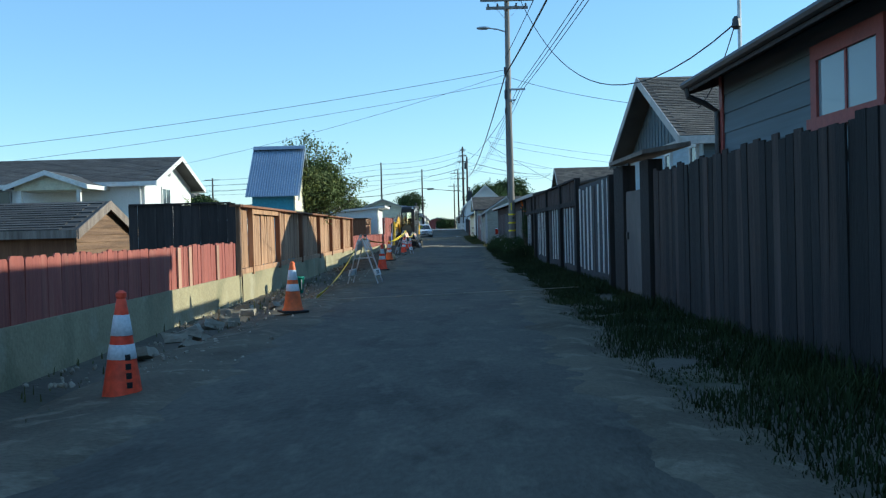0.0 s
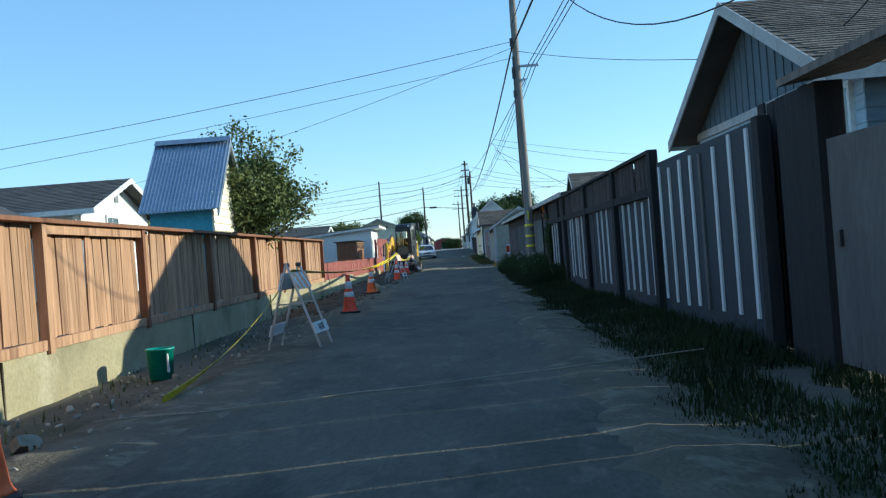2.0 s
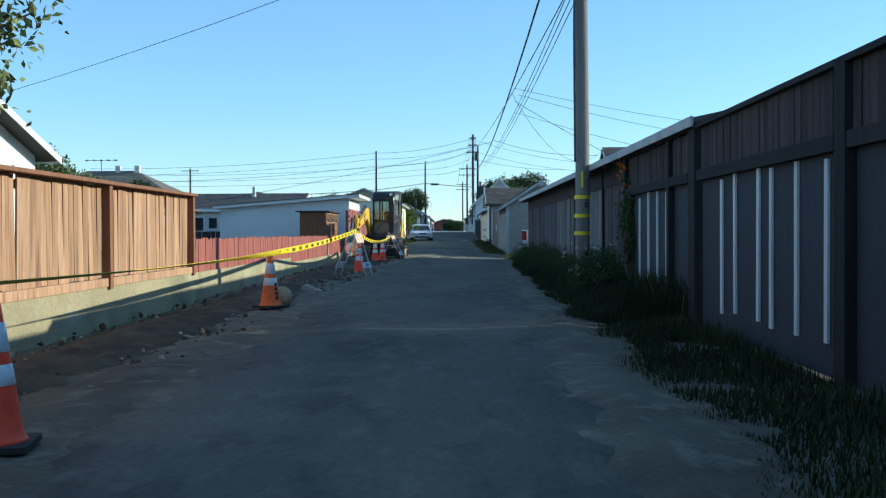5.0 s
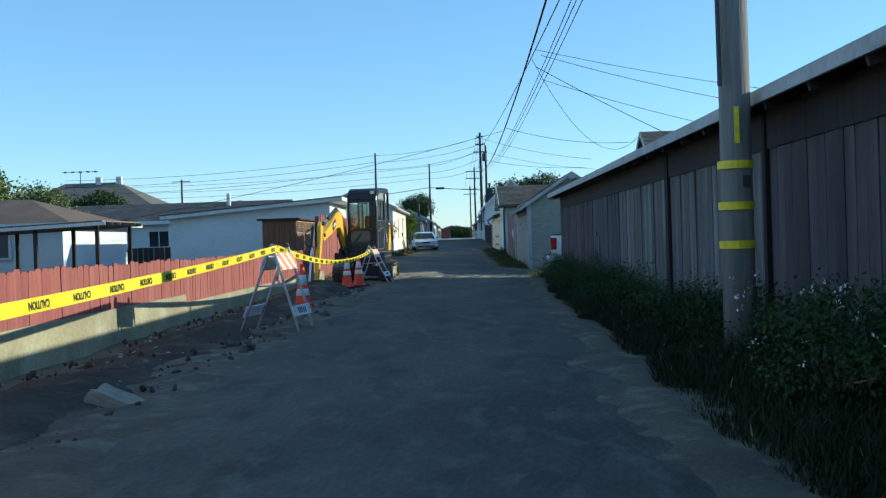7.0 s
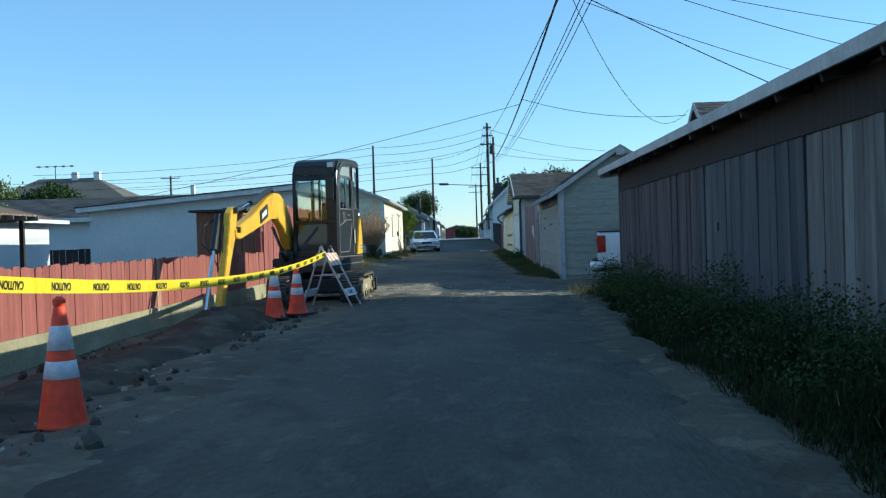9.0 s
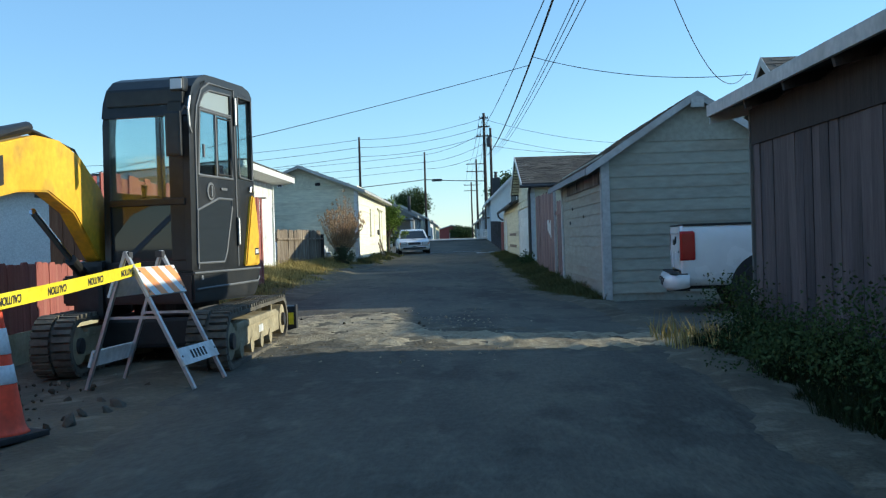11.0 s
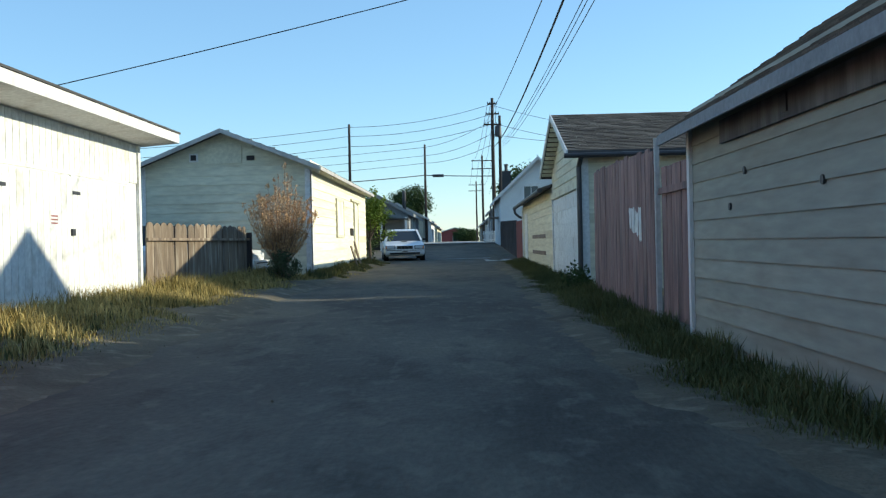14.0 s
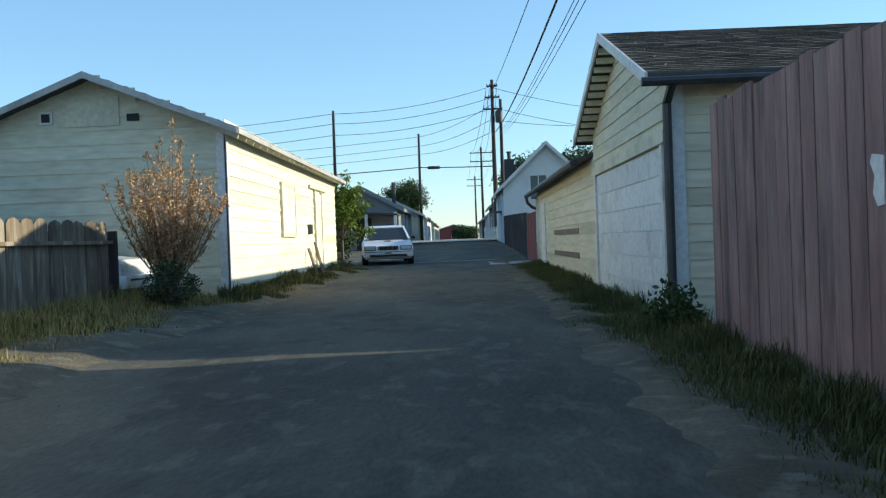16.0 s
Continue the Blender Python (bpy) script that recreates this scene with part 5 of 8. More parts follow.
def cream_garage():
    h = thing("garage", 6, 91, 0.2, "pale cream garage with white panel door and open eaves", "garage")
    x0, x1, y0, y1, ze, za = 3.0, 10.5, 87.1, 93.5, 2.96, 4.01
    w = part("wall", gable_body(x0, x1, y0, y1, 0.1, ze, za, "x"), M["pale_cream"], h)
    clapboards(w, M["pale_cream"], (x0 - 0.003, y1), (x0 - 0.003, y0), 2.5, ze, 0.2, (0.5, za))
    clapboards(w, M["pale_cream"], (x0, y0 - 0.003), (x1, y0 - 0.003), 0.3, 2.69, 0.2)
    gable_roof(h, x0, x1, y0, y1, ze, za, "x", 0.32, 0.07, M["shingle"], M["trim_white"], (0.3, 0.13), 0.3, 0.05, M["dark_metal"])
    mid = (y0 + y1) / 2
    for sg in (-1, 1):
        for i in range(1, 13):
            u = i / 13
            y = mid + sg * u * (mid - y0 + 0.3)
            z = za - (za - ze) / (mid - y0) * abs(y - mid)
            part("lookout", boxed(x0 - 0.28, x0, y - 0.045, y + 0.045, z - 0.09, z - 0.01), M["pale_cream"], h)
    d = part("garage_door", boxed(x0 - 0.03, x0 - 0.004, 87.5, 93.0, 0.25, 2.2, 0.004), M["white_wood"], h)
    for i in range(6):
        part("door_panel", boxed(x0 - 0.045, x0 - 0.031, 87.55, 92.95, 0.28 + i * 0.32, 0.28 + i * 0.32 + 0.305, 0.004), M["white_wood"], d)
    for y in (87.34, 93.02):
        part("jamb", boxed(x0 - 0.07, x0 - 0.004, y, y + 0.14, 0.2, 2.35), M["white_wood"], h)
    part("header", boxed(x0 - 0.085, x0 - 0.004, 87.2, 93.3, 2.22, 2.36, 0.006), M["pale_cream"], h)
    part("corner_board", boxed(x0 - 0.03, x0 + 0.13, y0 - 0.05, y0 - 0.03, 0.1, ze), M["trim_white"], h)
    part("corner_board", boxed(x0 - 0.05, x0 - 0.026, y0 - 0.04, y0 + 0.14, 0.1, ze), M["trim_white"], h)
    bm = bmesh.new()
    tube(bm, [(2.62, y0 - 0.38, 2.83), (x1, y0 - 0.38, 2.85)], 0.05)
    part("gutter", bm, M["dark_metal"], h)
    bm = bmesh.new()
    tube(bm, [(2.95, y0 - 0.37, 2.8), (2.93, y0 - 0.14, 2.62), (2.93, y0 - 0.12, 0.3)], 0.05)
    part("downpipe", bm, M["dark_metal"], h)
    # lower wing
    e = thing("outbuilding", 5, 101, 0.3, "low cream clapboard wing with patched boards and gutter", "building")
    bm = bmesh.new()
    prism(bm, [(3.02, 0.15), (8, 0.15), (8, 4.2), (3.02, 2.6)], "y", 93.52, 107)
    w2 = part("wall", bm, M["pale_cream"], e)
    clapboards(w2, M["pale_cream"], (3.017, 107), (3.017, 93.55), 0.35, 2.5, 0.22)
    bm = bmesh.new()
    prism(bm, [(2.72, 2.52), (8.2, 4.28), (8.2, 4.35), (2.72, 2.6)], "y", 93.95, 107.4)
    part("roof", bm, M["shingle"], e)
    bm = bmesh.new()
    tube(bm, [(2.68, 93.9, 2.52), (2.68, 107.4, 2.5)], 0.07)
    part("gutter", bm, M["dark_metal"], e)
    bm = bmesh.new()
    tube(bm, [(2.68, 107.2, 2.48), (2.7, 107.2, 2.3), (2.85, 107.15, 2.15), (2.98, 107.1, 2.1)], 0.05)
    part("downpipe", bm, M["dark_metal"], e)
    part("door", boxed(2.975, 3.0, 104.2, 105.6, 0.3, 2.2, 0.004), M["white_wood"], e)
    for z in (0.75, 1.25):
        part("torn_board", boxed(2.98, 2.996, 96.2, 101.5, z, z + 0.12), M["grey_wood"], e, "board with peeled paint")
    part("corner_board", boxed(2.96, 3.0, 106.9, 107.05, 0.2, 2.5), M["trim_white"], e)


def far_right_houses():
    h = thing("house", 6, 145, 0.9, "tall white gabled house with brick chimney", "house")
    part("wall", gable_body(3.35, 8.9, 140, 154, 0.6, 4.6, 7.2, "y"), M["white_stucco"], h)
    gable_roof(h, 3.35, 8.9, 140, 154, 4.6, 7.2, "y", 0.35, 0.12, M["dark_roof"], M["trim_white"], (0.5, 0.25), 0.4)
    window(h, (5.6, 139.97, 4.4), (0, -1), 1.0, 1.5, M["trim_white"], 0.2, True)
    window(h, (3.33, 144, 4.0), (-1, 0), 1.0, 1.3, M["trim_white"], 0.1, True)
    window(h, (3.33, 148.5, 4.0), (-1, 0), 1.0, 1.3, M["trim_white"], 0.1, True)
    c = part("chimney", boxed(3.75, 4.45, 146, 146.7, 4.8, 6.75, 0.02), M["dark_roof"], h)
    part("chimney_pot", lathe(bmesh.new(), [(0.13, 6.75), (0.13, 7.2), (0.18, 7.2), (0.18, 7.3)], 10, 4.1, 146.4), M["dark_metal"], c)
    p = part("balcony", boxed(2.75, 3.35, 143.6, 146.8, 3.0, 3.1), M["grey_wood"], h)
    for y in np.arange(143.7, 146.8, 0.4):
        part("baluster", boxed(2.76, 2.8, y - 0.02, y + 0.02, 3.1, 3.9), M["grey_wood"], p)
    part("handrail", boxed(2.74, 2.82, 143.6, 146.8, 3.9, 3.96), M["grey_wood"], p)
    k = thing("house", 13, 82.7, 0.2, "tan two-storey house with steep shingle roof", "house")
    part("wall", gable_body(9.7, 17, 79.4, 86, 0.1, 3.7, 5.95, "x"), M["tan"], k)
    gable_roof(k, 9.7, 17, 79.4, 86, 3.7, 5.95, "x", 0.4, 0.12, M["shingle"], M["fascia"], (0.5, 0.2), 0.35)
    window(k, (10.9, 79.37, 3.0), (0, -1), 0.9, 1.1, M["trim_white"], 0.12)
    window(k, (9.67, 82.7, 4.3), (-1, 0), 0.8, 1.0, M["trim_white"], 0.12)
    q = thing("house", 12.4, 69.6, 0.1, "low grey cottage behind the board shed", "house")
    part("wall", gable_body(9.5, 15.4, 66.9, 73, 0.05, 3.1, 3.9, "y"), M["grey_paint"], q)
    gable_roof(q, 9.5, 15.4, 66.9, 73, 3.1, 3.9, "y", 0.3, 0.1, M["shingle"], M["fascia"], None, 0.2)
    m = thing("service_pole", 10.2, 65, 0.0, "slim metal service mast behind the board shed", "pole")
    bm = bmesh.new()
    tube(bm, [(10.2, 65, -0.05), (10.2, 65, 2.9)], 0.04)
    part("mast", bm, M["galv"], m)
    for x0, x1, y0, y1, ze, za, mt, rm, lab in (
        (6.5, 12, 108, 118, 3.2, 4.6, "pale_cream", "brown_roof", "cream house with brown roof behind garages"),
        (3.6, 9, 172, 184, 4.5, 6.6, "grey_paint", "dark_roof", "grey far house past the cross street"),
        (3.6, 8, 190, 204, 4.0, 5.8, "white_stucco", "dark_roof", "white far house past the cross street"),
        (3.4, 8, 215, 240, 3.9, 5.6, "tan", "brown_roof", "tan far house past the cross street"),
        (-9, -3.6, 172, 186, 4.0, 5.4, "tan", "brown_roof", "tan far house past the cross street"),
        (-10, -3.4, 192, 206, 3.9, 5.3, "white_stucco", "dark_roof", "white far house past the cross street"),
        (-9, -3.2, 212, 240, 3.6, 5.0, "pale_cream", "brown_roof", "cream far house past the cross street"),
        (-7, 4, 320, 330, 3.4, 5.0, "trim_red", "brown_roof", "small far red house at the end of the alley"),
        (-24, -12, 120, 132, 3.6, 5.0, "pale_cream", "dark_roof", "cream house behind the grey house"),
    ):
        q = thing("house", (x0 + x1) / 2, (y0 + y1) / 2, 0.5, lab, "house")
        part("wall", gable_body(x0, x1, y0, y1, 0.2, ze, za, "y"), M[mt], q)
        gable_roof(q, x0, x1, y0, y1, ze, za, "y", 0.4, 0.12, M[rm], M["fascia"], None, 0.4)
        window(q, ((x0 + x1) / 2, y0 - 0.03, ze * 0.62), (0, -1), 1.1, 1.2, M["trim_white"], 0.1)
        window(q, (x0 - 0.03 if x0 > 0 else x1 + 0.03, y0 + 4, ze * 0.6), (-1 if x0 > 0 else 1, 0), 1.0, 1.2, M["trim_white"], 0.1)


slate_house()
gable_cottage()
long_shed()
tan_garage()
cream_garage()
far_right_houses()


# ---- poles and overhead cables ----
def pole(x, y, zb, zt, r0, r1, label, arms=(), n=14, wood="creosote"):
    p = thing("utility_pole", x, y, zb, label, "pole", "utility poles")
    bm = bmesh.new()
    steps = 8
    tube(bm, [(x + 0.01 * math.sin(i), y, zb - 0.1 + (zt - zb + 0.1) * i / steps) for i in range(steps + 1)], [r0 + (r1 - r0) * i / steps for i in range(steps + 1)], n)
    part("shaft", bm, M[wood], p, smooth=True)
    for z, half in arms:
        a = part("crossarm", boxed(x - half, x + half, y - r1 - 0.13, y - r1 - 0.01, z - 0.06, z + 0.06, 0.008), M[wood], p)
        for k in (-0.9, -0.45, 0.45, 0.9):
            part("insulator", lathe(bmesh.new(), [(0.02, z + 0.06), (0.05, z + 0.09), (0.035, z + 0.14), (0.045, z + 0.17), (0.015, z + 0.2)], 8, x + half * k, y - r1 - 0.07), M["dark_metal"], a)
        for sg in (-1, 1):
            bm = bmesh.new()
            beam(bm, (x + sg * half * 0.5, y - r1 - 0.05, z - 0.05), (x, y - r1 - 0.03, z - 0.55), 0.04, 0.01)
            part("brace", bm, M["galv"], a)
    return p


pa = pole(3.03, 43.6, 0.05, 11.7, 0.145, 0.105, "tall weathered wooden utility pole with street lamp and yellow bands", ((11.1, 1.15), (10.75, 0.9)), wood="pole")
bm = bmesh.new()
tube(bm, [(2.93, 43.55, 9.75), (2.6, 43.5, 9.85), (2.2, 43.45, 9.9)], 0.03)
part("lamp_arm", bm, M["galv"], pa)
bm = bmesh.new()
bmesh.ops.create_uvsphere(bm, u_segments=12, v_segments=8, radius=0.16, matrix=Matrix.Translation((1.98, 43.42, 9.9)) @ Matrix.Diagonal((1.9, 0.9, 0.45, 1)))
part("lamp_head", bm, M["galv"], pa, smooth=True)
for z in (1.12, 1.46, 1.82):
    bm = bmesh.new()
    tube(bm, [(3.03, 43.6, z - 0.035), (3.03, 43.6, z + 0.035)], 0.155, 18)
    part("reflector_band", bm, M["tape"], pa, "yellow reflector band")
part("reflector_strip", boxed(2.99, 3.03, 43.437, 43.452, 2.0, 2.32), M["tape"], pa, "yellow upright reflector strip")
part("tag", boxed(3.05, 3.12, 43.435, 43.45, 1.62, 1.72, 0.003), M["dark_metal"], pa)
for z, s in ((8.05, 0.12), (7.0, 0.16), (6.3, 0.1)):
    part("splice_box", boxed(2.84, 2.84 + s, 43.5, 43.62, z - s, z + s * 1.4, 0.01), M["dark_metal"], pa)
bm = bmesh.new()
tube(bm, [(2.9, 43.48, 7.6), (2.87, 43.46, 5.0), (2.88, 43.45, 2.5)], 0.025, 6)
part("conduit", bm, M["dark_metal"], pa)
pb = pole(3.45, 157.5, 1.0, 14.15, 0.2, 0.13, "tall far utility pole with transformer and crossarms", ((13.6, 0.45), (12.7, 0.6), (11.75, 0.8)))
part("transformer", lathe(bmesh.new(), [(0.1, 10.6), (0.3, 10.65), (0.3, 11.5), (0.22, 11.6), (0.05, 11.75)], 14, 3.95, 157.3), M["dark_metal"], pb)
pole(4.1, 157.8, 1.0, 12.6, 0.17, 0.12, "second far utility pole beside the first")
pole(-9.3, 155.4, 1.0, 11.85, 0.16, 0.1, "thin dark far utility pole with no arms")
pole(-3.35, 174.5, 1.0, 11.8, 0.17, 0.1, "thin dark far utility pole at the street corner")
pole(3.6, 215, 1.2, 14.0, 0.2, 0.13, "far utility pole with crossarms along the alley", ((13.2, 1.6), (12.0, 1.6)))
pole(3.4, 270, 1.2, 13.5, 0.2, 0.13, "far utility pole with crossarms along the alley", ((12.8, 1.6), (11.6, 1.6)))
pole(3.6, -9.0, 0.0, 11.5, 0.16, 0.11, "wooden utility pole beside the dark fence", ((11.0, 1.1), (7.45, 0.8)))
pole(-48, 210, 1.0, 13.2, 0.2, 0.15, "far utility pole with one crossarm above the roofs", ((12.8, 1.6),))


def cable(a, b, sag, r=0.009, label="thin black overhead cable between poles"):
    a, b = Vector(a), Vector(b)
    n = 18
    bm = bmesh.new()
    pts = [a.lerp(b, i / n) - Vector((0, 0, sag * 4 * (i / n) * (1 - i / n))) for i in range(n + 1)]
    tube(bm, pts, r, 5)
    ob = part("cable", bm, M["wire"])
    return tagged(ob, label, "cable", "overhead cables")


A, B = (3.0, 43.5), (3.4, 157.4)
for dx, za, z0, r in ((-1.0, 11.3, 11.2, 0.012), (-0.5, 11.3, 11.2, 0.012), (1.0, 11.3, 11.2, 0.012)):
    cable((A[0] + dx, A[1], za), (3.6 + dx, -9, z0), 1.0, r)
cable((A[0] - 0.1, A[1], 7.9), (B[0] - 0.1, B[1], 9.6), 1.9, 0.03)
cable((3.28, A[1], 6.78), (2.75, B[1], 11.85), 1.0, 0.016)
part("cable_bracket", boxed(3.1, 3.3, 43.48, 43.56, 6.75, 6.81, 0.006), M["galv"], pa)
part("cable_bracket", boxed(3.1, 3.75, 43.48, 43.56, 7.2, 7.28, 0.006), M["galv"], pa)
for dx, za, zb_, sag in ((0.42, 7.3, 10.2, 1.3), (0.56, 7.3, 10.0, 1.25), (0.7, 7.3, 9.8, 1.3)):
    cable((A[0] + dx, A[1], za), (4.1 + dx * 0.4, 157.7, zb_), sag, 0.013)
    cable((A[0] + dx, A[1], za), (3.65 + dx, -9, 7.5), 0.35, 0.013)
for dx, za, z0, sag, r in ((-0.1, 7.9, 8.2, 0.55, 0.03), (-0.1, 8.6, 8.9, 0.5, 0.014)):
    cable((A[0] + dx, A[1], za), (3.6 + dx * 2, -9, z0), sag, r)
drop_label = "thin black service cable running from the pole to a house"
yp = thing("service_pole", -26, 43.0, 0.3, "short wooden pole in a yard holding service cables", "pole")
bm = bmesh.new()
tube(bm, [(-26, 43, 0.2), (-26, 43, 5.2)], 0.09)
part("shaft", bm, M["pole"], yp)
cable((2.95, 43.5, 8.1), (-26, 43.0, 4.75), 0.35, 0.010, drop_label)
cable((2.95, 43.5, 7.55), (-26, 43.0, 3.95), 0.3, 0.008, drop_label)
cable((2.95, 43.5, 7.9), (-16.2, 55.5, 4.9), 0.3, 0.008, drop_label)
cable((3.1, 43.5, 7.75), (7.6, 30.0, 4.65), 0.2, 0.009, drop_label)
sp = thing("service_pole", 5.9, 19.6, 0.1, "slim metal service mast behind the slate house", "pole")
bm = bmesh.new()
tube(bm, [(5.9, 19.6, 0.0), (5.9, 19.6, 6.0)], 0.04)
part("mast", bm, M["galv"], sp)
part("weather_head", lathe(bmesh.new(), [(0.05, 5.0), (0.09, 5.05), (0.07, 5.2), (0.03, 5.25)], 10, 5.82, 19.55), M["dark_metal"], sp)
cable((3.6, 43.4, 11.1), (5.85, 19.6, 5.15), 2.3, 0.016, drop_label)
cable((5.88, 19.6, 5.9), (3.7, -9, 8.0), 0.5, 0.012, drop_label)
cable((5.9, 19.6, 5.4), (6.2, 24.0, 4.0), 0.3, 0.012, drop_label)
P1, P2 = (3.3, 69.8, 7.45), (3.05, 85.19, 6.76)
cable((3.3, 66.1, 6.9), (12.0, 71.7, 5.75), 0.12, 0.010, drop_label)
cable((3.3, 68.1, 7.45), (12.0, 70.2, 6.1), 0.1, 0.009, drop_label)
cable((3.3, 68.2, 6.9), (10.2, 65, 2.6), 0.12, 0.011, drop_label)
cable((3.3, 66.0, 6.12), (12.4, 71.4, 4.5), 0.14, 0.009, drop_label)
cable(P1, (9.9, 86.0, 6.2), 1.7, 0.010, drop_label)
cable(P2, (9.06, 82.7, 5.6), 0.3, 0.011, drop_label)
cable((3.05, 86.67, 6.76), (-21, 87.0, 2.2), 0.3, 0.011, drop_label)
# strung across the cross street
heavy = "heavy black cable across the street corner"
cable((-9.3, 155.4, 6.75), (-3.35, 174.4, 8.5), 0.02, 0.045, heavy)
cable((-3.35, 174.4, 8.5), (3.4, 157.8, 7.15), 0.04, 0.045, heavy)
cable((-40, 150, 5.6), (-9.3, 155.4, 6.75), 0.3, 0.04, heavy)
for za, zb_, xa in ((11.6, 13.6, -9.3), (10.8, 12.7, -9.3), (9.9, 11.8, -9.3)):
    cable((xa, 155.4, za), (3.4, 157.4, zb_), 0.5, 0.02)
    cable((-45, 150, za - 2.2), (xa, 155.4, za), 0.6, 0.02)
for za, zb_ in ((11.5, 12.2), (10.6, 11.0), (9.8, 10.0)):
    cable((-3.35, 174.5, za), (3.45, 157.5, zb_), 0.4, 0.02)
    cable((-60, 178, za - 1.0), (-3.35, 174.5, za), 0.9, 0.02)
for dx in (-1.4, -0.5, 0.5, 1.4):
    cable((3.4 + dx * 0.3, 157.5, 13.4), (3.6 + dx, 215, 13.3), 1.2, 0.02)
    cable((3.6 + dx, 215, 13.3), (3.4 + dx, 270, 12.9), 1.2, 0.02)
for z, q in ((13.5, (16, 150, 9.9)), (11.9, (18, 158, 9.2)), (10.9, (14, 140, 8.3))):
    cable((3.45, 157.4, z), q, 0.4, 0.018, drop_label)
part("splice_case", boxed(-2.45, -1.3, 171.0, 171.3, 8.05, 8.33, 0.03), M["dark_metal"])
tagged(bpy.data.objects["splice_case"], "black splice case hung on a heavy cable", "cable box")


# ---- cones ----
def cone(x, y, turn, tall, body_mat, tilt=0.0, marked=False, sink=0.0, foot=None):
    """Road cone: weighted base, hollow body, two reflective collars."""
    h = 0.8 if tall else 0.74
    r = lambda z: h * (0.192 - 0.150 * (z - 0.035) / (h - 0.035))
    c = thing("traffic_cone", 0, 0, 0, "tall red-orange traffic cone with two white collars" if tall else "orange traffic cone with two white reflective collars", "traffic cone", "traffic cones")
    bm = boxed(-0.185, 0.185, -0.185, 0.185, 0, 0.035, 0.012)
    part("base", bm, foot or (body_mat if tall else M["rubber"]), c)
    prof = [(0.165, 0.03), (0.15, 0.05)] + [(r(z), z) for z in np.linspace(0.08, h - 0.02, 8)] + [(0.02, h)]
    part("body", lathe(bmesh.new(), prof, 24), body_mat, c, smooth=True)
    for z0, z1 in ((h * 0.42, h * 0.56), (h * 0.64, h * 0.835)):
        part("collar", lathe(bmesh.new(), [(r(z0) + 0.001, z0), (r(z0) + 0.004, z0 + 0.003), (r(z1) + 0.004, z1 - 0.003), (r(z1) + 0.001, z1)], 24), M["cone_white"], c, "white reflective collar", smooth=True)
    for k in range(4 if marked else 0):
        z = h * 0.16 + k * h * 0.085
        bm = boxed(-0.02, 0.02, -r(z) - 0.004, -r(z) + 0.03, z, z + h * 0.055)
        part("lettering_bar", bm, M["ink"], c)
    if tall:
        part("tip", lathe(bmesh.new(), [(0.028, h - 0.02), (0.04, h), (0.04, h + 0.03), (0.015, h + 0.05)], 14), body_mat, c)
    c.matrix_basis = pose(x, y, gz(x, y) + 0.06 + sink, tilt, tilt * 0.6, turn)
    return c


cone(-2.44, 7.5, 40, True, M["cone_red"], 1.0, True, -0.09)
cone(-2.2, 14.5, 25, False, M["cone_orange"], 0.5)
cone(-1.77, 28.95, 10, False, M["cone_red"])
cone(-2.05, 38.0, 55, False, M["cone_orange"], 0, True)
cone(-2.0, 50.95, 70, True, M["cone_red"], 0, False, -0.06, M["rubber"])
cone(-2.18, 58.9, 15, False, M["cone_red"], 1.5)
cone(-1.96, 59.55, 65, False, M["cone_red"])


# ---- barricades ----
def clipped(poly, lim, sg):
    """A polygon cut off at the line u = lim; sg: the side that stays."""
    out = []
    for (a, b), (c, d) in zip(poly, poly[1:] + poly[:1]):
        ia, ic = (a - lim) * sg >= 0, (c - lim) * sg >= 0
        if ia:
            out.append((a, b))
        if ia != ic:
            t = (lim - a) / (c - a)
            out.append((lim, b + (d - b) * t))
    return out


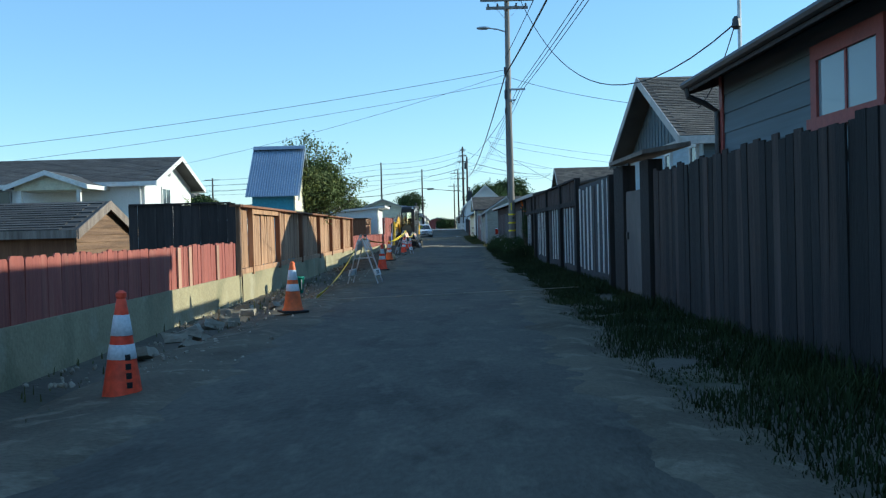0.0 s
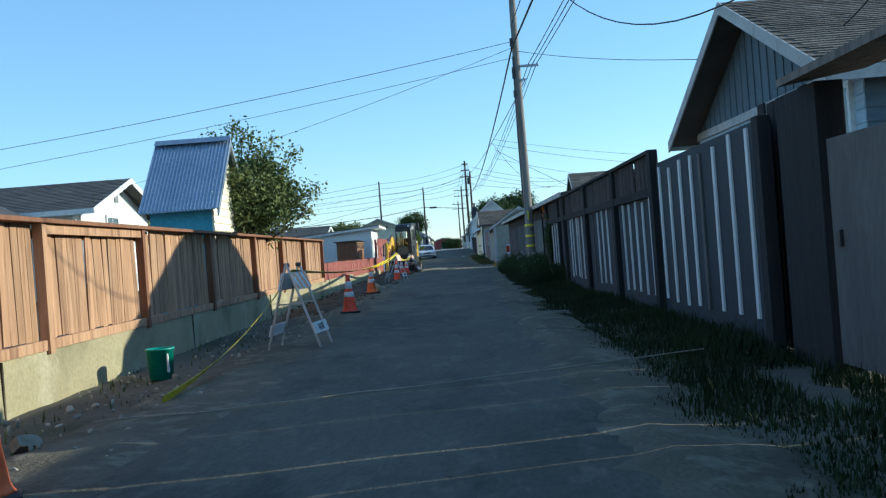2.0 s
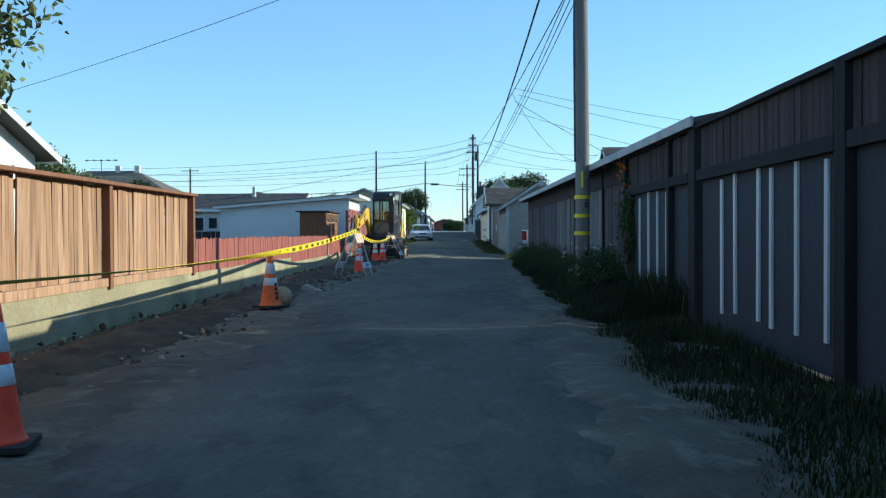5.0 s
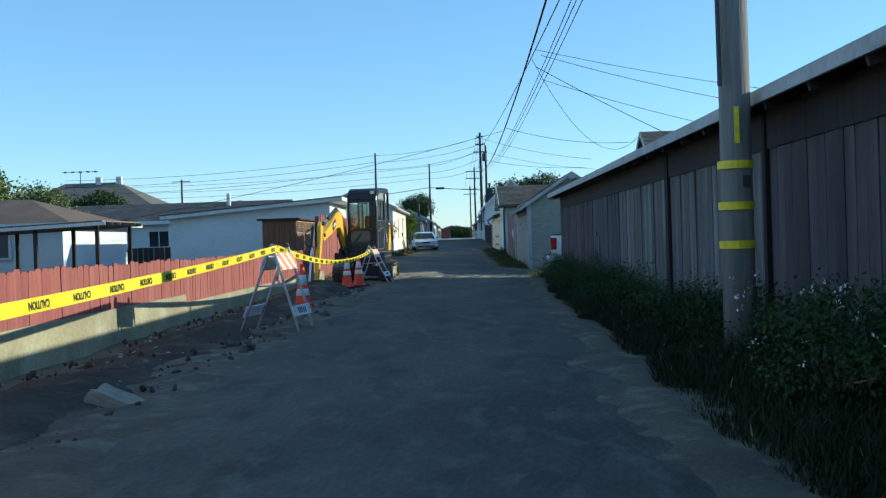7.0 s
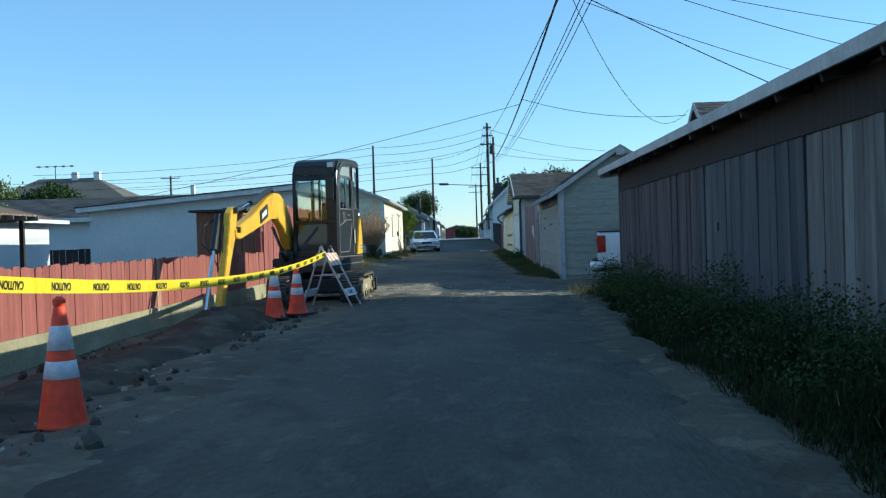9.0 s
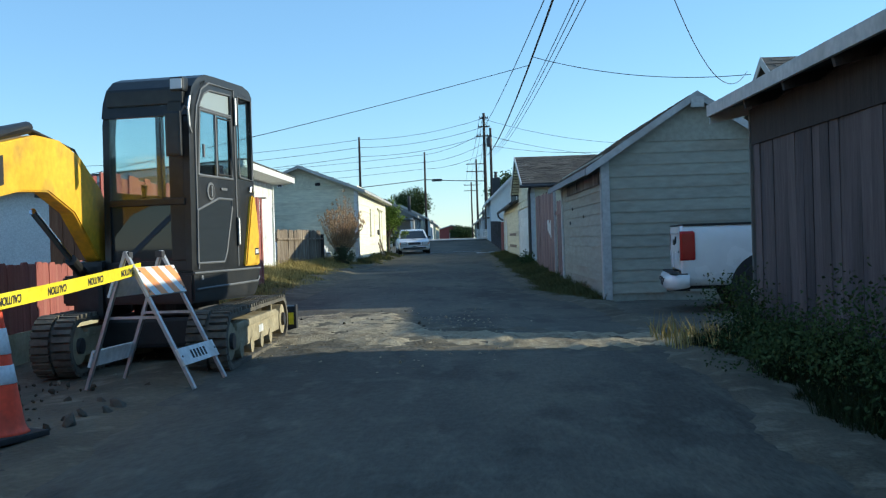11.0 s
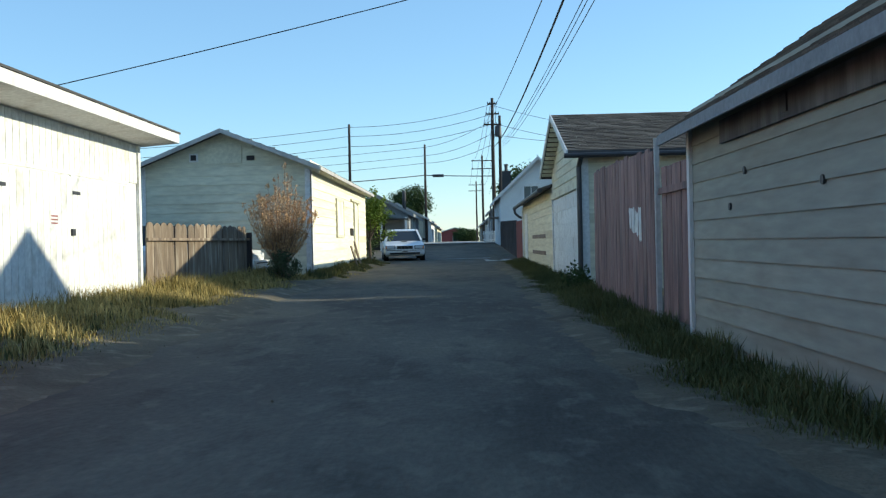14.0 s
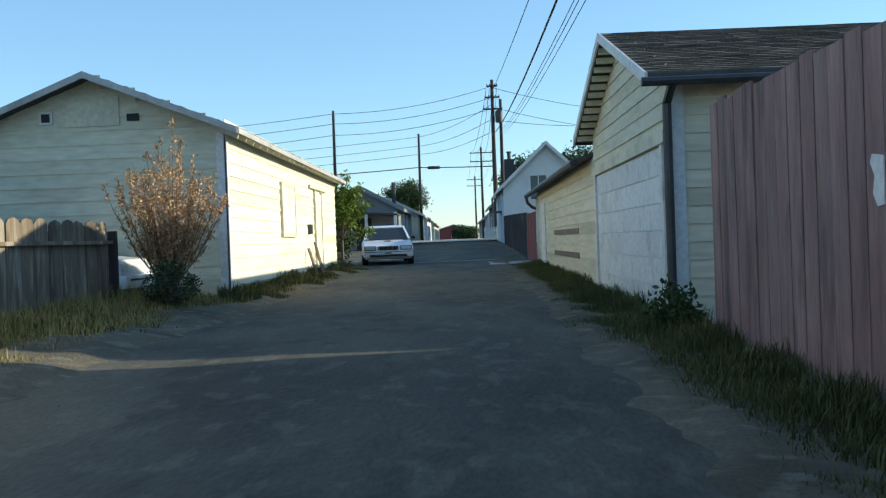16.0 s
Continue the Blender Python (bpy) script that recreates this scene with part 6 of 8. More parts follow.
def barricade(x, y, turn, front, back, h, w, striped, lower):
    """Folding A-frame with a striped board and a low lettered board on each leaf; front and back: how far the feet stand out."""
    b = thing("barricade", 0, 0, 0, "folding A-frame barricade with orange and white striped board", "barricade", "barricades")
    for sy, foot in ((-1, front), (1, back)):
        at = lambda z: sy * (foot * (1 - z / h) + 0.006)
        n = Vector((0, sy * h, foot)).normalized()

        def sheet(name, poly, d0, d1, material, parent, label=""):
            bm = bmesh.new()
            lo = [bm.verts.new(Vector((u, at(z), z)) + n * d0) for u, z in poly]
            hi = [bm.verts.new(Vector((u, at(z), z)) + n * d1) for u, z in poly]
            k = len(poly)
            for i in range(k):
                bm.faces.new((lo[i], lo[(i + 1) % k], hi[(i + 1) % k], hi[i]))
            bm.faces.new(lo[::-1]), bm.faces.new(hi)
            bmesh.ops.recalc_face_normals(bm, faces=bm.faces[:])
            return part(name, bm, material, parent, label)

        def rect(u0, u1, z0, z1):
            return [(u0, z0), (u1, z0), (u1, z1), (u0, z1)]

        for sx in (-1, 1):
            bm = bmesh.new()
            u = sx * (w / 2 - 0.035)
            beam(bm, (u, at(0), 0.0), (u, at(h + 0.02), h + 0.02), 0.036, 0.024, (0, 1, 0))
            part("leg", bm, M["galv"], b)
        z0, z1 = striped
        top = sheet("striped_board", rect(-w / 2, w / 2, z0, z1), 0.012, 0.03, M["board_white"], b, "orange and white striped board")
        slant = sy * (z1 - z0) * 0.9
        pitch = w / 2.9
        for k in range(-2, 5):
            u = -w / 2 + (k + 0.1) * pitch + (0.0 if slant > 0 else -slant)
            poly = [(u, z0 + 0.002), (u + pitch / 2, z0 + 0.002), (u + pitch / 2 + slant, z1 - 0.002), (u + slant, z1 - 0.002)]
            poly = clipped(poly, -w / 2 + 0.003, 1)
            poly = clipped(poly, w / 2 - 0.003, -1) if len(poly) > 2 else poly
            if len(poly) > 2:
                sheet("stripe", poly, 0.0301, 0.0325, M["stripe_orange"], top)
        for u in (-w / 2 + 0.03, w / 2 - 0.03):
            for z in (z0 + 0.03, z1 - 0.03):
                sheet("bolt", rect(u - 0.007, u + 0.007, z - 0.007, z + 0.007), 0.0326, 0.037, M["dark_metal"], top)
        z0, z1 = lower
        low = sheet("lower_board", rect(-w / 2, w / 2, z0, z1), 0.012, 0.03, M["board_white"], b, "white board with black lettering bars")
        for k in range(5):
            u = -0.15 + k * 0.062
            sheet("lettering_bar", rect(u, u + 0.034, z0 + 0.03, z1 - 0.03), 0.0301, 0.032, M["ink"], low)
        for u in (-w / 2 + 0.03, w / 2 - 0.03):
            sheet("bolt", rect(u - 0.007, u + 0.007, (z0 + z1) / 2 - 0.007, (z0 + z1) / 2 + 0.007), 0.0301, 0.036, M["dark_metal"], low)
    for sx in (-1, 1):
        bm = bmesh.new()
        u = sx * (w / 2 - 0.06)
        beam(bm, (u, -front * 0.45 - 0.01, h * 0.53), (u, back * 0.45 + 0.01, h * 0.53), 0.012, 0.02)
        part("spreader", bm, M["galv"], b)
        part("hinge", boxed(u - 0.03, u + 0.03, -0.03, 0.03, h - 0.03, h + 0.02, 0.006), M["dark_metal"], b)
    b.matrix_basis = pose(x, y, gz(x, y) + 0.05, 0, 0, turn)
    return b


barricade(-1.786, 22.364, 84, 0.364, 0.3, 1.06, 0.69, (0.735, 0.95), (0.165, 0.305))
barricade(-1.807, 47.92, 79.4, 0.33, 0.46, 1.12, 0.64, (0.79, 1.01), (0.19, 0.325))
barricade(-1.815, 61.74, 82.7, 0.495, 0.34, 1.0, 0.69, (0.68, 0.89), (0.165, 0.285))


# ---- caution tape ----
def tape(points, twist, words, width=0.085):
    """A ribbon along points, turned slightly over its length, with its words on the side towards the road."""
    t = thing("caution_tape", *points[0], "yellow caution tape strung between barricades", "tape", "caution tape")
    pts = [Vector(p) for p in points]
    verts, faces = [], []
    n = len(pts)
    frames, angles = [], []
    for i, p in enumerate(pts):
        d = (pts[min(i + 1, n - 1)] - pts[max(i - 1, 0)]).normalized()
        s = d.cross(Vector((0, 0, 1))).normalized()
        u = s.cross(d)
        a = radians(float(np.interp(i / (n - 1), np.linspace(0, 1, len(twist)), twist)))
        angles.append(abs(math.degrees(a)))
        w = u * math.cos(a) + s * math.sin(a)
        frames.append((p, d, w, d.cross(w)))
        nn = d.cross(w)
        for k, e in ((1, 1), (-1, 1), (-1, -1), (1, -1)):
            verts.append(p + w * k * width / 2 + nn * e * 0.0015)
    for i in range(n - 1):
        a, b = i * 4, i * 4 + 4
        for k in range(4):
            faces.append((a + k, a + (k + 1) % 4, b + (k + 1) % 4, b + k))
    me = bpy.data.meshes.new("ribbon")
    me.from_pydata(verts, [], faces)
    me.materials.append(M["tape"])
    under(new("ribbon", me), t)
    if words:
        ln = sum((b - a).length for a, b in zip(pts, pts[1:]))
        count = int(ln / 0.62)
        cu = bpy.data.curves.new("word", "FONT")
        cu.body, cu.size, cu.align_x, cu.align_y, cu.extrude = words, 0.062, "CENTER", "CENTER", 0.0006
        cu.offset = 0.0022
        src = bpy.data.objects.new("word", cu)
        me = bpy.data.meshes.new_from_object(src)
        bpy.data.objects.remove(src)
        me.materials.clear()
        me.materials.append(M["ink"])
        for k in range(count):
            s = (k + 0.5) / count * (n - 1)
            i = min(int(s), n - 2)
            if angles[i] > 35:
                continue
            p = pts[i].lerp(pts[i + 1], s - i)
            _, d, w, nn = frames[i]
            if nn.x < 0:
                nn = -nn
            xa = -(pts[i + 1] - pts[i]).normalized()
            ya = nn.cross(xa)
            m = Matrix((xa, ya, nn)).transposed().to_4x4()
            m.translation = p + nn * 0.0032
            piece("word", me, m, t)
    return t


def hang(a, b, sag, n=24):
    a, b = Vector(a), Vector(b)
    return [a.lerp(b, i / n) - Vector((0, 0, sag * 4 * (i / n) * (1 - i / n))) for i in range(n + 1)]


tape(hang((-2.3, 18.0, 0.09), (-1.97, 22.3, 0.84), 0.12), (20, 60, 30), "")
tape(hang((-1.80, 22.25, 1.08), (-1.76, 47.5, 1.2), 0.25, 40), (70, 78, 72, 80, 60, 4, -4, 4, -8), "CAUTION")
tape(hang((-1.78, 47.6, 1.2), (-1.80, 61.6, 1.03), 0.25, 30), (15, 0, 5, -5, 5, 0), "CAUTION")


# ---- bucket, rope, pipe, rubble ----
b = thing("bucket", -3.0, 20.4, gz(-3, 20.4), "teal-green plastic bucket by the retaining wall", "bucket")
part("pail", lathe(bmesh.new(), [(0.125, 0.02), (0.15, 0.34), (0.158, 0.34), (0.158, 0.36), (0.14, 0.36), (0.118, 0.05)], 22, -3.0, 20.4), M["bucket"], b, smooth=True)
part("paper_label", boxed(-2.9, -2.885, 20.28, 20.36, 0.1, 0.3, 0.004), M["board_white"], b, "white paper label")
bm = bmesh.new()
tube(bm, [(-3.0 + 0.16 * math.cos(a), 20.4, 0.35 - 0.1 * math.sin(a)) for a in np.linspace(0, math.pi, 9)], 0.004, 5)
part("handle", bm, M["galv"], b)
bm = bmesh.new()
tube(bm, [(-2.5 + 5.0 * i / 30, 16.9 + 1.7 * (i / 30) ** 1.3 + 0.12 * noise.noise((i * 0.3, 0, 0)), gz(0, 17) + 0.07) for i in range(31)], 0.006, 6)
tagged(part("rope", bm, M["stone"]), "thin pale rope lying across the asphalt", "rope")
pp = thing("drain_pipe", -2.15, 38.4, 0.1, "short tan corrugated pipe lying on dug earth", "pipe")
prof = [(0.135 + 0.022 * (0.5 - 0.5 * math.cos(math.pi * i / 4)), i * 0.012) for i in range(25)]
bm = lathe(bmesh.new(), prof + [(0.118, 0.288), (0.118, 0.0)], 26)
for v in bm.verts:
    # broken ragged mouth
    if v.co.z < 0.03:
        v.co.z += 0.10 * (0.5 + 0.5 * math.sin(math.atan2(v.co.y, v.co.x) + 0.6)) + 0.02 * math.sin(5 * math.atan2(v.co.y, v.co.x))
bmesh.ops.transform(bm, matrix=pose(-2.13, 38.42, gz(-2.1, 38.5) + 0.17, -90, 0, -42), verts=bm.verts[:])
part("shell", bm, M["pipe_clay"], pp, smooth=True)


def rubble(name, n, where, size, material, label):
    """Broken lumps, each with its own crooked shape."""
    verts, faces = [], []
    for _ in range(n):
        x, y = where()
        s = size[0] + (size[1] - size[0]) * rnd.random() ** 2
        bm = bmesh.new()
        bmesh.ops.create_icosphere(bm, subdivisions=1, radius=s)
        q = pose(x, y, gz(x, y) + 0.03 + s * 0.25, rnd.uniform(0, 360), rnd.uniform(0, 360), rnd.uniform(0, 360)) @ Matrix.Diagonal((1, rnd.uniform(0.5, 0.9), rnd.uniform(0.35, 0.7), 1))
        k = len(verts)
        for v in bm.verts:
            verts.append(q @ (v.co * (1 + rnd.uniform(-0.25, 0.2))))
        faces += [tuple(v.index + k for v in f.verts) for f in bm.faces]
        bm.free()
    ob = stuff_mesh(name, verts, faces, material)
    return tagged(ob, label, "rubble")


rubble("stones", 1000, lambda: (rnd.uniform(-3.5, -1.9), 8 + 50 * rnd.random() ** 1.7), (0.008, 0.045), M["stone"], "pale broken stones scattered on dug earth")
rubble("soil_clods", 1100, lambda: (rnd.uniform(-3.6, -1.75), rnd.uniform(31, 62)), (0.01, 0.055), M["soil"], "dark clods of dug earth")
rubble("asphalt_chunks", 110, lambda: (rnd.gauss(-1.85, 0.16), rnd.uniform(45, 61)), (0.03, 0.11), M["asphalt"], "broken flat asphalt chunks along the trench edge")
rubble("road_gravel", 4200, lambda: (rnd.triangular(-3.2, 1.6, -1.6), rnd.gauss(65.8, 1.2)), (0.008, 0.032), M["gravel"], "loose gravel on the alley")
rubble("gravel_clods", 420, lambda: (rnd.triangular(-3.2, 0.4, -1.6), rnd.gauss(66.6, 0.9)), (0.012, 0.05), M["soil"], "dark earth clods in the churned gravel")
rubble("road_stones", 700, lambda: (rnd.uniform(-2.8, 2.4), rnd.uniform(4, 112)), (0.006, 0.017), M["dust"], "small loose stones on the asphalt")
for i, (x, y, s) in enumerate(((-3.05, 11.4, 0.14), (-2.95, 11.9, 0.11), (-3.15, 12.3, 0.13), (-3.05, 12.9, 0.15), (-2.85, 13.3, 0.09), (-2.95, 13.7, 0.12), (-3.15, 14.5, 0.14), (-3.0, 15.2, 0.11), (-3.2, 15.9, 0.13), (-2.8, 16.4, 0.09), (-2.75, 10.8, 0.11), (-3.1, 10.2, 0.13), (-2.05, 42.2, 0.17))):
    bm = boxed(-s, s, -s * 0.75, s * 0.75, -s * 0.4, s * 0.4)
    bmesh.ops.subdivide_edges(bm, edges=bm.edges[:], cuts=2, use_grid_fill=True)
    for v in bm.verts:
        v.co *= 1 + 0.35 * noise.noise(v.co * 9 + Vector((i * 5, 0, 0)))
    bmesh.ops.transform(bm, matrix=pose(x, y, gz(x, y) + s * 0.2, rnd.uniform(-35, 5), rnd.uniform(-25, 25), rnd.uniform(-60, 60)), verts=bm.verts[:])
    tagged(part("concrete_chunk", bm, M["stone"]), "broken lump of old concrete beside the trench", "rubble", "concrete chunks")
# spoil heap along the trench
verts, faces = [], []
ny, nx = 330, 19
for j in range(ny):
    y = 30 + 31 * j / (ny - 1)
    for i in range(nx):
        u = i / (nx - 1)
        x = -3.55 + 1.65 * u
        hgt = math.sin(u * math.pi) * (0.15 + 0.1 * noise.noise((y * 0.3, 2, 0))) * min(1, j / 10, (ny - 1 - j) / 10)
        hgt += 0.16 * math.exp(-((x + 2.9) / 0.6) ** 2 - ((y - 58.6) / 1.2) ** 2)
        verts.append((x, y, gz(x, y) - 0.06 + max(0, hgt) + 0.06 * noise.noise((x * 3, y * 3, 0)) + 0.03 * noise.noise((x * 8, y * 8, 0))))
for j in range(ny - 1):
    for i in range(nx - 1):
        a = j * nx + i
        faces.append((a, a + 1, a + nx + 1, a + nx))
me = bpy.data.meshes.new("spoil_heap")
me.from_pydata(verts, [], faces)
me.materials.append(M["soil"])
me.polygons.foreach_set("use_smooth", [True] * len(me.polygons))
tagged(new("spoil_heap", me), "long low heap of dark dug earth along the wall", "earth heap", kind="structure")


# ---- excavator ----
def excavator():
    e = thing("excavator", -2.2, 63.8, 0.1, "compact yellow and black tracked excavator parked by the trench", "excavator")
    g = 0.13
    for xc in (-1.5, -2.8):
        t = part("track_frame", boxed(xc - 0.14, xc + 0.14, 62.6, 64.9, g + 0.13, g + 0.34, 0.03), M["muddy"], e)
        part("frame_ledge", boxed(xc - 0.02, xc + 0.155, 62.75, 64.65, g + 0.3, g + 0.37, 0.02), M["muddy"], t)
        out = []
        y0, y1, r = 62.53, 64.97, 0.235
        for k in range(13):
            a = math.pi / 2 + math.pi * k / 12
            out.append((y0 + r * math.cos(a), g + r + r * math.sin(a)))
        for k in range(13):
            a = -math.pi / 2 + math.pi * k / 12
            out.append((y1 + r * math.cos(a), g + r + r * math.sin(a)))
        bm = bmesh.new()
        m = len(out)
        cy, cz = (y0 + y1) / 2, g + r
        inner = [(cy + (y - cy) * 0.972, cz + (z - cz) * 0.86) for y, z in out]
        rings = [[bm.verts.new((x, y, z)) for y, z in prof] for x, prof in ((xc - 0.17, out), (xc + 0.17, out), (xc + 0.17, inner), (xc - 0.17, inner))]
        for q in range(4):
            for i in range(m):
                bm.faces.new((rings[q][i], rings[q][(i + 1) % m], rings[(q + 1) % 4][(i + 1) % m], rings[(q + 1) % 4][i]))
        bmesh.ops.recalc_face_normals(bm, faces=bm.faces[:])
        belt = part("track_belt", bm, M["dusty_rubber"], t)
        per = []
        for i in range(m):
            a, b = Vector(out[i]), Vector(out[(i + 1) % m])
            k = max(1, int((b - a).length / 0.11))
            for q in range(k):
                per.append((a.lerp(b, (q + 0.5) / k), (b - a).normalized()))
        for p, d in per:
            nn = Vector((-d.y, d.x))
            if nn.dot(p - Vector((cy, cz))) < 0:
                nn = -nn
            c = p + nn * 0.014
            for sg in (-1, 1):
                bm = bmesh.new()
                s = c + d * 0.025 * sg
                beam(bm, (xc + sg * 0.015, s.x, s.y), (xc + sg * 0.168, s.x, s.y), 0.045, 0.036, (0, nn.x, nn.y))
                part("grouser", bm, M["dusty_rubber"], belt)
        for y in (62.53, 64.97):
            bm = bmesh.new()
            tube(bm, [(xc - 0.14, y, g + 0.235), (xc + 0.15, y, g + 0.235)], 0.16, 18)
            hub = part("sprocket", bm, M["muddy"], t)
            bm = bmesh.new()
            tube(bm, [(xc + 0.15, y, g + 0.235), (xc + 0.18, y, g + 0.235)], 0.07, 12)
            part("hub_cap", bm, M["dark_metal"], hub)
        for y in (62.95, 63.4, 63.85, 64.3):
            bm = bmesh.new()
            tube(bm, [(xc - 0.12, y, g + 0.12), (xc + 0.15, y, g + 0.12)], 0.075, 14)
            part("roller", bm, M["muddy"], t)
        part("decal", boxed(xc + 0.141, xc + 0.145, 63.75, 63.95, g + 0.2, g + 0.27), M["board_white"], t)
        part("step_bracket", boxed(xc + 0.05, xc + 0.15, 64.35, 64.42, g + 0.36, g + 0.46, 0.01), M["muddy"], t)
    part("undercarriage", boxed(-2.7, -1.6, 63.1, 64.4, g + 0.14, g + 0.42, 0.04), M["black"], e)
    bm = bmesh.new()
    prism(bm, [(65.86, g - 0.05), (65.95, g - 0.05), (65.93, g + 0.1), (65.99, g + 0.32), (65.9, g + 0.31), (65.84, g + 0.1)], "x", -2.95, -1.35)
    bl = part("dozer_blade", bm, M["black"], e)
    part("end_plate", boxed(-1.358, -1.34, 65.84, 65.97, g - 0.05, g + 0.33, 0.006), M["dark_metal"], bl)
    part("blade_decal", boxed(-1.43, -1.37, 65.835, 65.842, g + 0.1, g + 0.24), M["tape"], bl, "yellow edge decal")
    for x in (-2.45, -1.85):
        bm = bmesh.new()
        beam(bm, (x, 64.3, g + 0.2), (x, 65.88, g + 0.14), 0.09, 0.1)
        part("blade_arm", bm, M["black"], bl)
    bm = bmesh.new()
    tube(bm, [(-2.15, 63.75, g + 0.4), (-2.15, 63.75, g + 0.58)], 0.4, 24)
    part("slew_ring", bm, M["dark_metal"], e)

    # upper body, slewed a little; local x runs out of the cab's door side, local y to the tail
    slew = pose(-1.76, 62.9, 0, 0, 0, -10.1)

    def up(name, bm, material, parent=e, label="", smooth=False):
        bm.transform(slew)
        return part(name, bm, material, parent, label, smooth)

    def side(name, outline, x0, x1, material, parent, label="", bevel=0.0):
        bm = prism(bmesh.new(), outline, "x", x0, x1)
        if bevel:
            bmesh.ops.bevel(bm, geom=bm.edges[:], offset=bevel, segments=2, affect="EDGES")
        return up(name, bm, material, parent, label)

    def seal(name, points, r, material, parent, x=0.012):
        bm = bmesh.new()
        tube(bm, [(x, u, z) for u, z in points], r, 6)
        return up(name, bm, material, parent)

    W, top = 0.84, 2.78
    deck = side("deck", [(-0.05, 0.68), (1.38, 0.66), (1.52, 0.78), (1.55, 0.95), (-0.05, 0.95)], -1.25, 0.03, M["black"], e, bevel=0.02)
    seal("skirt_trim", [(0.02, 0.80), (1.45, 0.815), (1.5, 0.86)], 0.012, M["grey_line"], deck, 0.035)
    seal("skirt_trim", [(-0.04, 0.945), (1.53, 0.945)], 0.012, M["grey_line"], deck, 0.035)
    up("latch", boxed(0.03, 0.045, 0.1, 0.14, 0.88, 0.92, 0.004), M["galv"], deck)
    up("engine_cover", boxed(-1.25, -0.1, 1.3, 1.5, 0.965, 1.55, 0.06), M["yellow"], e)
    up("side_cover", boxed(-1.25, -0.88, 0.75, 1.5, 0.95, 1.45, 0.06), M["black"], e)
    tail = side("rear_panel", [(1.17, 0.975), (1.53, 0.975), (1.54, 1.28), (1.5, 1.5), (1.45, 1.67), (1.40, 1.69), (1.36, 1.6)], -0.06, 0.036, M["yellow"], e, "orange-yellow rear panel", 0.014)
    up("model_plate", boxed(0.0361, 0.039, 1.4, 1.5, 1.08, 1.15), M["ink"], tail)
    up("model_bar", boxed(0.0391, 0.041, 1.41, 1.49, 1.095, 1.135), M["board_white"], tail)
    # cab shell
    roof = [(0.02, 2.36), (0.05, 2.5), (0.12, 2.63), (0.24, 2.72), (0.4, 2.77), (0.6, top), (1.3, 2.79), (1.46, 2.76), (1.53, 2.70), (1.53, 2.64), (1.3, 2.70), (0.6, 2.70), (0.42, 2.69), (0.28, 2.64), (0.18, 2.57), (0.12, 2.47), (0.10, 2.36)]
    cab = side("cab", roof, -W, 0.0, M["black"], e, "black operator cab with rounded roof")
    up("cab_floor", boxed(-W, 0, 0.02, 1.5, 0.95, 1.02, 0.01), M["black"], cab)
    for x0, x1 in ((-W, -W + 0.06), (-0.06, 0.0)):
        side("front_pillar", [(0.0, 0.97), (0.13, 0.97), (0.15, 2.2), (0.19, 2.4), (0.27, 2.55), (0.4, 2.66), (0.4, 2.72), (0.2, 2.66), (0.08, 2.5), (0.03, 2.3)], x0, x1, M["black"], cab)
        up("middle_pillar", boxed(x0, x1, 1.04, 1.12, 0.97, 2.72, 0.008), M["black"], cab)
        up("rear_pillar", boxed(x0, x1 - 0.004, 1.49, 1.535, 0.97, 2.7, 0.008), M["black"], cab)
        up("roof_rail", boxed(x0, x1 - 0.002, 0.36, 1.5, 2.66, 2.73, 0.008), M["black"], cab)
    up("front_header", boxed(-W + 0.05, -0.05, 0.02, 0.1, 2.46, 2.6, 0.01), M["black"], cab)
    up("front_bar", boxed(-W + 0.05, -0.05, 0.0, 0.06, 1.56, 1.62, 0.008), M["black"], cab)
    up("front_sill", boxed(-W + 0.05, -0.05, 0.0, 0.06, 0.97, 1.06, 0.008), M["black"], cab)
    up("front_jamb", boxed(-0.2, -0.06, 0.02, 0.07, 1.06, 2.5, 0.01), M["black"], cab)
    up("windscreen", boxed(-W + 0.06, -0.2, 0.04, 0.05, 1.62, 2.46), M["cab_glass"], cab)
    up("lower_screen", boxed(-W + 0.06, -0.2, 0.04, 0.05, 1.06, 1.56), M["car_glass"], cab)
    up("rear_screen", boxed(-W + 0.06, -0.06, 1.5, 1.51, 1.6, 2.66), M["cab_glass"], cab)
    up("rear_wall", boxed(-W, -0.06, 1.48, 1.53, 0.97, 1.6, 0.006), M["black"], cab)
    up("left_glass", boxed(-W + 0.02, -W + 0.03, 0.14, 1.5, 1.7, 2.66), M["cab_glass"], cab)
    up("left_panel", boxed(-W, -W + 0.03, 0.1, 1.5, 0.97, 1.7, 0.006), M["black"], cab)
    # door
    door = side("door", [(0.13, 0.98), (1.03, 0.98), (1.03, 1.82), (0.15, 1.82)], -0.045, 0.004, M["black"], cab, bevel=0.006)
    side("door_arch", [(0.14, 1.82), (0.2, 1.82), (0.21, 2.3), (0.25, 2.46), (0.34, 2.58), (0.48, 2.635), (0.97, 2.65), (0.97, 1.82), (1.03, 1.82), (1.03, 2.7), (0.46, 2.69), (0.3, 2.62), (0.19, 2.48), (0.15, 2.3)], -0.045, 0.004, M["black"], door)
    seal("door_seal", [(0.125, 0.98), (0.14, 2.25), (0.18, 2.45), (0.29, 2.62), (0.46, 2.7), (1.035, 2.71), (1.035, 0.98)], 0.011, M["grey_line"], door, 0.006)
    side("top_pane", [(0.27, 2.47), (0.35, 2.57), (0.48, 2.625), (0.95, 2.64), (0.95, 2.45)], -0.02, -0.012, M["frost_glass"], door)
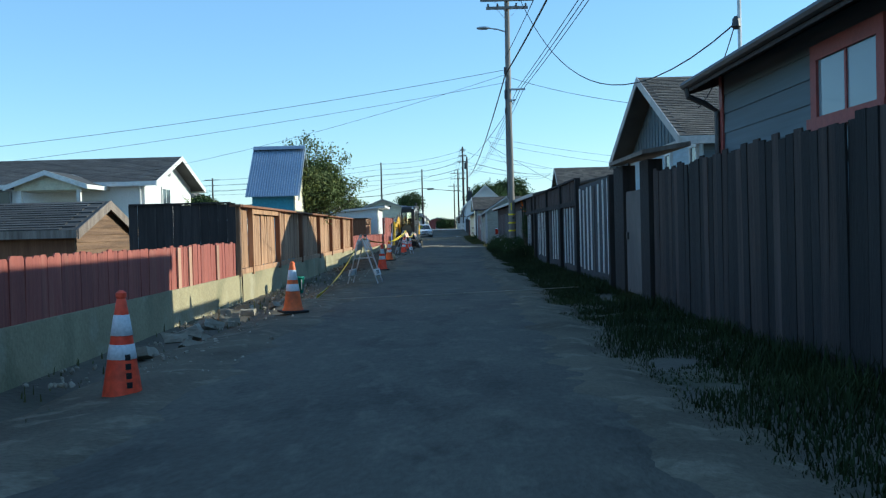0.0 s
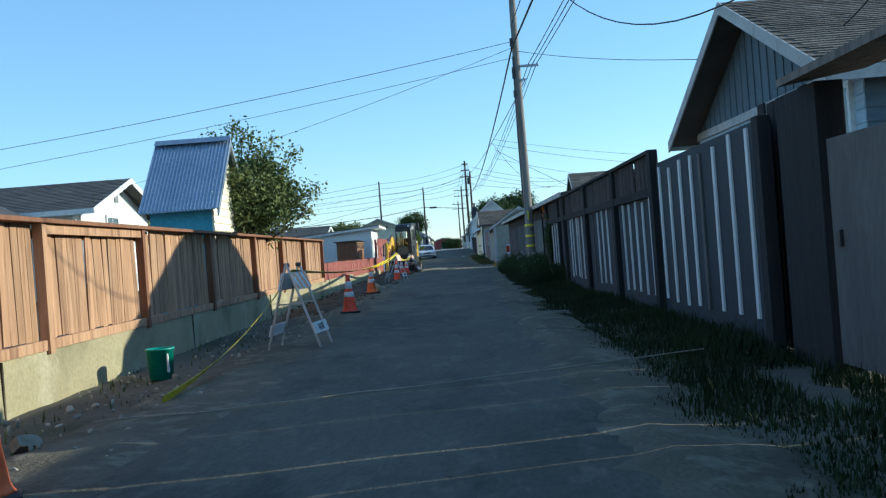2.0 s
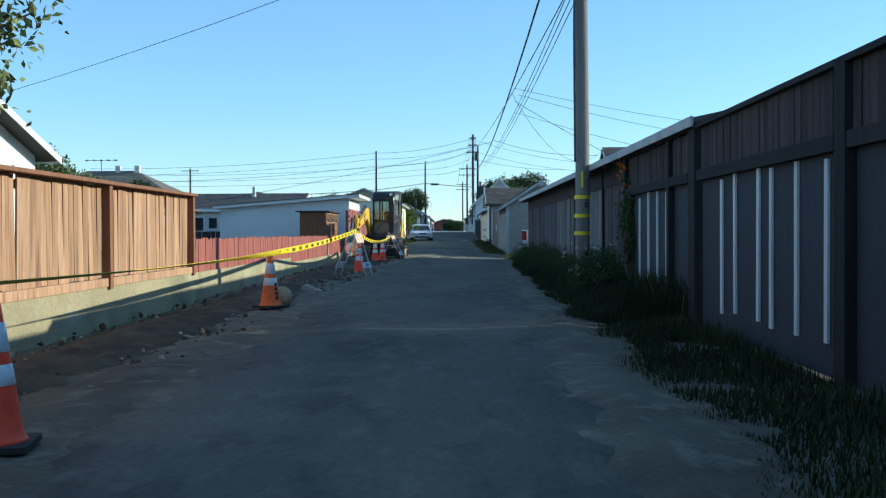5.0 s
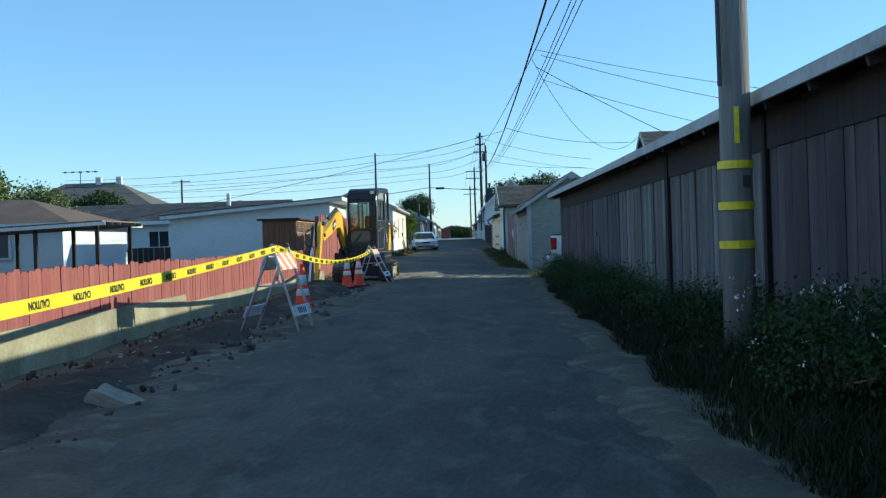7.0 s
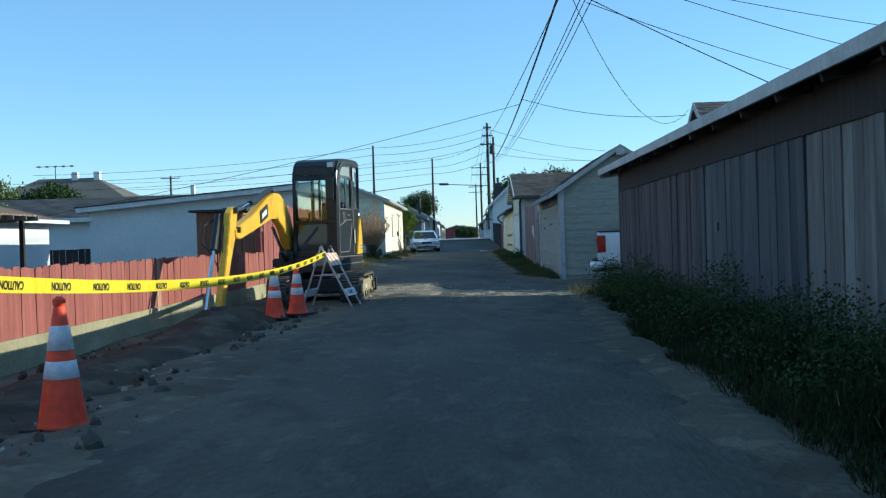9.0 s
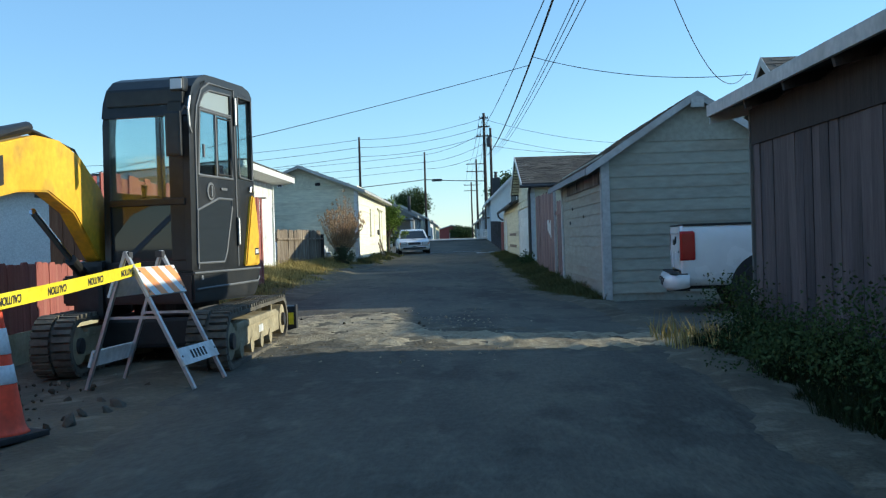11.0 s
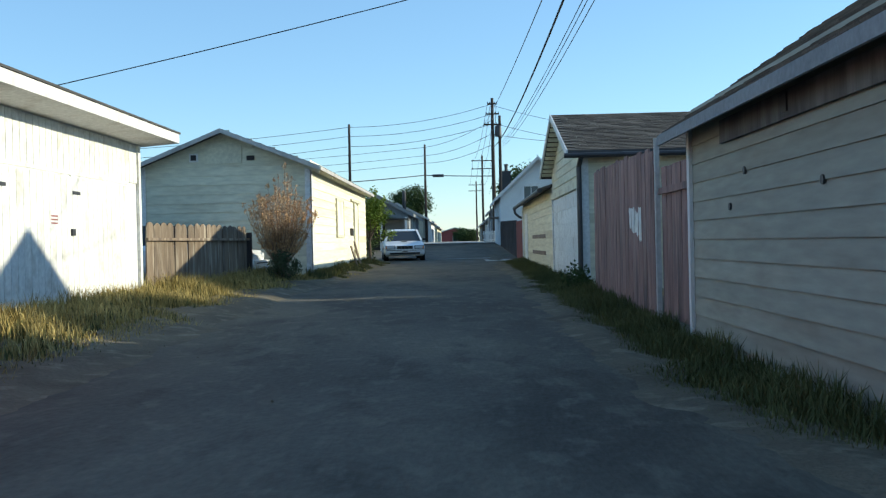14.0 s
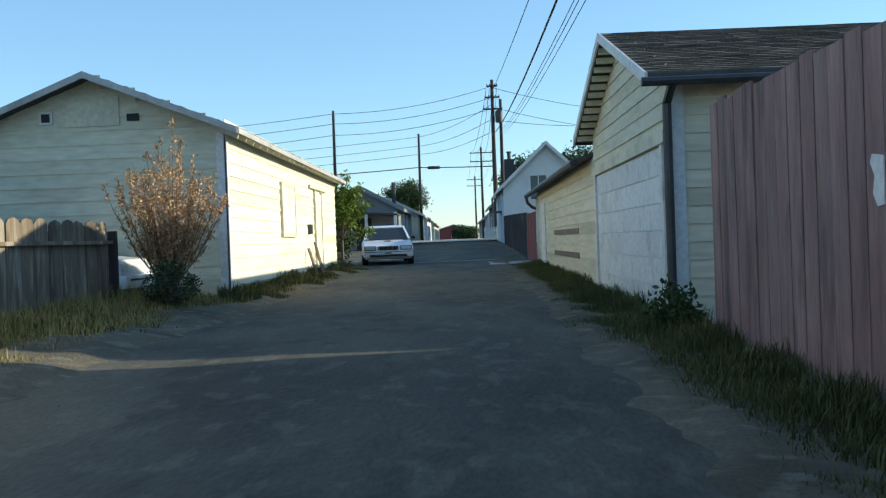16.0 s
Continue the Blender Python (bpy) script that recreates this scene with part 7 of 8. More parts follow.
    seal("pane_seal", [(0.25, 2.45), (0.27, 2.5), (0.36, 2.59), (0.48, 2.635), (0.96, 2.65), (0.96, 2.45), (0.25, 2.45)], 0.009, M["grey_line"], door, 0.002)
    up("fixed_pane", boxed(-0.022, -0.016, 0.2, 0.6, 1.84, 2.44), M["cab_glass"], door)
    up("sliding_pane", boxed(-0.012, -0.006, 0.58, 0.96, 1.84, 2.42), M["cab_glass"], door)
    seal("slide_frame", [(0.19, 1.83), (0.96, 1.83), (0.96, 2.43), (0.25, 2.43), (0.19, 1.83)], 0.016, M["grey_line"], door, 0.0)
    seal("slide_frame", [(0.6, 1.83), (0.6, 2.43)], 0.013, M["grey_line"], door, 0.0)
    seal("gasket", [(0.63, 1.86), (0.93, 1.86), (0.93, 2.4), (0.63, 2.4), (0.63, 1.86)], 0.014, M["rubber"], door, 0.0)
    up("latch", boxed(-0.004, 0.012, 0.3, 0.33, 2.0, 2.12, 0.004), M["grey_line"], door)
    side("lower_pane", [(0.11, 1.04), (0.68, 1.04), (0.74, 1.12), (0.9, 1.55), (0.9, 1.62), (0.6, 1.62), (0.14, 1.5)], 0.0041, 0.008, M["car_glass"], door)
    seal("pane_seal", [(0.11, 1.03), (0.68, 1.03), (0.75, 1.12), (0.91, 1.55), (0.91, 1.63), (0.6, 1.63), (0.13, 1.51), (0.11, 1.03)], 0.012, M["grey_line"], door, 0.009)
    bm = bmesh.new()
    tube(bm, [(0.0, 0.43, 1.69), (0.014, 0.43, 1.69)], 0.085, 20)
    ring = up("handle_ring", bm, M["grey_line"], door)
    bm = bmesh.new()
    tube(bm, [(0.0145, 0.44, 1.69), (0.018, 0.44, 1.69)], 0.062, 18)
    up("handle", bm, M["dark_in"], ring)
    up("handle_grip", boxed(0.0181, 0.028, 0.41, 0.44, 1.64, 1.74, 0.004), M["grey_line"], ring)
    up("lock", boxed(0.004, 0.016, 0.66, 0.8, 1.71, 1.735, 0.004), M["grey_line"], door)
    for z in (1.32, 2.5):
        hinge = up("hinge", boxed(-0.01, 0.022, 1.02, 1.09, z - 0.14, z + 0.14, 0.006), M["black"], door)
        seal("pin", [(1.03, z - 0.13), (1.03, z + 0.13)], 0.014, M["galv"], hinge, 0.026)
    up("corner_panel", boxed(-0.05, 0.0, 1.12, 1.52, 0.97, 1.84, 0.008), M["black"], cab)
    up("corner_window", boxed(-0.02, -0.012, 1.13, 1.49, 1.84, 2.68), M["cab_glass"], cab)
    seal("window_seal", [(1.14, 1.86), (1.47, 1.84), (1.49, 2.66), (1.14, 2.66), (1.14, 1.86)], 0.012, M["grey_line"], cab, 0.004)
    seal("grab_handle", [(1.36, 1.72), (1.38, 1.77), (1.42, 1.77), (1.45, 1.72)], 0.012, M["galv"], cab, 0.02)
    lamp = up("work_lamp", boxed(-0.16, -0.03, 0.0, 0.12, 2.57, 2.70, 0.025), M["black"], cab)
    up("lens", boxed(-0.15, -0.04, -0.006, 0.001, 2.59, 2.68), M["lamp_clear"], lamp)
    mirror = up("mirror", boxed(-0.16, -0.01, -0.12, -0.08, 1.98, 2.38, 0.025), M["black"], cab)
    bm = bmesh.new()
    tube(bm, [(-0.02, -0.1, 2.36), (0.0, -0.06, 2.42), (0.0, 0.05, 2.4)], 0.012, 6)
    up("mirror_arm", bm, M["black"], mirror)
    seal("grab_rail", [(0.04, 2.2), (0.0, 2.25), (-0.02, 2.4), (0.02, 2.52)], 0.012, M["galv"], cab, 0.02)
    seal("wiper", [(0.0, 1.6), (-0.01, 2.3)], 0.008, M["rubber"], cab, -0.26)
    seat = up("seat", boxed(-0.65, -0.2, 0.75, 1.15, 1.2, 1.38, 0.05), M["dark_in"], cab)
    up("seat_back", boxed(-0.65, -0.2, 1.1, 1.25, 1.35, 2.0, 0.06), M["dark_in"], seat)
    for x in (-0.7, -0.14):
        bm = bmesh.new()
        tube(bm, [(x, 0.6, 1.2), (x, 0.5, 1.62), (x + 0.02, 0.48, 1.78)], [0.03, 0.015, 0.035], 8)
        up("lever", bm, M["dark_in"], cab)

    # boom: foot bracket, gooseneck, stick, bucket, rams
    bx = lambda y: -2.72 - 0.026 * (63.5 - y)
    br = part("swing_bracket", boxed(-2.86, -2.58, 62.95, 63.75, g + 0.42, g + 0.95, 0.05), M["black"], e)

    def arm(name, outline, half, label):
        """A plate-sided member cut from a side outline of (y, z), leaning with the boom's line."""
        bm = prism(bmesh.new(), outline, "x", -half, half)
        for v in bm.verts:
            v.co.x += bx(v.co.y)
        bmesh.ops.bevel(bm, geom=bm.edges[:], offset=0.012, segments=2, affect="EDGES")
        return part(name, bm, M["yellow"], e, label)

    boom = arm("boom", [(63.72, 1.0), (63.62, 1.3), (63.2, 1.74), (62.75, 2.0), (62.35, 2.1), (61.9, 2.1), (61.3, 1.98), (60.3, 1.68), (59.45, 1.5), (59.2, 1.45), (59.2, 1.33), (59.45, 1.3), (60.5, 1.46), (61.6, 1.64), (62.1, 1.66), (62.6, 1.5), (63.1, 1.1), (63.45, 0.95)], 0.07, "yellow gooseneck boom")
    plate = part("name_plate", prism(bmesh.new(), [(60.75, 1.55), (61.35, 1.68), (61.35, 1.9), (60.75, 1.76)], "x", bx(61) + 0.073, bx(61) + 0.079), M["ink"], boom, "black name plate without letters")
    part("name_bar", prism(bmesh.new(), [(60.86, 1.63), (61.24, 1.72), (61.24, 1.81), (60.86, 1.71)], "x", bx(61) + 0.0791, bx(61) + 0.082), M["board_white"], plate)
    stick = arm("stick", [(59.42, 1.72), (59.2, 1.78), (59.02, 1.68), (58.85, 1.25), (58.45, 0.5), (58.36, 0.28), (58.46, 0.24), (58.6, 0.46), (58.98, 1.0), (59.25, 1.32)], 0.05, "yellow dipper stick")
    for y, z in ((59.32, 1.44), (59.2, 1.72), (58.42, 0.34)):
        bm = bmesh.new()
        tube(bm, [(bx(y) - 0.11, y, z), (bx(y) + 0.11, y, z)], 0.045, 12)
        part("pin", bm, M["dark_metal"], stick)
    for a, b, c, nm, off in (((61.9, 2.16), (60.4, 1.86), (59.3, 1.68), "stick_ram", 0.0), ((59.05, 1.66), (58.75, 1.15), (58.2, 0.25), "bucket_ram", -0.14), ((63.2, 0.8), (62.6, 1.1), (61.9, 1.5), "boom_ram", 0.02)):
        bm = bmesh.new()
        tube(bm, [(bx(a[0]) + off, *a), (bx(b[0]) + off, *b)], 0.05, 12)
        ram = part(nm, bm, M["black"], e)
        bm = bmesh.new()
        tube(bm, [(bx(b[0]) + off, *b), (bx(c[0]) + off, *c)], 0.028, 10)
        part("rod", bm, M["chrome"], ram, "bright chrome rod")
    for k in range(3):
        bm = bmesh.new()
        o = 0.04 - 0.035 * k
        tube(bm, [(bx(63.4) + o, 63.4, 1.55), (bx(62.7) + o, 62.7, 2.05), (bx(61.8) + o, 61.8, 2.15), (bx(60.6) + o, 60.6, 1.86 + 0.02 * k), (bx(59.6) + o, 59.6, 1.74 + 0.02 * k), (bx(59.1) + o - 0.08, 59.05, 1.66), (bx(58.9) + o - 0.08, 58.85, 1.3), (bx(58.8) + o - 0.06, 58.75, 1.0 - 0.08 * k)], 0.011, 6)
        part("hose", bm, M["rubber"], boom)
    bm = bmesh.new()
    tube(bm, [(bx(59) - 0.18, 59.1, 1.62), (bx(59) - 0.3, 58.85, 1.5), (bx(59) - 0.3, 58.75, 1.25), (bx(59) - 0.16, 58.7, 1.1)], 0.016, 6)
    part("hose", bm, M["rubber"], stick)
    bm = bmesh.new()
    prism(bm, [(58.2, 0.3), (58.5, 0.28), (58.65, 0.17), (58.55, -0.04), (58.25, -0.08), (58.07, 0.0), (58.25, 0.04), (58.45, 0.12), (58.45, 0.26)], "x", -3.06, -2.66)
    bk = part("bucket", bm, M["muddy"], e)
    for k in range(4):
        part("tooth", boxed(-3.05 + k * 0.11, -2.99 + k * 0.11, 57.95, 58.09, -0.03, 0.02), M["muddy"], bk)
    return e


excavator()


# ---- vehicles ----
def loft(sections):
    """Skin through closed sections of equal point count."""
    bm = bmesh.new()
    rings = [[bm.verts.new(p) for p in s] for s in sections]
    for a, b in zip(rings, rings[1:]):
        k = len(a)
        for i in range(k):
            bm.faces.new((a[i], a[(i + 1) % k], b[(i + 1) % k], b[i]))
    bm.faces.new(rings[0][::-1]), bm.faces.new(rings[-1])
    bmesh.ops.recalc_face_normals(bm, faces=bm.faces[:])
    return bm


def wheel(parent, x, y, z, r, w):
    out = 1 if x > 0 else -1
    bm = bmesh.new()
    prof = [(r * 0.62, -w / 2), (r * 0.93, -w / 2), (r, -w * 0.36), (r, w * 0.36), (r * 0.93, w / 2), (r * 0.62, w / 2)]
    lathe(bm, prof, 28)
    bmesh.ops.transform(bm, matrix=pose(x, y, z, 0, 90, 0), verts=bm.verts[:])
    wh = part("wheel", bm, M["rubber"], parent)
    bm = bmesh.new()
    lathe(bm, [(r * 0.64, -0.02), (r * 0.6, 0.03), (r * 0.3, 0.015), (r * 0.12, 0.04)], 24)
    bmesh.ops.transform(bm, matrix=pose(x + out * (w / 2 - 0.02), y, z, 0, 90 * out, 0), verts=bm.verts[:])
    part("rim", bm, M["galv"], wh)
    for k in range(5):
        a = 2 * math.pi * k / 5
        bm = bmesh.new()
        beam(bm, (x + out * (w / 2 + 0.012), y, z), (x + out * (w / 2 + 0.006), y + math.cos(a) * r * 0.6, z + math.sin(a) * r * 0.6), 0.05, 0.03, (1, 0, 0))
        part("spoke", bm, M["galv"], wh)
    return wh


def sedan():
    c = thing("car", 0, 0, 0, "white four-door sedan parked at the alley side", "car")
    half = lambda w, zb, zm, zt: [(-w * 0.9, zb), (w * 0.9, zb), (w, zb + 0.12), (w, zm), (w * 0.93, zt), (w * 0.5, zt + 0.025), (-w * 0.5, zt + 0.025), (-w * 0.93, zt), (-w, zm), (-w, zb + 0.12)]
    sec = []
    for y, w, zb, zm, zt in ((0.0, 0.72, 0.28, 0.45, 0.56), (0.06, 0.80, 0.22, 0.52, 0.64), (0.3, 0.85, 0.2, 0.6, 0.72), (1.2, 0.86, 0.2, 0.7, 0.86), (1.5, 0.86, 0.2, 0.76, 0.9), (3.5, 0.86, 0.2, 0.78, 0.92), (4.2, 0.84, 0.22, 0.76, 0.93), (4.42, 0.8, 0.28, 0.7, 0.86), (4.48, 0.72, 0.32, 0.6, 0.74)):
        sec.append([(x, y, z) for x, z in half(w, zb, zm, zt)])
    part("body", loft(sec), M["car_white"], c, smooth=False)
    cab = []
    for y, w0, w1, zt in ((1.18, 0.74, 0.70, 0.9), (1.95, 0.74, 0.58, 1.36), (2.6, 0.74, 0.58, 1.405), (3.1, 0.74, 0.57, 1.36), (3.85, 0.70, 0.62, 0.93)):
        cab.append([(-w0, y, 0.88), (w0, y, 0.88), (w1, y, zt), (-w1, y, zt)])
    part("glasshouse", loft(cab), M["car_glass"], c, "dark tinted glass")
    roof = []
    for y, w1, zt in ((1.88, 0.56, 1.345), (2.0, 0.6, 1.385), (2.6, 0.6, 1.425), (3.05, 0.59, 1.39), (3.2, 0.56, 1.33)):
        roof.append([(-w1, y, zt - 0.03), (w1, y, zt - 0.03), (w1 * 0.9, y, zt), (-w1 * 0.9, y, zt)])
    part("roof", loft(roof), M["car_white"], c)
    for sx in (-1, 1):
        for a, b in (((0.755, 1.15, 0.9), (0.6, 1.95, 1.375)), ((0.72, 3.9, 0.92), (0.6, 3.12, 1.365)), ((0.75, 2.62, 0.9), (0.605, 2.6, 1.4))):
            bm = bmesh.new()
            beam(bm, (sx * a[0], a[1], a[2]), (sx * b[0], b[1], b[2]), 0.07, 0.05)
            part("pillar", bm, M["car_white"], c)
        part("headlight_bezel", boxed(sx * 0.60 - 0.2, sx * 0.60 + 0.2, -0.02, 0.2, 0.515, 0.675, 0.025), M["grey_line"], c, "grey headlight surround")
        hl = part("headlight", boxed(sx * 0.60 - 0.17, sx * 0.60 + 0.17, -0.03, 0.16, 0.54, 0.655, 0.03), M["lamp_clear"], c, "clear headlight")
        part("indicator", boxed(sx * 0.77 - 0.03, sx * 0.77 + 0.03, -0.034, 0.12, 0.545, 0.64, 0.008), M["stripe_orange"], hl)
        part("mirror", boxed(sx * 0.91 - 0.08, sx * 0.91 + 0.08, 1.42, 1.52, 0.9, 1.0, 0.03), M["black"], c)
        part("door_line", boxed(sx * 0.862 - 0.002, sx * 0.862 + 0.002, 2.6, 2.615, 0.3, 0.88), M["ink"], c)
        for y in (0.82, 3.6):
            wheel(c, sx * 0.76, y, 0.3, 0.3, 0.2)
            bm = bmesh.new()
            lathe(bm, [(0.36, -0.01), (0.36, 0.012)], 24)
            bmesh.ops.transform(bm, matrix=pose(sx * 0.852, y, 0.32, 0, 90, 0), verts=bm.verts[:])
            part("wheel_arch", bm, M["dark_in"], c)
    gr = part("grille", boxed(-0.33, 0.33, -0.02, 0.06, 0.52, 0.66, 0.015), M["ink"], c)
    for k in range(5):
        part("grille_bar", boxed(-0.3 + k * 0.145, -0.285 + k * 0.145, -0.028, -0.018, 0.53, 0.65), M["chrome"], gr)
    part("bumper", boxed(-0.8, 0.8, -0.07, 0.12, 0.28, 0.48, 0.04), M["car_white"], c)
    part("bumper_slot", boxed(-0.62, 0.62, -0.078, -0.06, 0.29, 0.37, 0.006), M["ink"], c)
    part("bumper_strip", boxed(-0.76, 0.76, -0.078, -0.06, 0.455, 0.475), M["black"], c)
    pl = part("number_plate", boxed(-0.15, 0.15, -0.085, -0.072, 0.38, 0.46), M["board_white"], c)
    part("plate_bar", boxed(-0.11, 0.11, -0.089, -0.0855, 0.4, 0.44), M["ink"], pl)
    part("bonnet_vent", boxed(-0.12, 0.12, 0.8, 0.86, 0.83, 0.86), M["ink"], c)
    c.matrix_basis = pose(-1.98, 111.05, gz(-2, 112) + 0.05, 0, 0, 6) @ Matrix.Diagonal((1.06, 1, 1, 1))


def pickup():
    c = thing("pickup_truck", 0, 0, 0, "white pickup truck parked tail-out beside the tan garage", "pickup truck")
    w, L = 0.95, 5.4
    bed = part("bed", boxed(-w, w, 0.08, 2.1, 0.62, 0.74, 0.02), M["car_white"], c)
    for sx in (-1, 1):
        x0, x1 = sorted((sx * w, sx * (w - 0.09)))
        skin = [(0.90, 0.46), (0.945, 0.56), (0.965, 0.72), (0.972, 0.9), (0.968, 1.06), (0.955, 1.2), (0.93, 1.25), (0.90, 1.265), (0.86, 1.26), (0.86, 0.46)]
        secs = []
        for y, k in ((0.02, 0.955), (0.05, 0.985), (0.12, 1.0), (0.7, 1.0), (1.4, 1.003), (2.16, 1.0)):
            secs.append([(sx * x * k, y, z) for x, z in skin])
        side = part("bed_side", loft(secs), M["car_white"], c, smooth=True)
        part("bed_rail", boxed(sx * 0.9 - 0.05, sx * 0.9 + 0.05, 0.05, 2.15, 1.262, 1.29, 0.012), M["rubber"], side)
        bm = bmesh.new()
        ring = lambda z, g: [(sx * (0.83 + g), 0.012, z), (sx * (0.955 - g), 0.005, z), (sx * (0.985 - g), 0.03, z), (sx * (0.986 - g), 0.20 - g, z), (sx * (0.83 + g), 0.20 - g, z)]
        bm.free()
        lp = part("tail_lamp", loft([ring(0.80, 0.02), ring(0.82, 0.0), ring(1.16, 0.0), ring(1.19, 0.02)]), M["lamp_red"], c, "dark red tail lamp wrapping the corner")
        part("tail_lens", boxed(sx * 0.89 - 0.05, sx * 0.89 + 0.05, -0.002, 0.007, 0.84, 0.92, 0.002), M["lamp_clear"], lp)
        bm = bmesh.new()
        lathe(bm, [(0.47, -0.012), (0.47, 0.012)], 26)
        bmesh.ops.transform(bm, matrix=pose(sx * 0.965, 1.12, 0.42, 0, 90, 0), verts=bm.verts[:])
        part("wheel_arch", bm, M["dark_in"], c)
        wheel(c, sx * 0.87, 1.12, 0.4, 0.39, 0.26)
        wheel(c, sx * 0.82, 4.7, 0.4, 0.39, 0.26)
        part("arch_liner", boxed(sx * 0.6 - 0.15, sx * 0.6 + 0.15, 0.65, 1.6, 0.45, 0.9), M["dark_in"], c)
        part("door_handle", boxed(sx * (w + 0.005) - 0.02, sx * (w + 0.005) + 0.02, 2.5, 2.65, 1.0, 1.04), M["rubber"], c)
    tg = part("tailgate", loft([[(-0.82, y, z) for y, z in ((0.06, 0.66), (0.005, 0.67), (0.0, 0.9), (0.012, 1.14), (0.0, 1.17), (0.01, 1.255), (0.06, 1.265))], [(0.82, y, z) for y, z in ((0.06, 0.66), (0.005, 0.67), (0.0, 0.9), (0.012, 1.14), (0.0, 1.17), (0.01, 1.255), (0.06, 1.265))]]), M["car_white"], c)
    part("gate_handle", boxed(-0.1, 0.1, -0.015, 0.012, 1.0, 1.08, 0.008), M["ink"], tg)
    part("gate_cap", boxed(-0.83, 0.83, 0.0, 0.07, 1.266, 1.285, 0.006), M["rubber"], tg)
    part("badge", boxed(0.2, 0.29, -0.008, 0.006, 1.02, 1.12, 0.004), M["ink"], tg)
    part("lock", boxed(0.76, 0.79, -0.008, 0.006, 0.9, 0.93, 0.003), M["ink"], tg)
    secs = []
    for x in np.linspace(-1.0, 1.0, 13):
        d = 0.19 - 0.13 * abs(x) ** 5
        drop = 0.05 * abs(x) ** 3
        secs.append([(x * 0.99, 0.12, 0.40 + drop), (x * 0.99, -d + 0.06, 0.37 + drop), (x, -d + 0.01, 0.42 + drop), (x, -d, 0.52), (x, -d + 0.02, 0.585), (x, -d + 0.05, 0.61), (x * 0.98, 0.12, 0.61)])
    bp = part("bumper", loft(secs), M["car_white"], c, smooth=True)
    part("step_pad", boxed(-0.86, 0.86, -0.12, 0.0, 0.611, 0.63, 0.006), M["rubber"], bp, "dark rubber step pad")
    for sx in (-1, 1):
        part("corner_pad", boxed(sx * 0.78 - 0.2, sx * 0.78 + 0.2, -0.09, 0.1, 0.612, 0.628, 0.006), M["rubber"], bp)
        part("bumper_hole", boxed(sx * 0.42 - 0.035, sx * 0.42 + 0.035, -0.196, -0.17, 0.49, 0.55, 0.01), M["ink"], bp)
    part("plate_recess", boxed(-0.18, 0.18, -0.195, -0.18, 0.44, 0.56, 0.004), M["ink"], bp)
    sec = []
    for y, zt in ((2.2, 1.25), (3.9, 1.25), (4.1, 1.2), (5.3, 1.08), (5.45, 0.9)):
        sec.append([(-w, y, 0.42), (w, y, 0.42), (w, y, zt - 0.08), (w * 0.95, y, zt), (-w * 0.95, y, zt), (-w, y, zt - 0.08)])
    part("cab_body", loft(sec), M["car_white"], c)
    cab = []
    for y, w1, zt in ((2.22, 0.82, 1.24), (2.3, 0.74, 1.8), (3.3, 0.74, 1.82), (3.95, 0.84, 1.24)):
        cab.append([(-0.86, y, 1.22), (0.86, y, 1.22), (w1, y, zt), (-w1, y, zt)])
    part("glasshouse", loft(cab), M["car_glass"], c, "dark cab glass")
    part("roof", boxed(-0.74, 0.74, 2.28, 3.35, 1.79, 1.86, 0.03), M["car_white"], c)
    part("chassis", boxed(-0.6, 0.6, 0.1, 5.2, 0.4, 0.6), M["dark_in"], c)
    part("hitch", boxed(-0.05, 0.05, -0.12, 0.2, 0.34, 0.42), M["dark_metal"], c)
    c.matrix_basis = pose(3.68, 68.39, gz(3, 68) - 0.03, 0, 0, -98)


def parked_white_car():
    c = thing("car", 0, 0, 0, "old white car parked behind the grey picket fence", "car")
    sec = []
    for y, w, zb, zt in ((0.0, 0.78, 0.3, 0.62), (0.1, 0.86, 0.26, 0.74), (1.1, 0.88, 0.25, 0.86), (1.4, 0.88, 0.25, 0.92), (4.4, 0.85, 0.3, 0.9)):
        sec.append([(-w * 0.92, y, zb), (w * 0.92, y, zb), (w, y, zb + 0.15), (w, y, zt - 0.12), (w * 0.9, y, zt), (-w * 0.9, y, zt), (-w, y, zt - 0.12), (-w, y, zb + 0.15)])
    part("body", loft(sec), M["car_white"], c)
    cab = [[(-0.76, y, 0.9), (0.76, y, 0.9), (w1, y, zt), (-w1, y, zt)] for y, w1, zt in ((1.2, 0.74, 0.92), (1.9, 0.6, 1.38), (3.2, 0.6, 1.4), (3.9, 0.7, 0.92))]
    part("glasshouse", loft(cab), M["car_glass"], c)
    part("bumper", boxed(-0.88, 0.88, -0.12, 0.08, 0.3, 0.5, 0.05), M["car_white"], c)
    part("bumper_strip", boxed(-0.7, 0.7, -0.127, -0.115, 0.42, 0.45), M["ink"], c)
    for sx in (-1, 1):
        part("headlight", boxed(sx * 0.62 - 0.14, sx * 0.62 + 0.14, -0.01, 0.1, 0.55, 0.68, 0.03), M["lamp_clear"], c)
        for y in (0.85, 3.5):
            wheel(c, sx * 0.78, y, 0.31, 0.3, 0.2)
    c.matrix_basis = pose(-4.45, 91.55, 0.36, 0, 0, 90)


sedan()
pickup()
parked_white_car()


# ---- plants ----
nr = np.random.RandomState(11)


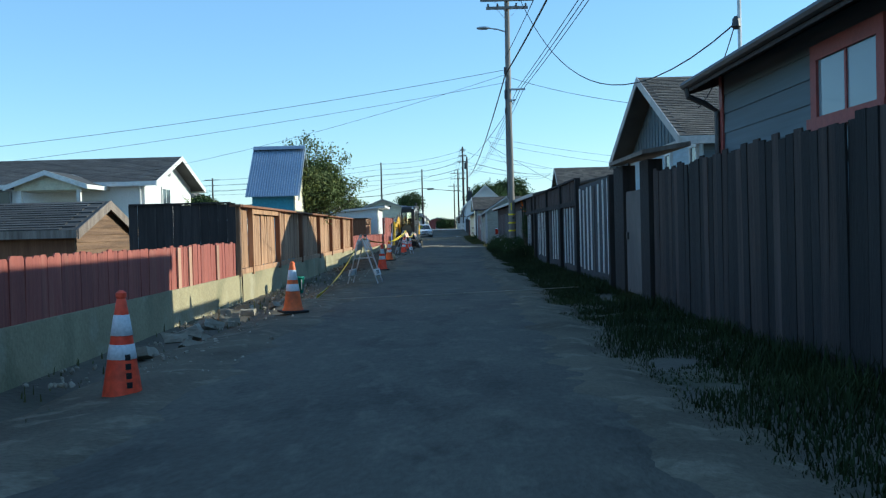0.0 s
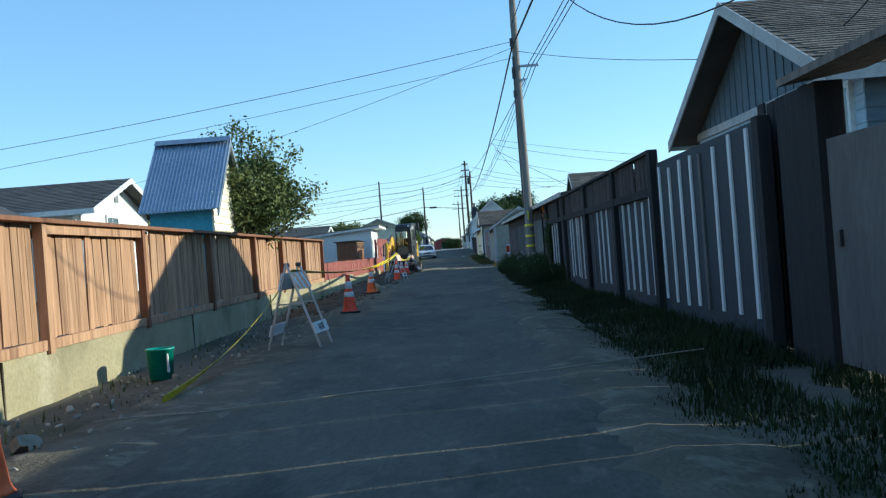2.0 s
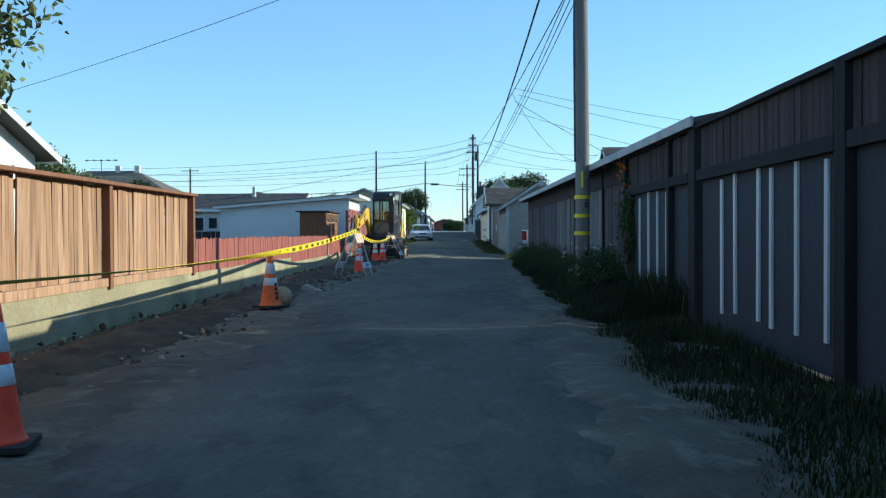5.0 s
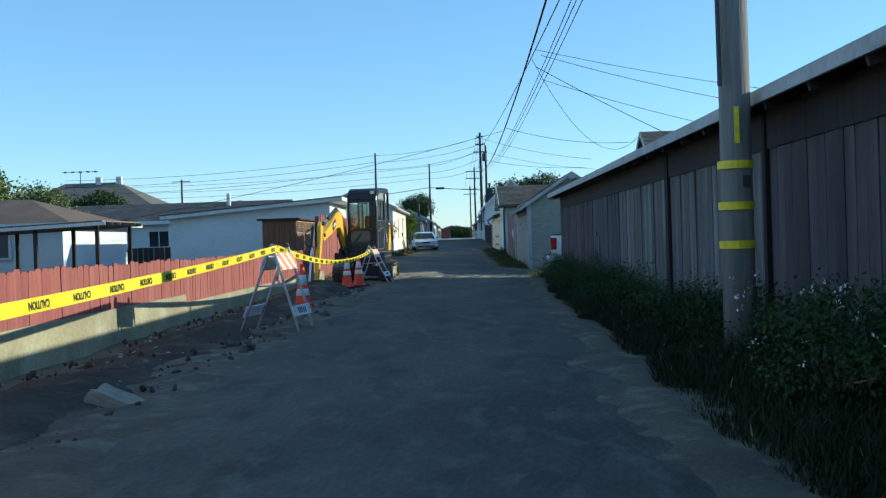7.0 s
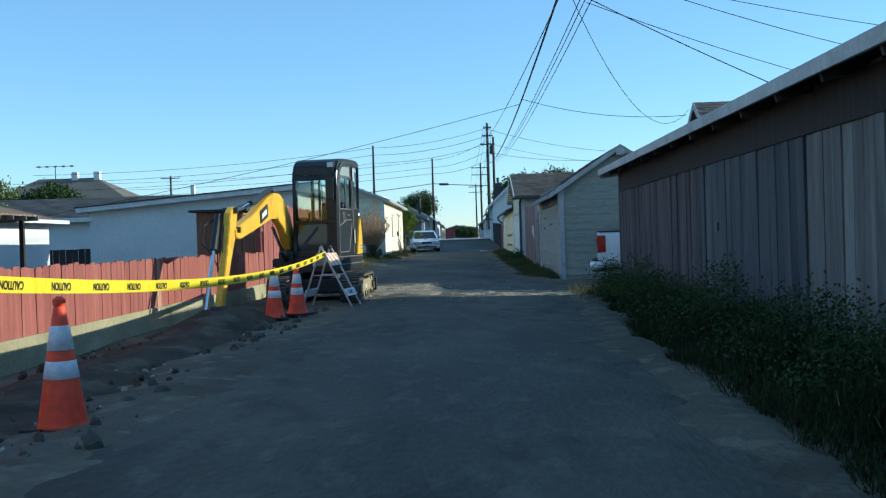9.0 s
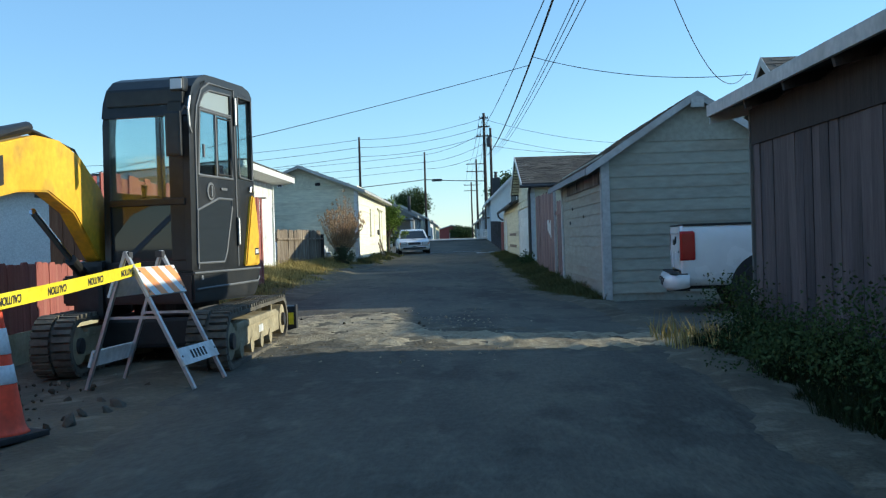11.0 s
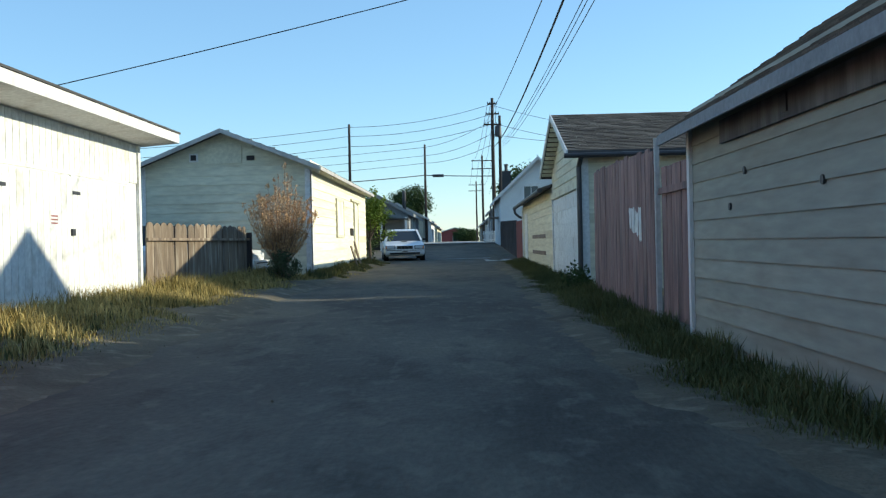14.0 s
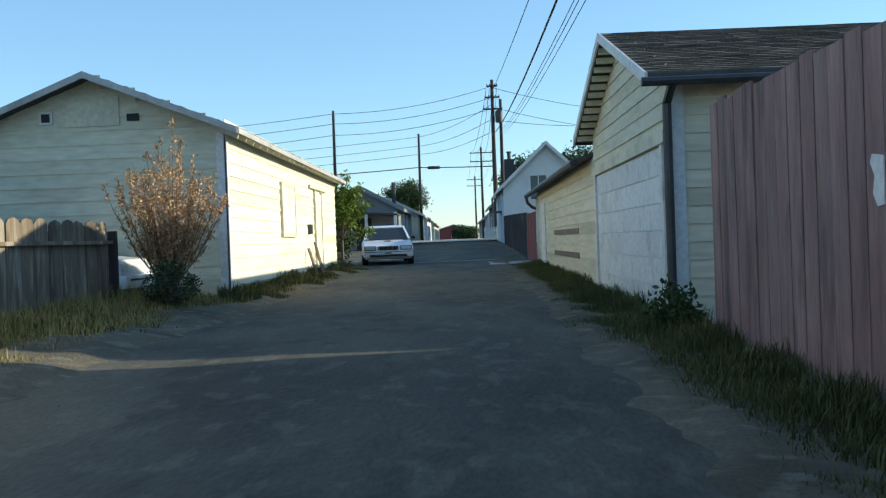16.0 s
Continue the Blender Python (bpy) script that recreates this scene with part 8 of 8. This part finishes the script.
def leaf_cloud(name, centres, material, parent, size, per, spread, droop=0.0):
    """Many small folded leaves scattered round the given centres."""
    c = np.repeat(np.array([tuple(q) for q in centres]), per, axis=0)
    n = len(c)
    unit = lambda v: v / (np.linalg.norm(v, axis=1, keepdims=True) + 1e-6)
    p = c + nr.normal(0, 1, (n, 3)) * spread
    d = nr.normal(0, 1, (n, 3))
    d[:, 2] -= droop
    d = unit(d)
    q = unit(np.cross(d, nr.normal(0, 1, (n, 3))))
    up = np.cross(d, q)
    s = size * nr.uniform(0.6, 1.3, (n, 1))
    verts = np.stack([p, p + d * s * 0.5 + q * s * 0.28 + up * s * 0.08, p + d * s, p + d * s * 0.5 - q * s * 0.28 + up * s * 0.08], axis=1).reshape(-1, 3)
    k = np.arange(n)[:, None] * 4
    faces = np.concatenate([k + [0, 1, 2], k + [0, 2, 3]]).tolist()
    return stuff_mesh(name, verts.tolist(), faces, material, parent)


def branchy(root, tips, r0, bm, rg):
    for t in tips:
        a, b = Vector(root), Vector(t)
        mid = a.lerp(b, 0.5) + Vector((rg.uniform(-1, 1), rg.uniform(-1, 1), rg.uniform(0, 1))) * (b - a).length * 0.12
        tube(bm, [a, mid, b], [r0, r0 * 0.6, r0 * 0.2], 6)


def tree(name, label, x, y, zb, zc, rx, ry, rz, clumps, per, leaf, material, trunk_r=0.08, sprays=(), bark="bark", cat="tree", lean=(0, 0)):
    rg = random.Random(int(abs(x * 31 + y * 7)))
    t = thing(name, x, y, zb, label, cat)
    bm = bmesh.new()
    fork = (x + lean[0] * 0.4, y + lean[1] * 0.4, zb + (zc - rz - zb) * 0.7 + 0.05)
    tube(bm, [(x, y, zb - 0.1), fork], [trunk_r * 1.3, trunk_r], 9)
    centres = []
    for i in range(clumps):
        while True:
            u = Vector((rg.uniform(-1, 1), rg.uniform(-1, 1), rg.uniform(-1, 1)))
            if 0.25 < u.length < 1:
                break
        k = 0.86 + 0.35 * noise.noise(u * 1.9 + Vector((x, y, 0)))
        centres.append((x + lean[0] + u.x * rx * k, y + lean[1] + u.y * ry * k, zc + u.z * rz * k))
    tips = centres[:: max(1, len(centres) // (60 if bark == "twig" else 26))] + list(sprays)
    branchy(fork, tips, trunk_r * 0.55, bm, rg)
    part("trunk", bm, M[bark], t)
    for s in sprays:
        for f in (0.45, 0.6, 0.72, 0.84, 0.94, 1.0):
            centres.append(tuple(Vector(fork).lerp(Vector(s), f)))
    leaf_cloud("crown", centres, material, t, leaf, per, max(0.05, min(rx, rz) * 0.13))
    return t


tree("tree", "leafy young tree spilling over the brown fence", -4.4, 31.0, 0.3, 2.6, 1.28, 1.3, 0.86, 340, 60, 0.085, M["leaf"], 0.07,
     sprays=((-4.6, 30.8, 3.95), (-4.15, 30.8, 4.2), (-3.8, 30.9, 3.9), (-3.4, 31.0, 3.75), (-2.95, 31.2, 3.6), (-2.55, 31.3, 2.75), (-2.75, 31.2, 2.3), (-4.0, 30.9, 3.95), (-3.6, 30.8, 3.6), (-5.0, 30.4, 2.6)), lean=(0.36, 0.0))


def twiggy_shrub(x, y, zb, stems, label):
    """Upright fan of thin stems, each set with side twigs and small buds."""
    rg = random.Random(77)
    t = thing("shrub", x, y, zb, label, "shrub")
    bm = bmesh.new()
    tube(bm, [(x, y, zb - 0.1), (x + 0.02, y, zb + 0.35)], [0.07, 0.05], 8)
    buds = []
    for i in range(stems):
        a = i * 2.399963
        f = math.sqrt((i + 0.5) / stems)
        long = rg.uniform(0.78, 1.0) * (2.62 - 0.95 * f * f) + (0.25 if i % 9 == 0 else 0)
        lean = 0.84 * f * rg.uniform(0.8, 1.1)
        root = Vector((x + 0.05 * math.cos(a), y + 0.05 * math.sin(a), zb + 0.25))
        pts = []
        for k in range(6):
            u = k / 5
            out = lean * (1.25 * u - 0.25 * u * u)
            pts.append(root + Vector((math.cos(a) * out + rg.uniform(-0.02, 0.02), math.sin(a) * out, (long - 0.25) * u * (0.8 + 0.2 * u))))
        tube(bm, pts, [0.013, 0.011, 0.009, 0.007, 0.005, 0.003], 4)
        for k in range(26):
            u = rg.uniform(1.3, 5.0)
            p = pts[int(min(u, 4.99))].lerp(pts[min(int(u) + 1, 5)], u - int(min(u, 4.99)))
            d = Vector((math.cos(a) * 0.5 + rg.uniform(-0.8, 0.8), math.sin(a) * 0.5 + rg.uniform(-0.8, 0.8), rg.uniform(0.5, 1.3))).normalized()
            q = p + d * rg.uniform(0.06, 0.2) * (1.3 - u / 6)
            tube(bm, [p, q], [0.004, 0.002], 3)
            buds += [tuple(p.lerp(q, h)) for h in (0.3, 0.6, 0.9)]
    part("trunk", bm, M["twig"], t)
    leaf_cloud("crown", buds, M["bud"], t, 0.044, 3, 0.018)


twiggy_shrub(-3.72, 90.75, 0.4, 56, "leggy shrub with upright twigs and tan-orange buds")
tree("bush", "small grey-green bush under the twiggy shrub", -3.6, 90.4, 0.3, 0.72, 0.45, 0.5, 0.4, 70, 34, 0.055, M["leaf_grey"], 0.03, cat="bush")
tree("bush", "bright green vine bush at the end of the cream building", -3.25, 108.2, 0.4, 2.45, 0.68, 0.9, 0.75, 120, 36, 0.1, M["leaf_bright"], 0.05, sprays=((-2.3, 108.0, 1.6), (-2.4, 108.2, 2.5), (-3.0, 107.8, 3.4), (-2.6, 108.0, 3.0)), cat="bush")
tree("bush", "dark green bush beside the parked white sedan", -3.9, 110.5, 0.4, 1.3, 0.9, 1.4, 0.9, 110, 30, 0.1, M["leaf_dark"], 0.06, cat="bush")
tree("bush", "low rambling white-flowered weed by the pole", 2.9, 40.9, 0.05, 0.5, 0.5, 0.9, 0.42, 110, 50, 0.04, M["leaf_dark"], 0.03, cat="bush")
tree("vine", "climbing vine with orange flowers on the dark fence", 3.36, 40.35, 0.05, 1.3, 0.1, 0.4, 0.95, 80, 34, 0.05, M["leaf_dark"], 0.03, cat="vine")
leaf_cloud("vine_flowers", [(3.28 + rnd.uniform(-0.1, 0.05), 40.35 + rnd.uniform(-0.5, 0.5), rnd.uniform(1.75, 2.3)) for _ in range(6)], M["petal"], None, 0.06, 7, 0.02)
tagged(bpy.data.objects["vine_flowers"], "orange flowers on a climbing vine", "flower")
leaf_cloud("weed_flowers", [(2.8 + rnd.uniform(-0.5, 0.3), 40.9 + rnd.uniform(-0.9, 0.9), rnd.uniform(0.4, 1.0)) for _ in range(26)], M["petal_white"], None, 0.03, 4, 0.015)
tagged(bpy.data.objects["weed_flowers"], "small white flowers on roadside weeds", "flower")
tree("bush", "leafy weed at the foot of the cream garage", 2.75, 86.1, 0.2, 0.42, 0.3, 0.4, 0.3, 40, 26, 0.07, M["leaf_dark"], 0.02, cat="bush")
for x, y, zc, rx, rz, lab, mt in (
    (-31, 110, 4.3, 2.7, 1.95, "broad leafy tree behind the yard houses", "leaf"),
    (-26.4, 110, 3.9, 2.5, 1.8, "rounded green tree behind the yard houses", "leaf_dark"),
    (-25.4, 87, 4.0, 3.4, 2.2, "broad dark tree behind the brown-roofed house", "leaf"),
    (-6.4, 200, 6.6, 3.2, 2.2, "dark round far tree past the cross street", "leaf_dark"),
    (-16, 168, 5.0, 3.6, 1.8, "green tree behind the grey house", "leaf"),
    (7.5, 165, 6.0, 4.0, 2.6, "dark far tree behind the white house", "leaf_dark"),
    (12, 178, 7.0, 5.0, 3.0, "dark far tree behind the white house", "leaf_dark"),
    (-20, 86, 2.6, 1.6, 1.1, "green yard bush behind the white garage", "leaf"),
    (-9.6, 96, 2.2, 1.4, 1.1, "dark tree behind the cream building", "leaf_dark"),
    (1.5, 310, 3.0, 4, 1.8, "dark far tree at the end of the alley", "leaf_dark"),
    (-22, 66, 3.4, 1.6, 1.4, "green garden tree behind the white house", "leaf"),
    (-17.0, 62.5, 3.0, 1.5, 1.0, "green bush beside the white house", "leaf"),
):
    tree("tree", lab, x, y, 0.4, zc, rx, rx, rz, 260, 44, 0.17 * (rx / 2) ** 0.75, M[mt], 0.2)


def grass_patch(name, ya, yb, left, right, count, h0, h1, material, label, lean=0.35, width=0.012, tall=None):
    """Tapered bent blades; left and right give the verge's edges at y, tall its height factor at (x, y)."""
    verts, faces = [], []
    for _ in range(count):
        y = nr.uniform(ya, yb)
        l, r = left(y), right(y)
        u = nr.uniform(0, 1)
        x = l + (r - l) * u
        if noise.noise((x * 1.3, y * 1.3, 7.0)) < -0.42:
            continue
        hgt = nr.uniform(h0, h1) * (tall(u, y) if tall else 1) * (0.75 + 0.5 * noise.noise((x * 0.8, y * 0.8, 2.0)))
        a = nr.uniform(0, 2 * math.pi)
        dx, dy = math.cos(a), math.sin(a)
        w = width * nr.uniform(0.6, 1.4)
        ln = lean * hgt * nr.uniform(0.2, 1.3)
        z = gz(x, y) - 0.02
        k = len(verts)
        px, py = -dy * w, dx * w
        mx, my = x + dx * ln * 0.35, y + dy * ln * 0.35
        verts += [(x - px, y - py, z), (x + px, y + py, z), (mx + px * 0.7, my + py * 0.7, z + hgt * 0.6), (mx - px * 0.7, my - py * 0.7, z + hgt * 0.6), (x + dx * ln, y + dy * ln, z + hgt)]
        faces += [(k, k + 1, k + 2, k + 3), (k + 3, k + 2, k + 4)]
    ob = stuff_mesh(name, verts, faces, material)
    return tagged(ob, label, "grass")


re = lambda y: lerp(RIGHT_EDGE, y)
le = lambda y: lerp(LEFT_EDGE, y)
weeds = [(3.5 - abs(rnd.gauss(0, 0.33)), rnd.uniform(41.5, 64.2), 0) for _ in range(900)]
leaf_cloud("weed_leaves", [(x, y, gz(x, y) + 0.08 + rnd.random() * max(0.08, 0.78 - 0.55 * (3.5 - x)) * (0.7 + 0.6 * noise.noise((0, y * 0.6, 5)))) for x, y, _ in weeds], M["leaf_dark"], None, 0.036, 48, 0.09)
tagged(bpy.data.objects["weed_leaves"], "tangled dark leafy weeds along the board shed", "weeds")
grow = lambda u, y: 0.35 + 0.9 * u
shrink = lambda u, y: 1.2 - 0.8 * u
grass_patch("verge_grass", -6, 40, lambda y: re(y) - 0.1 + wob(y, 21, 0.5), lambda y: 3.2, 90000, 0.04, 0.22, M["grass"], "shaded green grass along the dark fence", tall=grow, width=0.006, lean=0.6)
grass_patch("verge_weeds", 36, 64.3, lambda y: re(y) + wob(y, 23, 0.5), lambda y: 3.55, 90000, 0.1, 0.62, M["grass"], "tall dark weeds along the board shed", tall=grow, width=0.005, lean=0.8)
grass_patch("verge_weeds", 36, 64.3, lambda y: re(y) + 0.1, lambda y: 3.5, 300, 0.2, 0.6, M["dry_grass"], "dry stalks among the weeds by the shed", tall=grow, width=0.007)
grass_patch("verge_grass", 71.0, 107, lambda y: re(y) - 0.3 + wob(y, 25, 0.5), lambda y: 3.05, 80000, 0.05, 0.3, M["verge"], "shaded olive grass along the garages", tall=grow, width=0.006, lean=0.6)
grass_patch("meadow_grass", 66.5, 92.5, lambda y: -4.95, lambda y: le(y) - 0.1 + wob(y, 27, 0.6), 40000, 0.08, 0.4, M["dry_grass"], "dry yellow grass beside the white garage", tall=shrink, width=0.005, lean=0.6)
grass_patch("meadow_grass", 66.5, 93, lambda y: -4.9, lambda y: le(y) + 0.1, 14000, 0.05, 0.25, M["verge"], "green grass among the dry stalks", tall=shrink)
grass_patch("verge_grass", 92, 110, lambda y: -3.35, lambda y: le(y) + 0.25 + wob(y, 29, 0.6), 26000, 0.04, 0.36, M["verge"], "green grass along the cream building", tall=shrink)
grass_patch("verge_grass", 92, 110, lambda y: -3.35, lambda y: le(y) + 0.3, 2500, 0.1, 0.35, M["dry_grass"], "dry grass along the cream building", tall=shrink, width=0.008)
grass_patch("verge_weeds", 63.4, 64.9, lambda y: 2.6, lambda y: 3.6, 500, 0.15, 0.6, M["dry_grass"], "dry sunlit grass at the corner of the board shed", width=0.006, lean=0.5)
grass_patch("wall_weeds", 4, 40, lambda y: -3.6, lambda y: -2.4, 700, 0.04, 0.14, M["verge"], "sparse dry weeds at the foot of the wall", tall=shrink, width=0.008)
